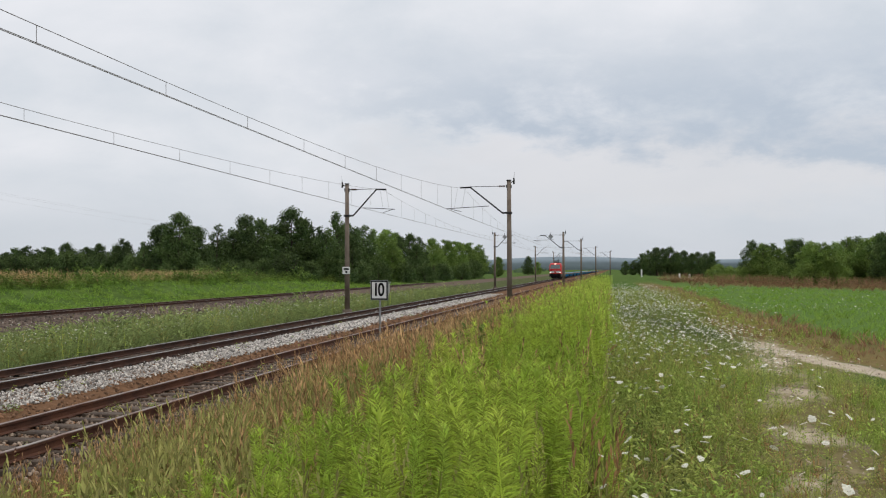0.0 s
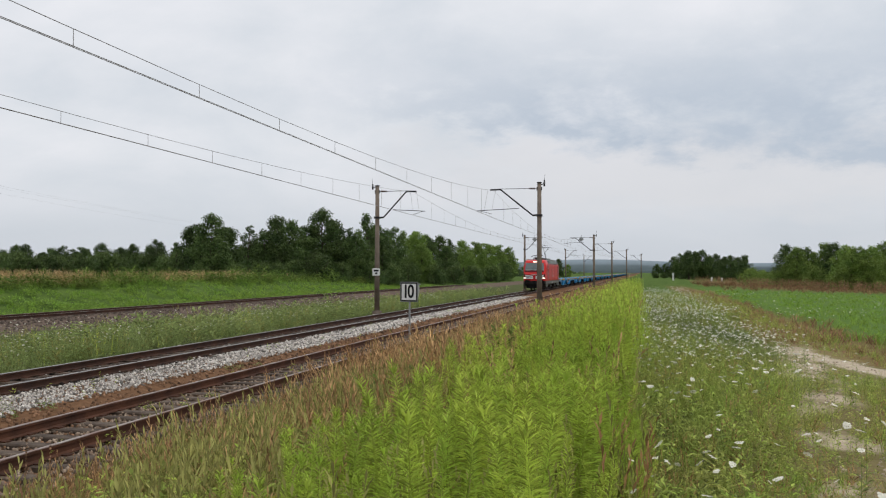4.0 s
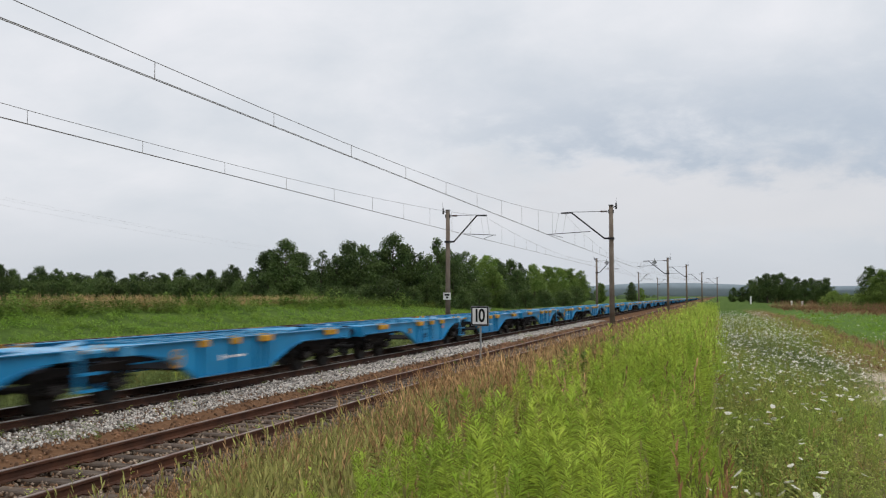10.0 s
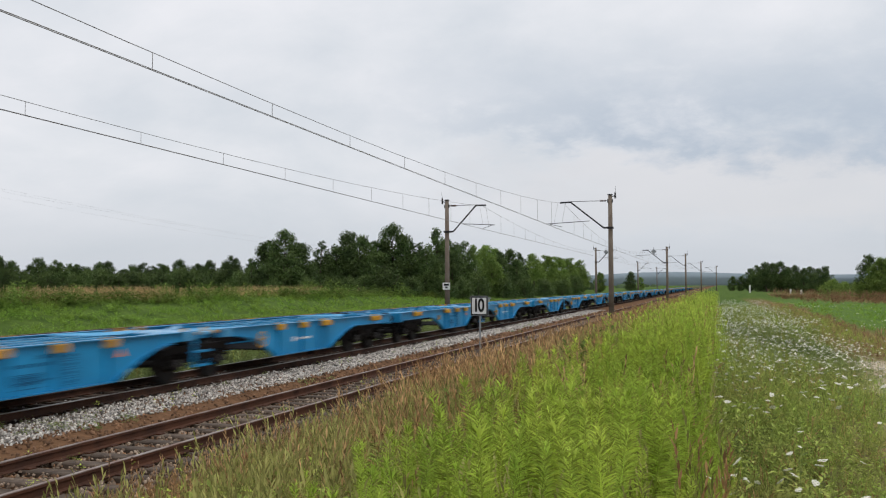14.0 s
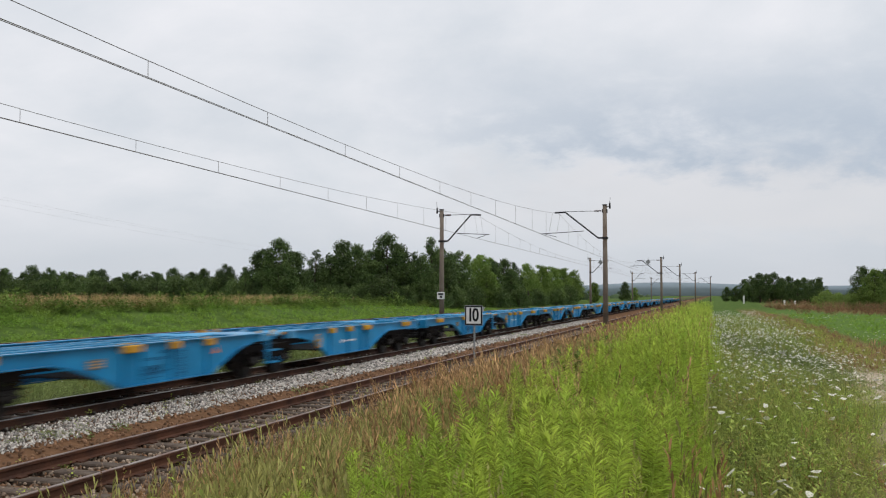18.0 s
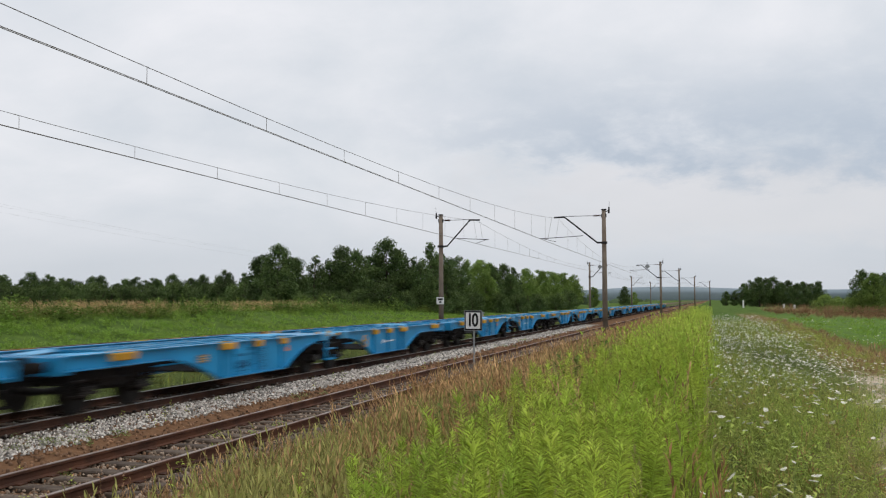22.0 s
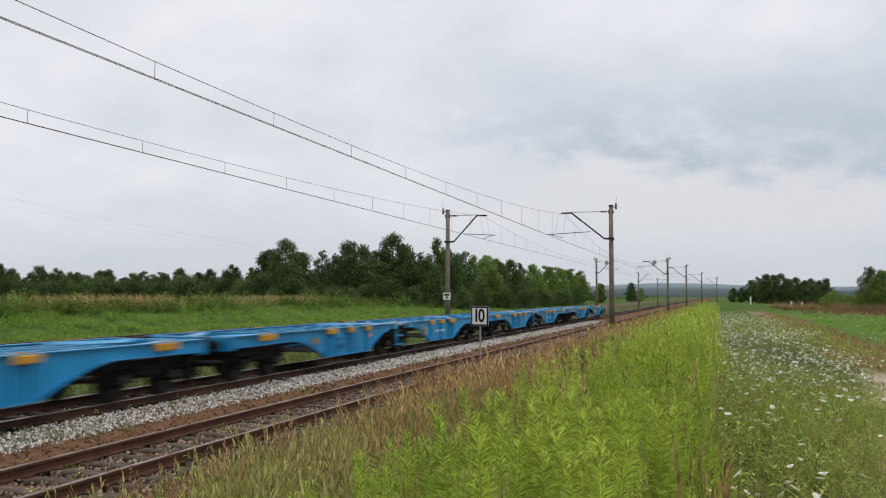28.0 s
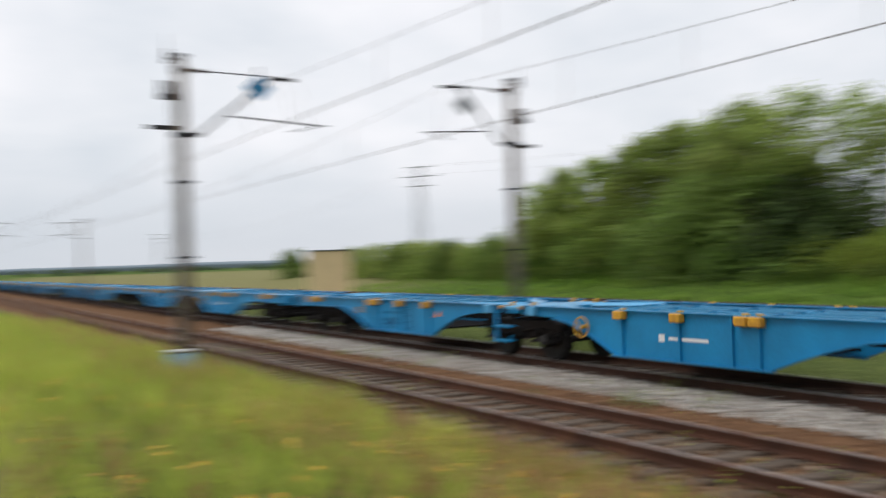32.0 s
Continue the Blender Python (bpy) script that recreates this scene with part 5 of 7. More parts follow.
def loco_section(y, hw, zt, zb=1.02):
    """Outline of the body at y, with shoulders leaning in to the roof."""
    k = min(0.62, (zt - zb) * 0.35)
    pts = [(hw - 0.02, zb), (hw, zb + 0.2), (hw, zt - k), (hw - 0.06, zt - k * 0.72), (hw - 0.22, zt - 0.08), (hw - 0.34, zt)]
    return [(x, y, z) for x, z in pts] + [(-x, y, z) for x, z in pts[::-1]]


def quad_plate(bm, a, b, c, d_, thick):
    """A slab on four corners, raised along its normal."""
    a, b, c, d_ = map(Vector, (a, b, c, d_))
    n = (b - a).cross(d_ - a).normalized() * thick
    lo = [bm.verts.new(p) for p in (a, b, c, d_)]
    hi = [bm.verts.new(p + n) for p in (a, b, c, d_)]
    bm.faces.new(lo[::-1])
    bm.faces.new(hi)
    for i in range(4):
        bm.faces.new((lo[i], lo[(i + 1) % 4], hi[(i + 1) % 4], hi[i]))
    bmesh.ops.recalc_face_normals(bm, faces=bm.faces)
    return bm


def lift_body(ob):
    """Sets the body shell higher above its bogies."""
    for v in ob.data.vertices:
        if v.co.z > 0.98:
            v.co.z = 1.20 + (v.co.z - 1.02) * 0.982
    for c in ob.children:
        lift_body(c)


def build_loco():
    top = thing("locomotive", "bright red electric locomotive with grey skirt, lit headlamps and raised pantograph", "locomotive")
    prof = [(9.12, 1.30, 2.05), (9.06, 1.38, 2.25), (8.74, 1.45, 3.05), (8.56, 1.46, 3.46), (8.34, 1.47, 3.66), (7.9, 1.48, 3.78), (6.9, 1.49, 3.82)]
    secs = [loco_section(-y, w, z) for y, w, z in prof] + [loco_section(y, w, z) for y, w, z in prof[::-1]]
    body = part("body", loft(bmesh.new(), secs), "red", top)
    # grey roof between the cabs
    bm = loft(bmesh.new(), [[(x, y, z) for x, z in ((1.475, 3.36), (1.36, 3.70), (1.14, 3.89), (-1.14, 3.89), (-1.36, 3.70), (-1.475, 3.36))] for y in (-6.25, 7.2)])
    roof = part("roof", bm, "roof_grey", top, "dusty grey roof panels")
    bm = bmesh.new()
    for y in np.arange(-6.0, 6.2, 1.5):
        box(bm, -1.495, 1.495, y - 0.01, y + 0.01, 3.31, 3.34)
    for s in (-1, 1):
        box(bm, s * 1.49 - 0.02, s * 1.49 + 0.02, -6.25, 7.2, 3.27, 3.32)
    part("gutter", bm, "black", roof, "black roof gutter")
    # grey skirt
    bm = loft(bmesh.new(), [[(x, y, z) for x, z in ((w, 1.03), (w, 0.86), (w - 0.10, 0.76), (-w + 0.10, 0.76), (-w, 0.86), (-w, 1.03))] for y, w in ((-8.6, 1.42), (-8.2, 1.462), (8.2, 1.462), (8.6, 1.42))])
    skirt = part("skirt", bm, "grey", top, "grey lower body side")
    bm = bmesh.new()
    for s in (-1, 1):
        for k in range(3):
            y = -1.6 + 0.9 * k
            box(bm, s * 1.467 - 0.006, s * 1.467 + 0.006, y - 0.18, y + 0.18, 0.90, 0.95)
    part("skirt_marks", bm, "white", skirt, "pale technical markings")
    for d in (-1, 1):
        for s in (-1, 1):
            bm = plate(bmesh.new(), [(y * d, z) for y, z in ((5.9, 0.90), (6.5, 0.52), (8.45, 0.46), (8.75, 0.62), (8.80, 1.03), (5.9, 1.03))], min(s * 1.36, s * 1.468), max(s * 1.36, s * 1.468))
            apron = part("cab_apron", bm, "grey", skirt, "deep grey apron under the cab")
            # step recesses as flat black plates, the shade in them painted
            for y in (6.85, 8.0):
                part("step_recess", box(bmesh.new(), s * 1.470 - 0.006, s * 1.470 + 0.006, min((y - 0.2) * d, (y + 0.2) * d), max((y - 0.2) * d, (y + 0.2) * d), 0.62, 0.86, 0.005), "black", apron)
    for s in (-1, 1):
        part("sill_band", box(bmesh.new(), s * 1.475 - 0.012, s * 1.475 + 0.012, -8.2, 8.2, 1.022, 1.045), "red_shade", skirt)
        for k, y in enumerate((-3.6, -2.0, 2.2, 3.7)):
            part("sandbox", box(bmesh.new(), s * 1.30 - 0.13, s * 1.30 + 0.13, y - 0.22, y + 0.22, 0.42, 0.66, 0.04), "grey" if k in (1, 3) else "bogie", top)
    bm = bmesh.new()
    box(bm, -1.1, 1.1, -2.6, 2.6, 0.22, 0.55, 0.05)
    part("transformer", bm, "bogie", top, "dark underfloor transformer box")
    for d in (-1, 1):
        yf = 9.1 * d
        # windscreen on the slope
        bm = quad_plate(bmesh.new(), (-1.22 * -d, 9.00 * d, 2.42), (1.22 * -d, 9.00 * d, 2.42), (1.14 * -d, 8.61 * d, 3.38), (-1.14 * -d, 8.61 * d, 3.38), 0.035)
        ws = part("windscreen", bm, "glass", body, "dark raked windscreen")
        bm = quad_plate(bmesh.new(), (-1.22 * -d, 9.035 * d, 2.425), (1.22 * -d, 9.035 * d, 2.425), (1.21 * -d, 9.015 * d, 2.485), (-1.21 * -d, 9.015 * d, 2.485), 0.02)
        part("sill_strip", bm, "cab_grey", ws, "pale strip along the windscreen sill")
        bm = bmesh.new()
        for k in (-0.35, 0.35):
            rod(bm, (k, 9.08 * d, 2.38), (k * 0.3, 8.88 * d, 2.9), 0.014, None, 5)
        part("wiper", bm, "black", ws)
        bm = quad_plate(bmesh.new(), (-1.24 * -d, 9.09 * d, 2.20), (1.24 * -d, 9.09 * d, 2.20), (1.22 * -d, 9.01 * d, 2.40), (-1.22 * -d, 9.01 * d, 2.40), 0.03)
        part("cowl", bm, "red_shade", body, "dark red wiper cowl under the windscreen")
        # nose: bulging lower front with silver grille bars
        bm = loft(bmesh.new(), [[(x, y * d, z) for x, z in ((w, 1.05), (w, zt), (-w, zt), (-w, 1.05))] for y, w, zt in ((9.08, 1.37, 2.14), (9.20, 1.33, 2.06), (9.30, 1.20, 1.94))])
        nose = part("nose", bm, "red", body)
        bm = bmesh.new()
        for z in (1.31, 1.47, 1.63):
            for s in (-1, 1):
                sl = 0.10 * (z - 1.22) / 0.4
                quad_plate(bm, (s * 0.17, 9.32 * d, z - sl * 0.4), (s * 1.18, 9.32 * d, z + sl * 0.5), (s * 1.18, 9.32 * d, z + sl * 0.5 + 0.105), (s * 0.17, 9.32 * d, z - sl * 0.4 + 0.105), 0.02 * -d * s)
        part("grille", bm, "white", nose, "white grille bars in two slanting banks")
        bm = bmesh.new()
        for s in (-1, 1):
            quad_plate(bm, (s * 0.15, 9.305 * d, 1.27), (s * 1.19, 9.305 * d, 1.27), (s * 1.19, 9.305 * d, 1.88), (s * 0.15, 9.305 * d, 1.74), 0.012 * -d * s)
        part("grille_backing", bm, "black", nose)
        bm = box(bmesh.new(), -0.2, 0.2, min(9.27 * d, 9.33 * d), max(9.27 * d, 9.33 * d), 1.30, 1.66, 0.02)
        part("emblem", bm, "red_dark", nose, "plain red emblem plate")
        bm = bmesh.new()
        box(bm, -0.42, 0.42, min(9.2 * d, 9.315 * d), max(9.2 * d, 9.315 * d), 1.86, 1.90)
        part("fleet_mark", bm, "silver", nose, "pale bar in place of a number")
        for s in (-1, 1):
            bm = box(bmesh.new(), s * 1.24 - 0.14, s * 1.24 + 0.13, min(9.10 * d, 9.26 * d), max(9.10 * d, 9.26 * d), 1.26, 1.90, 0.04)
            hous = part("lamp_housing", bm, "black", nose)
            bm = box(bmesh.new(), s * 1.20 - 0.16, s * 1.20 + 0.15, min(9.20 * d, 9.345 * d), max(9.20 * d, 9.345 * d), 1.34, 1.47, 0.03)
            part("headlamp", bm, "lamp" if d < 0 else "glass", hous, "lit white headlamp" if d < 0 else "unlit red tail lamp")
        bm = box(bmesh.new(), -0.20, 0.20, min(8.40 * d, 8.56 * d), max(8.40 * d, 8.56 * d), 3.48, 3.60, 0.02)
        part("top_lamp", bm, "lamp" if d < 0 else "glass", body, "lit white top lamp" if d < 0 else "dark top lamp")
        # buffer beam, buffers, coupling, rail guard
        bm = box(bmesh.new(), -1.30, 1.30, min(8.7 * d, 9.22 * d), max(8.7 * d, 9.22 * d), 0.80, 1.045, 0.04)
        beam = part("buffer_beam", bm, "black", top)
        for s in (-1, 1):
            bm = rod(bmesh.new(), (s * 0.875, 9.15 * d, 1.0), (s * 0.875, 9.42 * d, 1.0), 0.12, 0.11, 12)
            box(bm, s * 0.875 - 0.30, s * 0.875 + 0.30, min(9.42 * d, 9.47 * d), max(9.42 * d, 9.47 * d), 0.84, 1.16, 0.10)
            part("buffer", bm, "bogie", beam)
        bm = rod(bmesh.new(), (0, 9.15 * d, 0.98), (0, 9.48 * d, 0.72), 0.05, None, 8)
        box(bm, -0.10, 0.10, min(9.2 * d, 9.36 * d), max(9.2 * d, 9.36 * d), 0.78, 0.98)
        part("coupling", bm, "bogie", beam)
        bm = loft(bmesh.new(), [[(x, y * d, z) for x, z in ((w, 0.98), (w * 0.86, 0.30), (-w * 0.86, 0.30), (-w, 0.98))] for y, w in ((8.2, 1.34), (8.75, 1.30), (9.05, 1.12), (9.16, 0.86))])
        for v in bm.verts:
            if v.co.z < 0.5:
                v.co.y -= 0.22 * d
        part("rail_guard", bm, "black", top, "black obstacle guard")
        # cab side: door, window, mirror bar
        for s in (-1, 1):
            bm = bmesh.new()
            box(bm, s * 1.475 - 0.03, s * 1.475 + 0.03, min(6.45 * d, 7.20 * d), max(6.45 * d, 7.20 * d), 1.06, 3.24, 0.02)
            door = part("cab_door", bm, "red", body)
            bm = box(bmesh.new(), s * 1.50 - 0.01, s * 1.50 + 0.01, min(6.56 * d, 7.08 * d), max(6.56 * d, 7.08 * d), 2.28, 3.14, 0.005)
            part("door_window", bm, "black", door, "dark door window")
            part("door_plate", box(bmesh.new(), s * 1.507 - 0.003, s * 1.507 + 0.003, min(6.60 * d, 7.04 * d), max(6.60 * d, 7.04 * d), 1.98, 2.16), "silver", door, "pale data plate")
            part("door_seam", box(bmesh.new(), s * 1.5065 - 0.002, s * 1.5065 + 0.002, min(6.44 * d, 6.47 * d), max(6.44 * d, 6.47 * d), 1.08, 3.2), "red_shade", door)
            part("door_seam", box(bmesh.new(), s * 1.5065 - 0.002, s * 1.5065 + 0.002, min(7.17 * d, 7.20 * d), max(7.17 * d, 7.20 * d), 1.08, 3.2), "red_shade", door)
            part("mirror_arm", box(bmesh.new(), min(s * 1.50, s * 1.66), max(s * 1.50, s * 1.66), min(7.05 * d, 7.25 * d), max(7.05 * d, 7.25 * d), 2.66, 2.72, 0.01), "silver", door, "pale folding mirror arm")
            bm = bmesh.new()
            for k in (6.48, 7.37):
                rod(bm, (s * 1.53, k * d, 1.1), (s * 1.53, k * d, 2.6), 0.018, None, 6)
            part("handrail", bm, "zinc", door)
            bm = bmesh.new()
            for z in (0.30, 0.58, 0.84):
                box(bm, s * 1.38 - 0.10, s * 1.38 + 0.10, min(6.65 * d, 7.2 * d), max(6.65 * d, 7.2 * d), z, z + 0.03)
            part("cab_step", bm, "bogie", top)
        # bogie
        bm = bmesh.new()
        for s in (-1, 1):
            plate(bm, [(-2.1, 0.55), (-2.1, 0.86), (-1.5, 0.95), (-0.6, 0.72), (0.6, 0.72), (1.5, 0.95), (2.1, 0.86), (2.1, 0.55), (1.5, 0.42), (0.7, 0.38), (-0.7, 0.38), (-1.5, 0.42)], s * 1.08 - 0.1, s * 1.08 + 0.1)
            for y in (-1.5, 1.5):
                box(bm, s * 1.16 - 0.16, s * 1.16 + 0.16, y - 0.26, y + 0.26, 0.42, 0.80, 0.04)
                rod(bm, (s * 1.14, y - 0.42, 0.5), (s * 1.14, y - 0.42, 0.95), 0.11, None, 10)
                rod(bm, (s * 1.14, y + 0.42, 0.5), (s * 1.14, y + 0.42, 0.95), 0.11, None, 10)
        box(bm, -1.0, 1.0, -1.8, 1.8, 0.4, 0.72)
        bg = part("bogie", bm, "bogie", top, m=pose(0, 4.75 * d, 0))
        for y in (-1.5, 1.5):
            bm = wheelset_bm()
            bm.transform(Matrix.Diagonal((1, 1.35, 1.35, 1)))
            part("wheelset", bm, "wheel", bg, m=pose(0, y, 0))
    # side marks
    for s in (-1, 1):
        bm = bmesh.new()
        xf = s * 1.497
        box(bm, xf - 0.004, xf + 0.004, -0.35, 0.35, 2.15, 2.62)
        em = part("emblem", bm, "silver", body, "pale plain emblem panel")
        bm = box(bmesh.new(), xf - 0.006, xf + 0.006, -0.27, 0.27, 2.22, 2.55)
        part("emblem_field", bm, "red", em)
        bm = bmesh.new()
        for i in range(3):
            box(bm, xf - 0.004, xf + 0.004, -0.7 + 0.1 * i, 0.55 - 0.05 * i, 1.52 + 0.13 * i, 1.57 + 0.13 * i)
        part("lettering", bm, "silver", body, "pale bars of lettering")
        bm = bmesh.new()
        for y in (-4.4, -1.8, 1.8, 4.4):
            box(bm, s * 1.492 - 0.003, s * 1.492 + 0.003, y - 0.008, y + 0.008, 1.05, 3.2)
        tagged(part("panel_joint", bm, "red_dark", body), kind="stuff")
        for ya, yb in ((-5.6, -4.3), (5.3, 6.6)):
            bm = quad_plate(bmesh.new(), (s * 1.452, ya, 3.44), (s * 1.452, yb, 3.44), (s * 1.385, yb, 3.66), (s * 1.385, ya, 3.66), 0.012 * s)
            part("vent", bm, "black", roof, "dark roof vent")
        bm = box(bmesh.new(), min(s * 1.18, s * 1.26), max(s * 1.18, s * 1.26), -3.9, 4.6, 3.80, 3.93, 0.01)
        part("roof_ledge", bm, "roof_grey", roof)
    # roof gear and pantographs: raised at the rear, folded at the front
    for y in (-5.6, -4.2, -2.8, 2.8, 4.2, 5.6):
        for x in (-0.5, 0.5):
            part("roof_insulator", rod(bmesh.new(), (x, y, 3.85), (x, y, 4.08), 0.07, 0.05, 8), "insulator", roof)
    bm = bmesh.new()
    rod(bm, (0.5, -6.0, 4.10), (0.5, 6.0, 4.10), 0.03, None, 6)
    box(bm, -0.9, -0.2, -1.6, 1.4, 3.86, 4.06, 0.03)
    box(bm, 0.0, 0.6, -0.8, 0.8, 3.86, 4.0, 0.03)
    part("roof_conductor", bm, "steel_dark", roof)
    part("breaker", box(bmesh.new(), -0.55, 0.25, -3.4, -2.2, 3.90, 4.16, 0.05), "steel_dark", roof, "dark circuit breaker box")
    part("resistor_box", box(bmesh.new(), -0.85, 0.85, 1.7, 2.5, 3.88, 4.05, 0.04), "roof_grey", roof)
    for y, x in ((-6.0, -0.3), (-5.0, 0.3), (-3.2, -0.2), (3.3, 0.25), (5.0, -0.3)):
        part("conductor_post", rod(bmesh.new(), (x, y, 3.86), (x, y, 4.20), 0.075, 0.045, 8), "insulator", roof)
    part("busbar", rod(bmesh.new(), (-0.3, -6.1, 4.22), (-0.3, 5.2, 4.22), 0.028, None, 6), "steel_dark", roof)
    for y, up_ in ((4.2, True), (-4.2, False)):
        bm = bmesh.new()
        for a, b in (((-0.55, y - 0.9), (0.55, y - 0.9)), ((-0.55, y + 0.9), (0.55, y + 0.9)), ((-0.5, y - 0.9), (-0.5, y + 0.9)), ((0.5, y - 0.9), (0.5, y + 0.9))):
            rod(bm, (*a, 4.12), (*b, 4.12), 0.035, None, 6)
        pan = part("pantograph", bm, "steel_dark", top, "raised single-arm pantograph" if up_ else "folded pantograph")
        knee = (0, y - 1.35, 4.95) if up_ else (0, y + 1.3, 4.28)
        head = (0, y + 0.45, CONTACT_Z - 0.10) if up_ else (0, y - 1.0, 4.36)
        bm = rod(bmesh.new(), (0, y + (0.5 if up_ else -0.5), 4.14), knee, 0.045, None, 8)
        rod(bm, (0.12, y + (0.2 if up_ else -0.2), 4.14), (0.1, knee[1] + (0.1 if up_ else -0.1), knee[2] - 0.08), 0.02, None, 6)
        part("lower_arm", bm, "steel_dark", pan)
        bm = rod(bmesh.new(), knee, (-0.42, head[1], head[2]), 0.028, None, 6)
        rod(bm, knee, (0.42, head[1], head[2]), 0.028, None, 6)
        part("upper_arm", bm, "steel_dark", pan)
        bm = bmesh.new()
        for k in (-0.16, 0.16):
            rod(bm, (-0.62, head[1] + k, head[2] + 0.07), (0.62, head[1] + k, head[2] + 0.07), 0.03, None, 6)
            for s in (-1, 1):
                rod(bm, (s * 0.62, head[1] + k, head[2] + 0.07), (s * 0.86, head[1] + k, head[2] - 0.10), 0.022, None, 6)
        rod(bm, (-0.42, head[1] - 0.16, head[2] + 0.02), (-0.42, head[1] + 0.16, head[2] + 0.02), 0.025, None, 6)
        rod(bm, (0.42, head[1] - 0.16, head[2] + 0.02), (0.42, head[1] + 0.16, head[2] + 0.02), 0.025, None, 6)
        part("collector_head", bm, "steel_dark", pan)
    for c in top.children:
        if c.name.split(".")[0] in ("body", "roof", "skirt", "buffer_beam", "pantograph"):
            lift_body(c)
    part("underframe", box(bmesh.new(), -1.06, 1.06, -7.9, 7.9, 0.26, 0.92), "bogie", top)
    return top


loco = build_loco()
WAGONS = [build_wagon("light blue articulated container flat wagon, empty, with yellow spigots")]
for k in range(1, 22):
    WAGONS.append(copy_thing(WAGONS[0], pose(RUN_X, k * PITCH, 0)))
tagged(WAGONS[-1], label="last light blue container flat wagon, empty, at the train's tail")

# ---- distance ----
# hills: distance haze is put into the pale blue-grey base colour
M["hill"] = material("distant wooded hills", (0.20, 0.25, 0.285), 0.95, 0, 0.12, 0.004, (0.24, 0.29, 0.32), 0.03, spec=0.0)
M["far_wood"] = material("far woods", (0.055, 0.085, 0.045), 0.95, 0, 0.3, 0.02, (0.075, 0.10, 0.05), 0.3, island=0.3, spec=0.0)


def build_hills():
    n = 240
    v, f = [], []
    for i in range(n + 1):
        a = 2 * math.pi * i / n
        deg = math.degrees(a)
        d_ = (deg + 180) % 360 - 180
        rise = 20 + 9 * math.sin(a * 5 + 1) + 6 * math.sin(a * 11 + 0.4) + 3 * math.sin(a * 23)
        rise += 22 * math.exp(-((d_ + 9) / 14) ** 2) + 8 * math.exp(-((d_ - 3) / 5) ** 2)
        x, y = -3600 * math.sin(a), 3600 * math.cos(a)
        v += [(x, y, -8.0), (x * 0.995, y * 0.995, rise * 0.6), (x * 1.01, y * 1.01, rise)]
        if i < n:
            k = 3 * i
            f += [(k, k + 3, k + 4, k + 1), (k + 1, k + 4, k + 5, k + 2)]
    tagged(sheet("backdrop_hills", v, f, "hill", smooth=True), "low wooded hills along the horizon, distance haze in their blue-green", "hills", kind="structure")


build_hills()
fr = np.random.default_rng(5)
fa, fd = fr.uniform(0, 2 * np.pi, 1500), fr.uniform(420, 1100, 1500)
keep = (np.cos(fa * 7 + 1.2) + np.cos(fa * 17 + fd * 0.01) > -0.4) & ~((np.sin(fa) * fd < 60) & (np.sin(fa) * fd > -30))
fw = np.stack([-np.sin(fa) * fd, np.cos(fa) * fd, 0 * fd], 1)[keep]
fw[:, 2] = height(fw[:, 0], fw[:, 1])
scatter("far_woods", [(q[0] * np.array([1, 1, 1.0]) , q[1]) for q in (stone_shape(90 + i) for i in range(5))], fw, fr.uniform(3.0, 6.0, len(fw)), "far_wood", "dark far woods and field hedges", seed=5, category="woods")

# ---- things beside the line ----
def build_sign():
    x, y = -6.6, 24.7
    top = thing("speed_sign", "white square speed board with black number on a thin post", "sign", at=(x, y, 0), rz=-13)
    part("post", rod(bmesh.new(), (0, 0.035, float(height(x, y)) - 0.2), (0, 0.035, 2.0), 0.03, None, 8), "zinc", top)
    part("board", box(bmesh.new(), -0.29, 0.29, -0.012, 0.0, 1.47, 2.05, 0.004), "zinc", top)
    part("border", box(bmesh.new(), -0.275, 0.275, -0.017, -0.0125, 1.485, 2.035), "black", top, "black border")
    part("face", box(bmesh.new(), -0.235, 0.235, -0.022, -0.0175, 1.525, 1.995), "white", top, "white face")
    for body, x in (("1", -0.10), ("0", 0.07)):
        cu = bpy.data.curves.new("digit", "FONT")
        cu.body, cu.size, cu.align_x, cu.align_y, cu.extrude, cu.offset = body, 0.47, "CENTER", "CENTER", 0.002, 0.011
        tmp = bpy.data.objects.new("digit", cu)
        scene.collection.objects.link(tmp)
        me = bpy.data.meshes.new_from_object(tmp.evaluated_get(bpy.context.evaluated_depsgraph_get()))
        bpy.data.objects.remove(tmp)
        me.materials.clear()
        me.materials.append(M["black"])
        ob = new("digit", me)
        ob.parent = top
        ob.matrix_basis = Matrix.Translation((x, -0.026, 1.76)) @ Matrix.Rotation(radians(90), 4, "X") @ Matrix.Diagonal((0.92, 1.12, 1, 1))
        tagged(ob, label="black numeral " + body)


build_sign()


def build_cabinet():
    x, y = -22.3, 83.8
    g = float(height(x, y))
    top = thing("relay_cabinet", "light grey trackside equipment cabinet on a plinth in the grass", "cabinet", at=(x, y, g), rz=12)
    part("plinth", box(bmesh.new(), -0.85, 0.85, -0.4, 0.4, -0.2, 0.25, 0.02), "concrete", top)
    b = part("body", box(bmesh.new(), -0.9, 0.9, -0.42, 0.42, 0.251, 1.62, 0.02), "cab_grey", top)
    part("roof", box(bmesh.new(), -1.0, 1.0, -0.5, 0.5, 1.621, 1.72, 0.02), "zinc", top)
    for s in (-1, 1):
        d_ = part("door", box(bmesh.new(), min(s * 0.03, s * 0.85), max(s * 0.03, s * 0.85), -0.445, -0.421, 0.32, 1.56, 0.008), "cab_grey", b)
        part("handle", box(bmesh.new(), s * 0.10 - 0.02, s * 0.10 + 0.02, -0.47, -0.446, 0.85, 1.02), "steel_dark", d_)


build_cabinet()


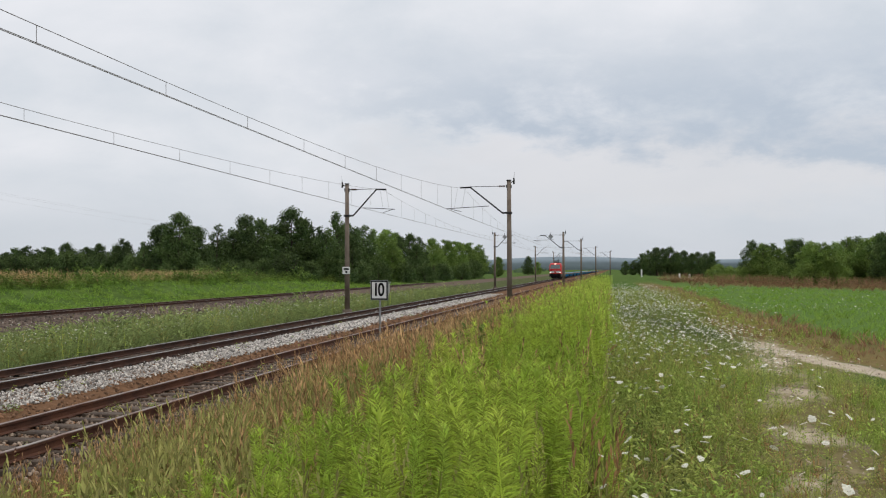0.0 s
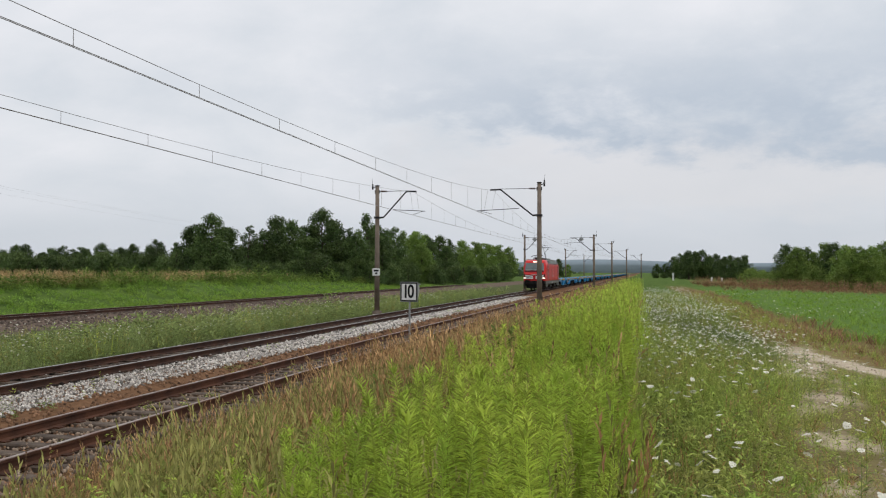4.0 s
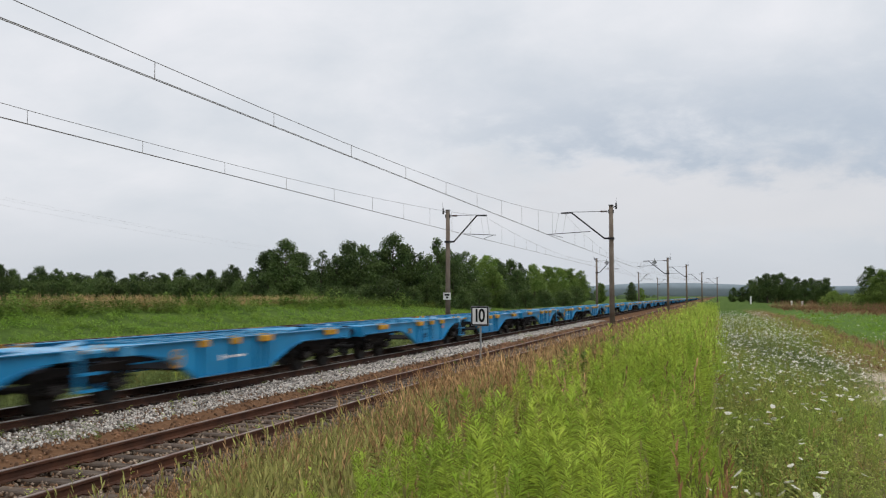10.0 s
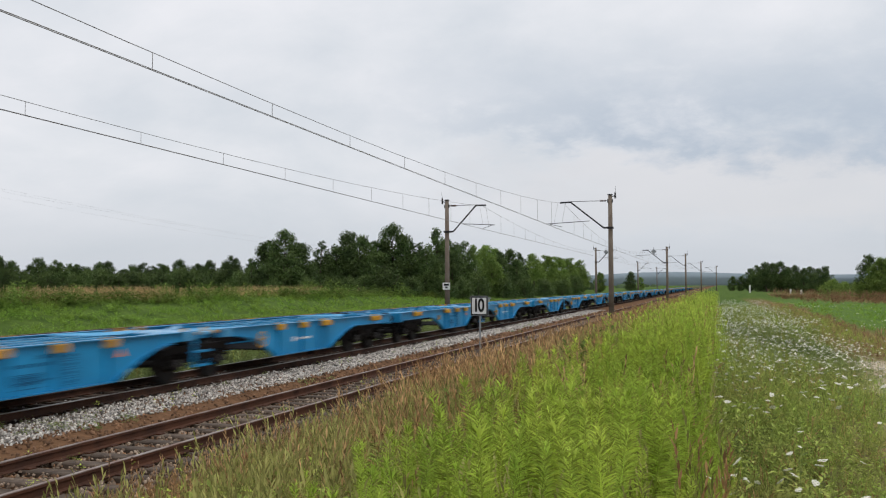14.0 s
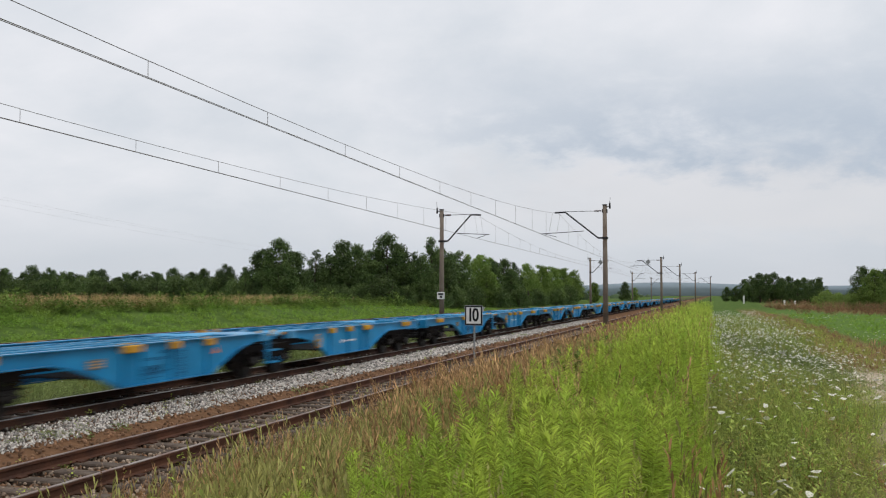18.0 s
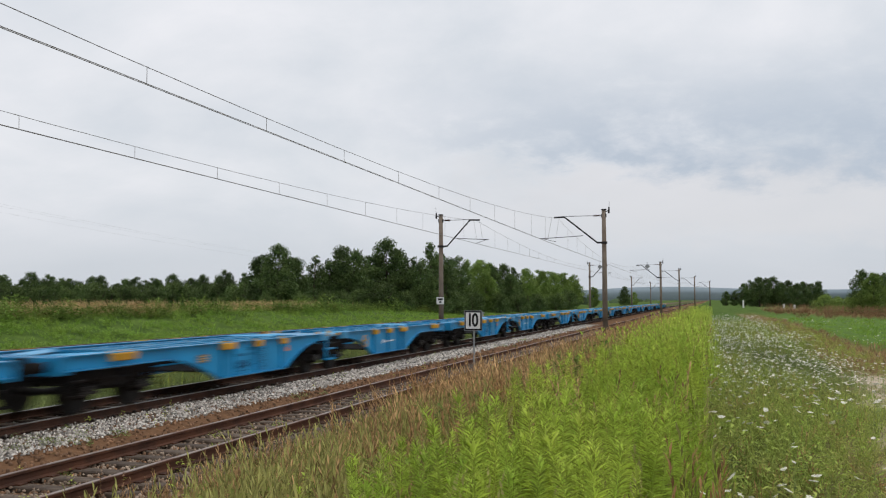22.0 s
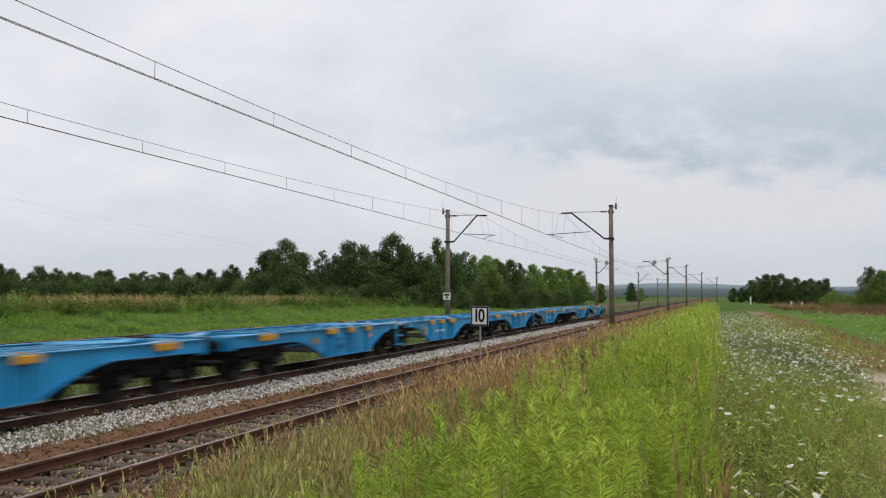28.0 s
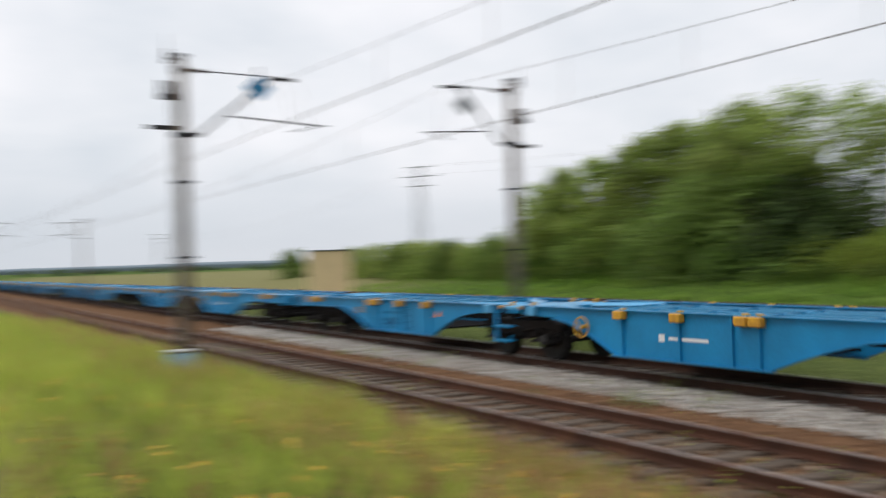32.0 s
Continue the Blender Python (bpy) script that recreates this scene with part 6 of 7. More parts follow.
def build_shed():
    x, y = at_bearing(155.6, 70)
    g = float(height(x, y))
    top = thing("shed", "small beige rendered lineside hut with a flat dark roof", "hut", at=(x, y, g), rz=155.6)
    w = part("wall", box(bmesh.new(), -1.65, 1.65, -1.5, 1.5, -0.3, 3.5 - 0.1 - g, 0.02), "beige", top)
    part("roof", box(bmesh.new(), -1.75, 1.75, -1.6, 1.6, 3.405 - g, 3.50 - g, 0.02), "roof_grey", top)
    part("door", box(bmesh.new(), 0.4, 1.3, 1.501, 1.54, 0.05, 2.05), "grey", top)


build_shed()


def build_pylon(az, far, el):
    """A slim lattice pole of the power line that crosses the field."""
    x, y = at_bearing(az, far)
    g, tall = float(height(x, y)), EYE[2] + far * math.tan(radians(el))
    top = thing("power_pole", "grey lattice power pole with cross arms far across the field", "power pole", "power poles", at=(x, y, 0), rz=az - 25)
    bm = bmesh.new()
    for sx in (-1, 1):
        for sy in (-1, 1):
            rod(bm, (sx * 0.8, sy * 0.5, g - 0.3), (sx * 0.25, sy * 0.2, tall), 0.06, 0.04, 5)
    n = 9
    for i in range(n):
        for s in (-1, 1):
            f0, f1 = i / n, (i + 1) / n
            w0, w1 = 0.8 - 0.55 * f0, 0.8 - 0.55 * f1
            z0, z1 = g + (tall - g) * f0, g + (tall - g) * f1
            rod(bm, (-w0, s * (0.5 - 0.3 * f0), z0), (w1, s * (0.5 - 0.3 * f1), z1), 0.025, None, 4)
            rod(bm, (w0, s * (0.5 - 0.3 * f0), z0), (-w1, s * (0.5 - 0.3 * f1), z1), 0.025, None, 4)
    part("lattice", bm, "zinc", top)
    for dz, w in ((0.0, 1.6), (-1.2, 2.4), (-2.4, 1.6)):
        part("cross_arm", box(bmesh.new(), -w, w, -0.06, 0.06, tall + dz - 0.12, tall + dz), "zinc", top)
    return Vector((x, y, tall))


tops = [build_pylon(az, far, el_) for az, far, el_ in ((16.0, 330, 1.9), (52.6, 115, 7.2), (149.6, 110, 6.2), (166, 260, 2.2))]
power = thing("power_line", "thin power wires sagging between lattice poles", "power line", kind="structure")
for a, b in zip(tops, tops[1:]):
    for dx, dz in ((-1.3, 0.0), (1.3, 0.0), (2.1, -1.2)):
        bm = bmesh.new()
        pts = [a.lerp(b, i / 14) + Vector((dx * 0.5, dx * 0.5, dz - 3.0 * 4 * (i / 14) * (1 - i / 14))) for i in range(15)]
        for p, q in zip(pts, pts[1:]):
            rod(bm, p, q, 0.005, None, 4, False)
        part("conductor", bm, "wire", power)

for x, y, k in ((6.6, 200.0, 1.0), (14.0, 190.0, 0.55), (16.0, 190.0, 0.55)):
    t = thing("marker_post", "short white marker post in the grass", "post", "marker posts", at=(x, y, float(height(x, y))))
    part("shaft", box(bmesh.new(), -0.16, 0.16, -0.12, 0.12, -0.2, 1.5 * k, 0.02), "white", t)
    part("cap", box(bmesh.new(), -0.18, 0.18, -0.14, 0.14, 1.5 * k + 0.001, 1.5 * k + 0.1, 0.02), "white", t)


box_y = -21.2
cable = thing("cable_box", "pale blue cable junction box at the foot of a mast", "junction box", at=(-5.7, box_y, float(height(-5.7, box_y))))
part("body", box(bmesh.new(), -0.28, 0.28, -0.2, 0.2, -0.05, 0.62, 0.03), material("pale blue enamel", (0.36, 0.52, 0.62), 0.5, 0, 0.1, 4.0), cable)
part("lid", box(bmesh.new(), -0.31, 0.31, -0.23, 0.23, 0.621, 0.68, 0.02), "cab_grey", cable)

# ---- vegetation: real blades, stems, leaves and flower heads ----
def strip(base, direction, side, length, width, droop, r):
    """A tapering blade in three triangles."""
    base, direction, side = np.array(base, float), np.array(direction, float), np.array(side, float)
    mid_ = base + direction * length * 0.55
    tip = base + direction * length + np.array([side[1], -side[0], 0]) * 0 + droop
    v = [base - side * width, base + side * width, mid_ + side * width * 0.8, mid_ - side * width * 0.8, tip]
    return v, [(0, 1, 2), (0, 2, 3), (3, 2, 4)]


def join(pieces):
    vs, fs, n = [], [], 0
    for v, f in pieces:
        vs += list(v)
        fs += [tuple(i + n for i in t) for t in f]
        n += len(v)
    return np.array(vs, float), np.array(fs, int)


def tuft(seed, n, tall, spread, width, lean=0.35):
    r = np.random.default_rng(seed)
    out = []
    for _ in range(n):
        a, q = r.uniform(0, 2 * np.pi), r.uniform(0, 1) ** 0.7 * spread
        b = r.uniform(0, 2 * np.pi)
        d = np.array([math.cos(b) * r.uniform(0, lean), math.sin(b) * r.uniform(0, lean), 1.0])
        h = tall * r.uniform(0.55, 1.1)
        c = r.uniform(0, 2 * np.pi)
        out.append(strip((q * math.cos(a), q * math.sin(a), 0), d, (math.cos(c), math.sin(c), 0), h, width * r.uniform(0.7, 1.3),
                         np.array([d[0], d[1], -0.25]) * h * r.uniform(0.1, 0.5), r))
    return join(out)


def leaf_tri(p, d, length, width):
    d = np.array(d, float) / np.linalg.norm(d)
    s = np.cross(d, (0, 0, 1.0))
    s = s / (np.linalg.norm(s) + 1e-6)
    p = np.array(p, float)
    tip = p + d * length - np.array([0, 0, 0.22 * length])
    return [p, p + d * length * 0.45 + s * width, tip, p + d * length * 0.45 - s * width], [(0, 1, 2), (0, 2, 3)]


def goldenrod(seed, leaves=230):
    """A leafy upright stem, one unit tall."""
    r = np.random.default_rng(seed)
    out = []
    lx, ly = r.normal(0, 0.06, 2)
    at = lambda f: np.array([lx * f * f, ly * f * f, f])
    for k in range(2):
        s = np.array([0.007, 0, 0]) if k == 0 else np.array([0, 0.007, 0])
        out.append(([at(0) - s, at(0) + s, at(0.5) + s, at(0.5) - s, at(0.97)], [(0, 1, 2), (0, 2, 3), (3, 2, 4)]))
    for i in range(leaves):
        f = 0.12 + 0.88 * (i + r.uniform(0, 1)) / leaves
        a = i * 2.4 + r.uniform(-0.4, 0.4)
        up_ = 0.22 + 0.85 * f ** 2
        ln = (0.118 - 0.068 * f) * r.uniform(0.7, 1.3)
        out.append(leaf_tri(at(f), (math.cos(a), math.sin(a), up_), ln, ln * (0.036 if leaves > 40 else 0.10)))
    for i in range(5):
        a = r.uniform(0, 6.28)
        out.append(leaf_tri(at(0.93), (0.4 * math.cos(a), 0.4 * math.sin(a), 1), 0.09, 0.008))
    return join(out)


def plume_grass(seed, stems=5):
    """Dry grass stems with feathery heads, one unit tall."""
    r = np.random.default_rng(seed)
    out = []
    for _ in range(stems):
        b = r.uniform(0, 6.28)
        d = np.array([math.cos(b), math.sin(b), 0]) * r.uniform(0.02, 0.28)
        root = np.array([r.normal(0, 0.07), r.normal(0, 0.07), 0])
        h = r.uniform(0.65, 1.05)
        top = root + d * h + np.array([0, 0, h])
        c = r.uniform(0, 6.28)
        s = np.array([math.cos(c), math.sin(c), 0])
        out.append(([root - s * 0.0035, root + s * 0.0035, top], [(0, 1, 2)]))
        for i in range(8):
            f = 0.66 + 0.043 * i
            p = root + d * h * f + np.array([0, 0, h * f])
            a = r.uniform(0, 6.28)
            out.append(leaf_tri(p, (0.30 * math.cos(a) + d[0], 0.30 * math.sin(a) + d[1], 1.0), 0.11, 0.0085))
        for i in range(2):
            a = r.uniform(0, 6.28)
            out.append(leaf_tri(root + np.array([0, 0, 0.12 + 0.15 * i]), (0.7 * math.cos(a), 0.7 * math.sin(a), 0.9), 0.36, 0.008))
    return join(out)


def weed_plant(seed, n=16):
    r = np.random.default_rng(seed)
    out = []
    for i in range(n):
        a, f = r.uniform(0, 6.28), r.uniform(0.05, 0.95)
        q = 0.22 * r.uniform(0, 1)
        ln = r.uniform(0.16, 0.30)
        out.append(leaf_tri((q * math.cos(a), q * math.sin(a), f), (math.cos(a + r.normal(0, 0.6)), math.sin(a), r.uniform(-0.1, 1.2)), ln, ln * 0.16))
    return join(out)


def seed_stalk(seed):
    """A dead upright stalk with a dense knotty spike, one unit tall."""
    r = np.random.default_rng(seed)
    out = []
    for s in ((0.006, 0, 0), (0, 0.006, 0)):
        s = np.array(s)
        out.append(([-s, s, np.array([0, 0, 1.0])], [(0, 1, 2)]))
    for i in range(34):
        f, a = 0.45 + 0.55 * (i + r.uniform(0, 1)) / 34, r.uniform(0, 6.28)
        out.append(leaf_tri((0, 0, f), (0.5 * math.cos(a), 0.5 * math.sin(a), 1.0), 0.055 * (1.3 - f), 0.008))
    for i in range(3):
        a = r.uniform(0, 6.28)
        out.append(leaf_tri((0, 0, 0.1 + 0.12 * i), (math.cos(a), math.sin(a), 0.6), 0.22, 0.018))
    return join(out)


def mound(seed, n=110):
    """A low dome of broad leaves, one unit across and half as high."""
    r = np.random.default_rng(seed)
    out = []
    for _ in range(n):
        a, e_ = r.uniform(0, 6.28), math.asin(r.uniform(0.0, 1.0))
        q = r.uniform(0.75, 1.1) * 0.5 * (1 + 0.25 * math.sin(3 * a + seed))
        c, s = math.cos(a), math.sin(a)
        ln = r.uniform(0.09, 0.17)
        out.append(leaf_tri((q * c * math.cos(e_), q * s * math.cos(e_), q * math.sin(e_)), (c + r.normal(0, 0.5), s + r.normal(0, 0.5), r.uniform(-0.2, 0.9)), ln, ln * 0.34))
    return join(out)


def umbel_head(seed, n=9):
    """A flat, slightly domed flower head of radius one with a ragged rim and florets."""
    r = np.random.default_rng(seed)
    out = []
    for i in range(n):
        a = 2 * math.pi * i / n + r.uniform(-0.1, 0.1)
        q = r.uniform(0.55, 0.72)
        c = np.array([q * math.cos(a), q * math.sin(a), r.uniform(-0.06, 0.10)])
        w = r.uniform(0.26, 0.38)
        v = [c + np.array([w * math.cos(t), w * math.sin(t), 0.05 * math.sin(3 * t)]) for t in (0.3, 1.5, 2.9, 4.2, 5.4)]
        out.append((v + [c + np.array([0, 0, 0.1])], [(0, 1, 5), (1, 2, 5), (2, 3, 5), (3, 4, 5), (4, 0, 5)]))
    v = [np.array([0.42 * math.cos(t), 0.42 * math.sin(t), 0.08]) for t in (0, 1.05, 2.1, 3.15, 4.2, 5.25)]
    out.append((v + [np.array([0, 0, 0.18])], [(i, (i + 1) % 6, 6) for i in range(6)]))
    v, f = join(out)
    t = r.uniform(0.1, 0.75)
    c, s_ = math.cos(t), math.sin(t)
    v = v @ np.array([[1, 0, 0], [0, c, s_], [0, -s_, c]])
    return v, f


def umbel_stem(seed):
    r = np.random.default_rng(seed)
    out = [([(-0.006, 0, 0), (0.006, 0, 0), (0, 0, 1.0)], [(0, 1, 2)]), ([(0, -0.006, 0), (0, 0.006, 0), (0, 0, 1.0)], [(0, 1, 2)])]
    for i in range(6):
        a = r.uniform(0, 6.28)
        out.append(leaf_tri((0, 0, r.uniform(0.05, 0.6)), (math.cos(a), math.sin(a), 0.7), 0.16, 0.014))
    for i in range(6):
        a = i * 1.05
        out.append(([(0, 0, 0.93), (0.06 * math.cos(a), 0.06 * math.sin(a), 0.995), (0.065 * math.cos(a), 0.065 * math.sin(a), 1.0)], [(0, 1, 2)]))
    return join(out)


def places(x0, x1, y0, y1, per, near, power=1.0, seed=0, keep=None, least=0.0):
    """Random places in a strip, thinning with distance beyond near; a second array gives the distance factor."""
    r = np.random.default_rng(seed)
    n = int((x1 - x0) * (y1 - y0) * per)
    x, y = r.uniform(x0, x1, n), r.uniform(y0, y1, n)
    d = np.hypot(x, y)
    f = np.clip(near / d, least, 1) ** power
    ok = r.uniform(0, 1, n) < f
    if keep is not None:
        ok &= r.uniform(0, 1, n) < keep(x, y)
    x, y, f = x[ok], y[ok], f[ok]
    return np.stack([x, y, height(x, y) - 0.02], 1), f


def strew(name, label, shapes, where, size, mat, seed, tilt=0.06, category="grass"):
    return scatter(name, shapes, where, size, mat, label, tilt=tilt, seed=seed, category=category)


vr = np.random.default_rng(12)
GOLD = [goldenrod(i) for i in range(7)]
GOLD_FAR = [goldenrod(20 + i, 22) for i in range(4)]
PLUME = [plume_grass(i) for i in range(6)]
TUFT = [tuft(i, 13, 1.0, 0.24, 0.0075, 0.6) for i in range(6)]
TUFT_LOW = [tuft(30 + i, 11, 1.0, 0.5, 0.03, 0.9) for i in range(6)]
WEED = [weed_plant(i) for i in range(6)]
STALK = [seed_stalk(i) for i in range(4)]
MOUND = [mound(i) for i in range(6)]
HEAD = [umbel_head(i) for i in range(8)]
HEAD_FAR = [umbel_head(10 + i, 4) for i in range(4)]
STEM = [umbel_stem(i) for i in range(4)]


def patchy(x, y, s, seed, lo, hi):
    return np.clip(0.5 + 0.6 * wave(x, y, s, seed), lo, hi)


def lane_low(x, y):
    """Vegetation shrinks towards the worn wheel tracks."""
    d1, d2 = np.abs(x - 1.02 - 0.11 * y), np.abs(x - 7.69 + 0.217 * y)
    return np.clip(0.60 + 0.35 * d1, 0.60, 1) * np.clip(0.22 + 0.30 * d2, 0.22, 1)


def bare(x, y):
    """Worn wheel tracks of the lane: one where nothing grows."""
    d1, d2 = x - 1.02 - 0.11 * y, x - 7.69 + 0.217 * y
    a = (1 - smooth(0.15, 0.48, np.abs(d1 + 0.25 * wave(x, y, 1.3)))) * (1 - smooth(18, 24, y)) * np.clip(0.55 + 1.0 * wave(x, y, 1.7, 2.0), 0, 1)
    b = (1 - smooth(0.42, 0.65, np.abs(d2 + 0.1 * wave(x, y, 1.5)))) * (1 - smooth(20, 23, y))
    return np.maximum(a, b)


def verge(x, y):
    d2 = x - 7.69 + 0.217 * y
    near_ = smooth(0.2, 0.5, d2) * (1 - smooth(2.2, 3.4, d2 + 0.5 * wave(x, y, 0.7, 3.0))) * (1 - smooth(18, 26, y))
    far_ = smooth(2.7, 3.1, x) * (1 - smooth(4.6, 6.0, x + 0.5 * wave(x, y, 0.5, 3.0))) * smooth(16, 26, y)
    return np.maximum(near_, far_)


# tall goldenrod on the crest of the bank
edge = lambda x, y: smooth(-2.55, -0.95, x + 0.55 * wave(x, y, 1.1) + 0.4 * wave(x, y, 0.35, 4.0)) * (1 - smooth(-0.35, 0.05, x + 0.30 * wave(x, y, 0.7, 3.0) + 0.12 * wave(x, y, 2.9, 1.0)))
p, f = places(-3.8, 0.2, 3.4, 16, 62, 7.5, 0.9, 1, edge)
strew("goldenrod", "tall fresh green goldenrod stand on the bank", GOLD, p, vr.uniform(0.50, 1.15, len(p)) * (0.68 + 0.38 * smooth(-3.0, -0.9, p[:, 0])) * (1 - 0.5 * smooth(-0.35, 0.05, p[:, 0])) * (0.98 + 0.26 * wave(p[:, 0], p[:, 1], 0.8, 6.0)), "goldenrod", 1, 0.09, "goldenrod")
p, f = places(-4.4, 0.2, 16, 95, 40, 10, 1.0, 2, edge)
strew("goldenrod_far", "goldenrod continuing along the bank", GOLD_FAR, p, vr.uniform(0.75, 1.15, len(p)) * np.clip(1 / f, 1, 1.4) ** 0.5 * (0.95 + 0.25 * wave(p[:, 0], p[:, 1], 0.5, 6.0)), "goldenrod", 2, 0.09, "goldenrod")
p, f = places(-4.2, 0.0, 3.4, 45, 17.0, 9, 1.0, 31, lambda x, y: 1 - 0.75 * smooth(-2.6, -0.7, x))
strew("stand_grass", "tall seeding grass among the goldenrod", PLUME, p, vr.uniform(0.6, 1.0, len(p)), "straw_green", 31, 0.14)
p, f = places(-5.2, -0.1, 4.5, 60, 2.2, 14, 1.0, 34, lambda x, y: np.clip(0.3 + 0.9 * wave(x, y, 0.9, 8.0), 0.05, 1))
strew("dock_stalks", "brown dead dock stalks among the green stems", STALK, p, vr.uniform(0.7, 1.12, len(p)), "rust", 34, 0.08, "weeds")
p, f = places(-2.8, 0.0, 4.5, 45, 5.0, 10, 1.0, 35, lambda x, y: np.clip(0.35 + 0.9 * wave(x, y, 0.7, 2.0), 0.05, 1))
strew("stand_straw", "tan plume grass rising through the goldenrod", PLUME, p, vr.uniform(0.75, 1.1, len(p)), "dry", 35, 0.16)
p, f = places(-4.6, -0.4, 3.2, 30, 26, 8, 1.0, 32)
strew("stand_foot", "leafy undergrowth at the foot of the stand", WEED, p, vr.uniform(0.3, 0.6, len(p)), "meadow", 32, 0.1)
# a few dark bushy weeds standing in the stand
q = np.array([(-2.05, 14.1), (-1.9, 14.5), (-2.3, 13.8), (-2.6, 21.0), (-2.4, 21.5), (-3.0, 10.2)])
q = np.column_stack([q, height(q[:, 0], q[:, 1])])
strew("nettle_clumps", "dark green bushy weeds standing in the goldenrod", WEED, np.repeat(q, 6, axis=0) + vr.normal(0, 0.12, (36, 3)) * np.array([1, 1, 0]), vr.uniform(0.55, 0.95, 36), "weed_dark", 37, 0.1, "weeds")
# dry reddish grass down the slope
low = lambda x, y: (0.35 + 0.65 * smooth(1.0, 6.0, y)) * (1 - (0.34 - 0.34 * smooth(9, 22, y)) * (1 - smooth(-6.2, -3.6, x)))
p, f = places(-6.75, -1.5, -40, 105, 34, 10, 0.9, 3, lambda x, y: (1 - 0.8 * smooth(-3.2, -1.6, x)) * np.clip(0.50 + 0.9 * wave(x, y, 0.5, 1.0), 0.10, 1) * (1 - 0.45 * smooth(16, 26, y)) * (0.50 + 0.50 * smooth(9, 16, y)) * (0.25 + 0.75 * smooth(0, 8, y)))
strew("dry_blades", "thin straw blades on the slope", TUFT, p, vr.uniform(0.4, 0.75, len(p)) * low(p[:, 0], p[:, 1]) * np.clip(1 / f, 1, 1.2), "dry", 33, 0.16)
strew("seed_grass", "greenish seeding grass mixed into the dry slope", PLUME, p[::3] + np.array([0.12, 0.1, 0]), vr.uniform(0.5, 1.0, len(p[::3])) * low(p[::3, 0], p[::3, 1]), "straw_green", 36, 0.14)
strew("dry_grass", "reddish dry plume grass on the slope", PLUME, p, vr.uniform(0.5, 1.0, len(p)) * low(p[:, 0], p[:, 1]) * np.clip(1 / f, 1, 1.2), "dry", 3, 0.14)
p, f = places(-6.7, -1.6, -25, 105, 46, 8, 0.9, 4, lambda x, y: 0.45 + 0.55 * np.clip(0.5 - 0.7 * wave(x, y, 0.5, 1.0), 0, 1))
strew("bank_grass", "green grass among the dry stems", TUFT, p, vr.uniform(0.28, 0.55, len(p)) * low(p[:, 0], p[:, 1]) * np.clip(1 / f, 1, 1.5), "grass", 4, 0.15)
p, f = places(-6.2, -0.7, 2.8, 40, 9, 7, 1.3, 5, lambda x, y: np.clip(0.4 + 0.9 * wave(x, y, 0.8, 3.0), 0, 1))
strew("bank_weeds", "broad-leaved weeds in the grass", WEED, p, vr.uniform(0.25, 0.55, len(p)), "goldenrod", 5)
# meadow of wild carrot to the right of the stand
p, f = places(-0.3, 4.6, 3.4, 70, 62, 8, 1.0, 6, lambda x, y: 1 - bare(x, y))
strew("meadow_grass", "low meadow grass and herbs", TUFT, p, vr.uniform(0.14, 0.34, len(p)) * lane_low(p[:, 0], p[:, 1]) * np.clip(1 / f, 1, 1.6), "meadow", 6, 0.3)
p, f = places(-0.3, 4.2, 3.4, 45, 60, 8, 1.0, 7, lambda x, y: 1 - bare(x, y))
strew("meadow_herbs", "leafy meadow herbs", WEED, p, vr.uniform(0.14, 0.36, len(p)) * lane_low(p[:, 0], p[:, 1]), "meadow", 7, 0.2)


def umbels(name, label, x0, x1, y0, y1, per, near, tall, rad, seed, keep=None, power=1.0, least=0.0):
    q, g = places(x0, x1, y0, y1, per, near, power, seed, keep, least)
    r = np.random.default_rng(seed)
    h = r.uniform(*tall, len(q))
    strew(name + "_stems", label + ", stems", STEM, q, h, "weed", seed, 0.0, "wild flowers")
    t = q.copy()
    t[:, 2] += h
    scatter(name + "_heads", HEAD if y1 < 20 else HEAD_FAR, t, r.uniform(*rad, len(q)) * np.clip(1 / g, 1, 1.5) ** 0.5, "umbel", label + ", white heads", seed=seed + 1, tilt=0.0, category="wild flowers")


umbels("wild_carrot", "wild carrot in bloom", -0.15, 2.2, 3.2, 14, 11.0, 9, (0.25, 0.62), (0.018, 0.046), 40, lambda x, y: np.clip(0.55 + 0.8 * wave(x, y, 0.8, 5.0), 0.1, 1))
umbels("wild_carrot_far", "dense wild carrot in bloom", -0.2, 3.3, 12, 75, 60, 22, (0.24, 0.62), (0.018, 0.040), 44, lambda x, y: np.clip(0.5 + 0.9 * wave(x, y, 0.55, 5.0), 0.08, 1) * (1 - 0.8 * smooth(2.0, 3.2, x - 0.01 * y)))
umbels("field_flowers", "scattered white flowers in the field", 4.8, 26, 16, 75, 2.6, 24, (0.15, 0.35), (0.022, 0.045), 48, lambda x, y: np.clip(0.35 + 0.9 * wave(x, y, 0.25, 2.0), 0.0, 1))
# mown field and lane to the right
p, f = places(2.4, 36, 5, 88, 13, 11, 1.1, 9, lambda x, y: (1 - bare(x, y)) * (1 - 0.93 * verge(x, y)))
strew("field_grass", "short field grass", TUFT_LOW, p, vr.uniform(0.07, 0.17, len(p)) * lane_low(p[:, 0], p[:, 1]) * np.clip(1 / f, 1, 1.7), "lush", 9, 0.3)
p, f = places(7, 75, 84, 140, 1.0, 110, 1.0, 10, lambda x, y: np.clip(0.6 + 0.8 * wave(x, y, 0.12), 0.05, 1))
strew("field_weeds", "rust-brown field weeds", PLUME, p, vr.uniform(0.7, 1.35, len(p)), "rust", 10, 0.2)
p, f = places(2.4, 12, 5, 80, 16, 12, 1.0, 21, lambda x, y: verge(x, y) * (1 - bare(x, y)))
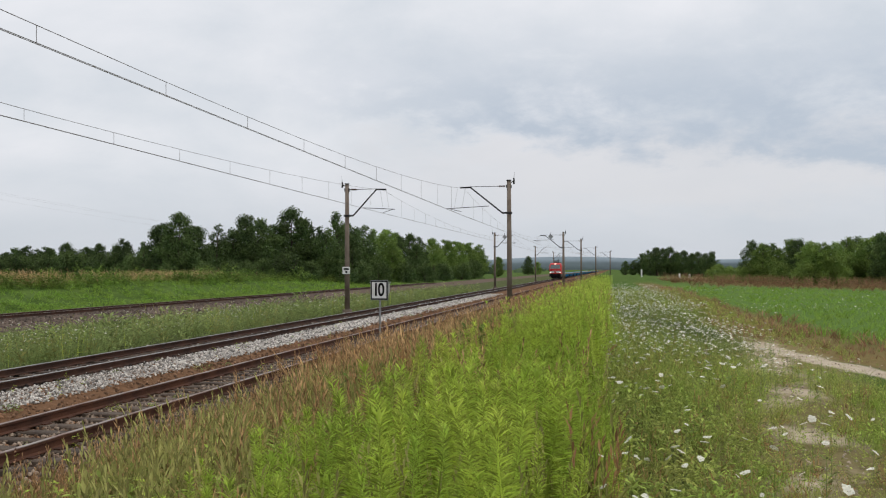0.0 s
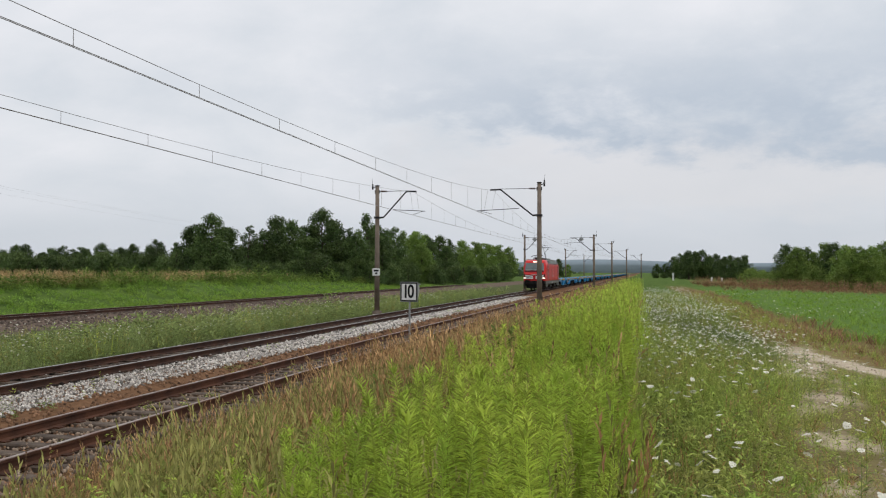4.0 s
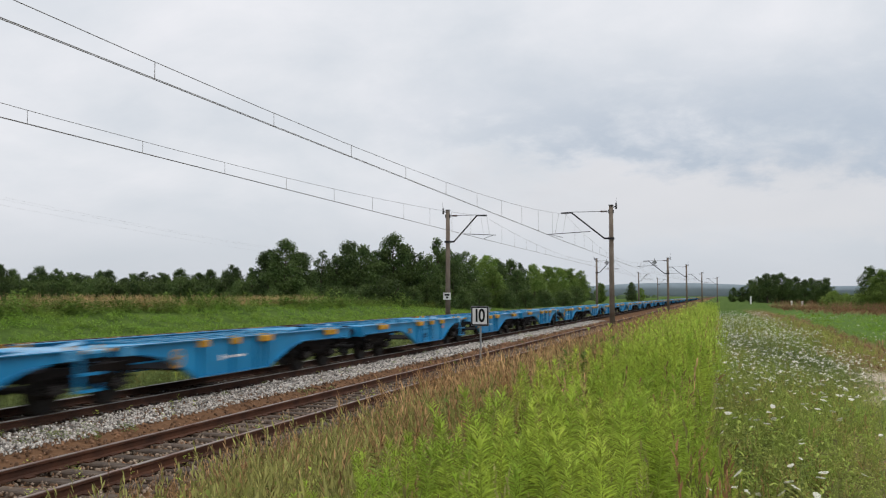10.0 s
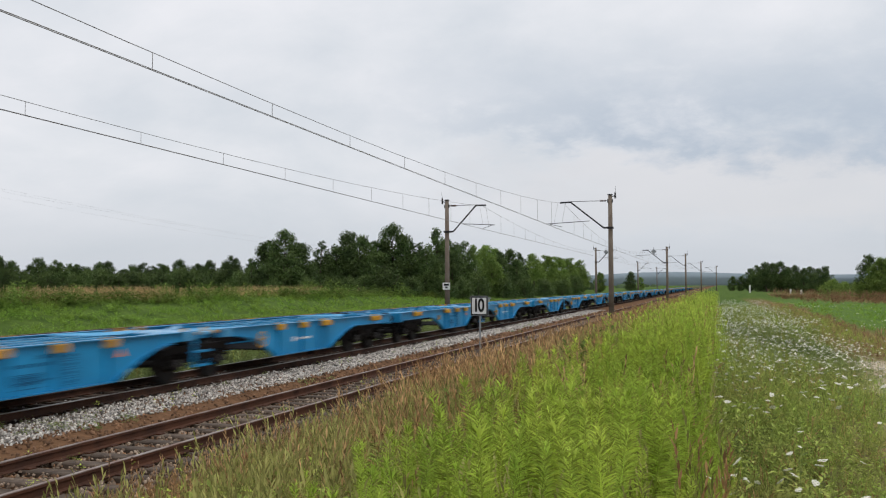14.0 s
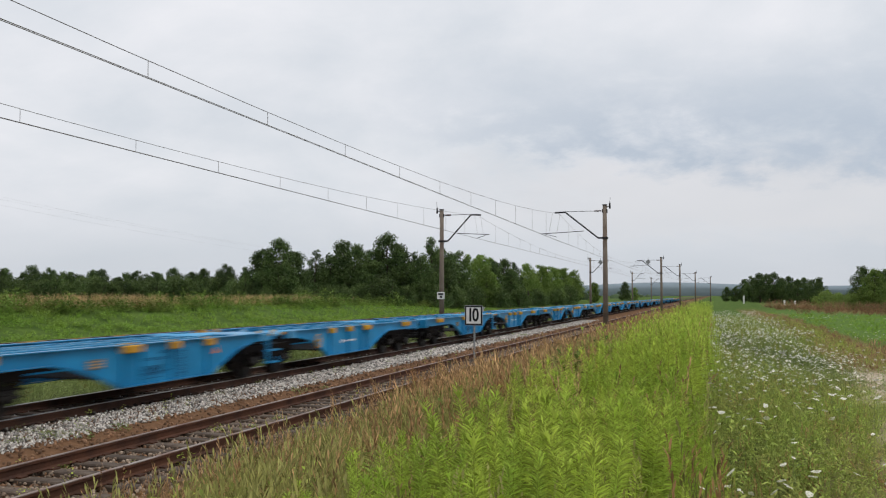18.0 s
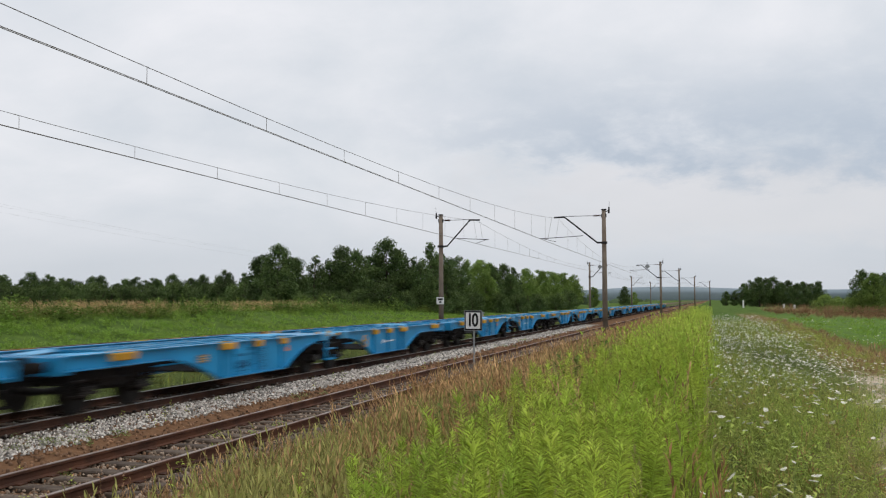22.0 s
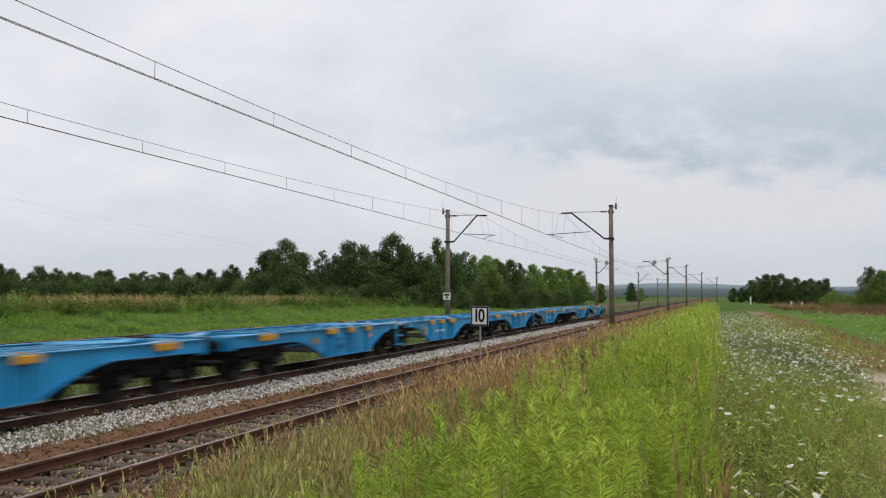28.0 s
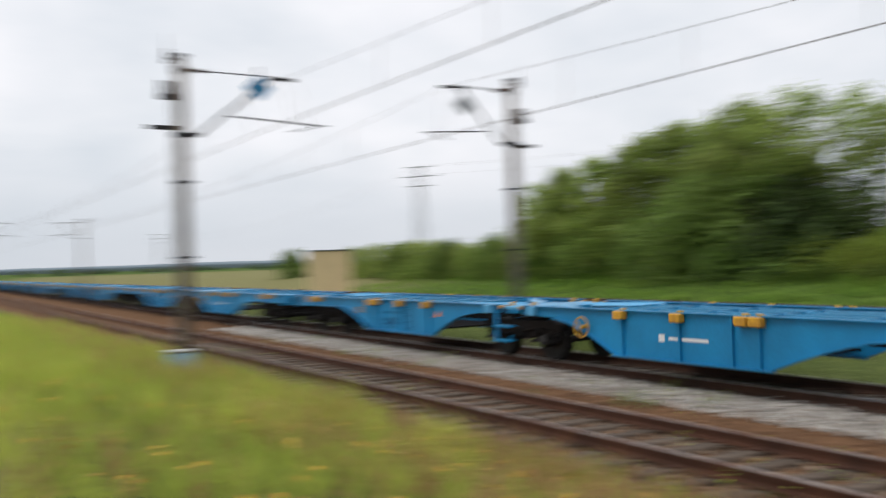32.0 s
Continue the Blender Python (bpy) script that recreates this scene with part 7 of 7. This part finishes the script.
strew("verge_grass", "dry brown grass along the lane", TUFT_LOW, p, vr.uniform(0.10, 0.2, len(p)) * np.clip(lane_low(p[:, 0], p[:, 1]), 0.5, 1) * np.clip(1 / f, 1, 2.0), "rust", 21, 0.3)
# weeds between the running track and the third track
p, f = places(-27.4, -16.2, -45, 110, 6.5, 24, 1.0, 11, lambda x, y: 1 - 0.85 * smooth(-25.0, -27.0, x + wave(x, y, 0.4, 9.0)))
strew("strip_weeds", "pale green weeds between the tracks", WEED, p, vr.uniform(0.55, 1.05, len(p)) * np.clip(1 / f, 1, 2) ** 0.3 * (0.85 + 0.5 * wave(p[:, 0], p[:, 1], 0.45, 2.0)) * (1 - 0.62 * smooth(-19, -26, p[:, 0])), "weed", 11, 0.1)
p, f = places(-27.5, -16.2, -50, 110, 3.6, 24, 1.0, 12, lambda x, y: 1 - 0.85 * smooth(-25.0, -27.0, x + wave(x, y, 0.4, 9.0)))
strew("strip_straw", "straw stems between the tracks", PLUME, p[::4], vr.uniform(0.6, 1.1, len(p[::4])), "straw_green", 41, 0.2)
strew("strip_grass", "rough grass between the tracks", TUFT, p, vr.uniform(0.45, 0.85, len(p)) * np.clip(1 / f, 1, 2) ** 0.3 * (1 - 0.6 * smooth(-19, -26, p[:, 0])), "weed", 12, 0.2)
p, f = places(-26.5, -16.6, -40, 90, 3.0, 24, 1.0, 42, lambda x, y: smooth(0.15, 0.6, wave(x, y, 0.5, 3.0)))
strew("strip_clumps", "taller yellow-green clumps of weeds between the tracks", GOLD_FAR, p, vr.uniform(0.6, 1.15, len(p)) * (1 - 0.5 * smooth(-20, -26, p[:, 0])), "rear", 42, 0.12, "weeds")
umbels("strip_flowers", "small white flowers between the tracks", -27, -16.6, -40, 80, 7.0, 28, (0.45, 0.95), (0.022, 0.046), 60, lambda x, y: 1 - 0.8 * smooth(-22, -26, x))
# field beyond the third track, rising to a straw-topped ridge
p, f = places(-50, -43.0, -80, 160, 4.0, 45, 1.0, 13)
strew("slope_weeds", "lush green field weeds", WEED, p, vr.uniform(0.4, 1.0, len(p)) * (0.8 + 0.7 * wave(p[:, 0], p[:, 1], 0.3, 1.0)) * np.clip(1 / f, 1, 2) ** 0.7, "field_cool", 13, 0.1)
p, f = places(-47, -35.6, -80, 150, 2.4, 45, 1.0, 14)
strew("slope_grass", "lush green field grass", TUFT_LOW, p, vr.uniform(0.2, 0.36, len(p)) * np.clip(1 / f, 1, 2) ** 0.7, "lush", 14, 0.2)
p, f = places(-45.5, -35.8, -60, 150, 1.5, 50, 1.0, 23, lambda x, y: np.clip(0.35 + 1.0 * wave(x, y, 0.32, 5.0) + 0.35 * smooth(-39, -36, x), 0, 1))
strew("slope_clumps", "low leafy clumps in the lush field", MOUND, p, vr.uniform(0.5, 1.15, len(p)), "lush", 23, 0.1, "weeds")
p, f = places(-48.4, -44.2, -60, 170, 2.2, 60, 0.8, 24, lambda x, y: np.clip(0.45 + 1.1 * wave(x, y, 0.28, 2.0) + 0.3 * wave(x, y, 0.11, 1.0), 0, 1))
strew("bramble_bank", "dark bramble clumps along the foot of the bank", MOUND, p, vr.uniform(0.8, 2.1, len(p)), "weed_dark", 24, 0.1, "brambles")
p, f = places(-57, -46.5, -50, 130, 1.5, 60, 1.0, 15, lambda x, y: np.clip(0.55 + 0.8 * wave(x, y, 0.16, 4.0), 0.05, 1) * (1 - 0.9 * smooth(48, 58, y) * (1 - smooth(88, 100, y))))
strew("ridge_stalks", "tall weeds on the ridge", GOLD_FAR, p[::2] + np.array([1.5, 0.8, 0]), vr.uniform(0.45, 0.8, len(p[::2])), "field_cool", 43, 0.1, "weeds")
p, f = places(-52.0, -45.6, 40, 112, 5.0, 80, 1.0, 26, lambda x, y: smooth(40, 60, y) * (1 - smooth(88, 112, y)) * np.clip(0.55 + 0.9 * wave(x, y, 0.2, 4.0), 0.05, 1))
strew("ridge_straw", "straw-coloured tall grass on the ridge", PLUME, p, vr.uniform(0.8, 1.3, len(p)), "straw", 15, 0.2)
p, f = places(-62, -45, -80, 170, 1.3, 60, 1.0, 16, lambda x, y: 1 - 0.9 * smooth(48, 58, y) * (1 - smooth(88, 100, y)))
strew("ridge_weeds", "green weeds on the ridge", MOUND, p, vr.uniform(0.4, 0.95, len(p)), "field_cool", 16, 0.1, "weeds")
# green shoots in the ballast
p, f = places(-12.3, -7.0, -30, 80, 5.0, 12, 1.0, 17, lambda x, y: np.clip(0.1 + 0.9 * wave(x, y, 0.8, 7.0), 0, 1))
strew("track_weeds", "small green weeds in the ballast", WEED, p, vr.uniform(0.12, 0.30, len(p)), "goldenrod", 17)
p, f = places(-12.6, -10.3, -30, 80, 2.4, 16, 1.0, 27, lambda x, y: np.clip(0.15 + 1.0 * wave(x, y, 0.9, 4.0), 0, 1))
strew("ballast_clumps", "low grey-green clumps rooted in the ballast", MOUND, p, vr.uniform(0.16, 0.42, len(p)), "weed", 27, 0.1, "weeds")
p, f = places(-9.6, -7.6, -30, 60, 3.0, 14, 1.0, 28, lambda x, y: np.clip(0.2 + 1.0 * wave(x, y, 0.7, 6.0), 0, 1))
strew("sleeper_clumps", "small green plants between the sleepers", MOUND, p, vr.uniform(0.14, 0.34, len(p)), "meadow", 28, 0.1, "weeds")
p, f = places(-6.9, -3.0, -45, -1.5, 22, 11, 0.9, 29, lambda x, y: (1 - 0.7 * smooth(-4.6, -3.2, x)) * np.clip(0.6 + 0.8 * wave(x, y, 0.5, 2.0), 0.15, 1))
strew("rear_dry", "dry tan grass on the slope behind", PLUME, p, vr.uniform(0.3, 0.62, len(p)), "dry", 29, 0.18)
# yellow flowers on the bank behind the camera
q, g = places(-6.2, 0.5, -20, -2, 3.0, 10, 1.0, 18)
scatter("yellow_flowers", HEAD, q + np.array([0, 0, 0.42]), 0.03, "yellow", "yellow meadow flowers on the bank", seed=18, category="wild flowers")
p, f = places(-7.0, 2.0, -50, 3.0, 24, 9, 0.9, 19, lambda x, y: smooth(1.2, 2.2, np.hypot(x, y)))
strew("rear_grass", "yellow-green grass on the bank", TUFT, p, vr.uniform(0.25, 0.5, len(p)) * np.clip(1 / f, 1, 1.5), "rear", 19, 0.2)
p, f = places(-7.0, 1.0, -50, 1.5, 5, 9, 0.9, 20, lambda x, y: smooth(1.2, 2.2, np.hypot(x, y)))
strew("rear_straw", "straw-yellow grass stems on the bank", PLUME, p, vr.uniform(0.3, 0.5, len(p)), "dry", 20, 0.2)
p, f = places(-0.2, 4.6, 3.4, 40, 9, 8, 1.0, 22, lambda x, y: 1 - bare(x, y))
strew("meadow_straw", "dry stems and seed heads in the meadow", PLUME, p, vr.uniform(0.2, 0.42, len(p)) * lane_low(p[:, 0], p[:, 1]), "dry", 22, 0.25)

p, f = places(-7.7, -5.6, -40, 5.0, 30, 9, 0.9, 51)
strew("verge_straw", "straw and low grass beside the near rail", TUFT, p, vr.uniform(0.15, 0.32, len(p)), "dry", 51, 0.3)
p, f = places(-7.4, -5.4, -40, 5.0, 26, 9, 0.9, 52)
strew("verge_green", "low green grass beside the near rail", TUFT, p, vr.uniform(0.12, 0.30, len(p)), "rear", 52, 0.3)

# loose stones and crumbs of soil in the worn tracks
p, f = places(0.2, 8.5, 3.6, 24, 120, 6, 1.2, 53, lambda x, y: 0.9 * bare(x, y))
scatter("lane_stones", STONES, p + np.array([0, 0, 0.02]), vr.uniform(0.006, 0.022, len(p)), "lane_stone", "pale pebbles and crumbs of dry soil in the lane", seed=53, category="pebbles")
p, f = places(0.4, 4.0, 3.6, 20, 16, 6, 1.0, 54, lambda x, y: bare(x, y))
strew("lane_weeds", "small weeds growing in the worn track", WEED, p, vr.uniform(0.08, 0.22, len(p)), "meadow", 54, 0.2)

# turf round the stand of the camera and beside the lane behind it
p, f = places(1.8, 14, -25, 5.0, 26, 7, 1.0, 55, lambda x, y: (1 - bare(x, y)) * smooth(1.0, 1.6, np.hypot(x, y)))
strew("lane_turf", "short turf beside the lane", TUFT_LOW, p, vr.uniform(0.08, 0.2, len(p)), "lush", 55, 0.3)
p, f = places(-1.6, 0.6, -5.0, 3.6, 30, 7, 1.0, 56, lambda x, y: smooth(0.5, 0.9, np.hypot(x, y)))
strew("trodden_turf", "low trodden grass on the bank", TUFT_LOW, p, vr.uniform(0.05, 0.12, len(p)), "meadow", 56, 0.3)


def motions():
    """The train: steady run towards and past the camera."""
    def rows(first):
        out = []
        for i in range(65):
            t = i * 0.5
            out.append((t, pose(RUN_X, first - SPEED * (t - 9.0), 0)))
        return out

    walk(loco, rows(FIRST_AT_9 - 13.56 - 9.22))
    for k, w in enumerate(WAGONS):
        walk(w, rows(FIRST_AT_9 + k * PITCH))


motions()
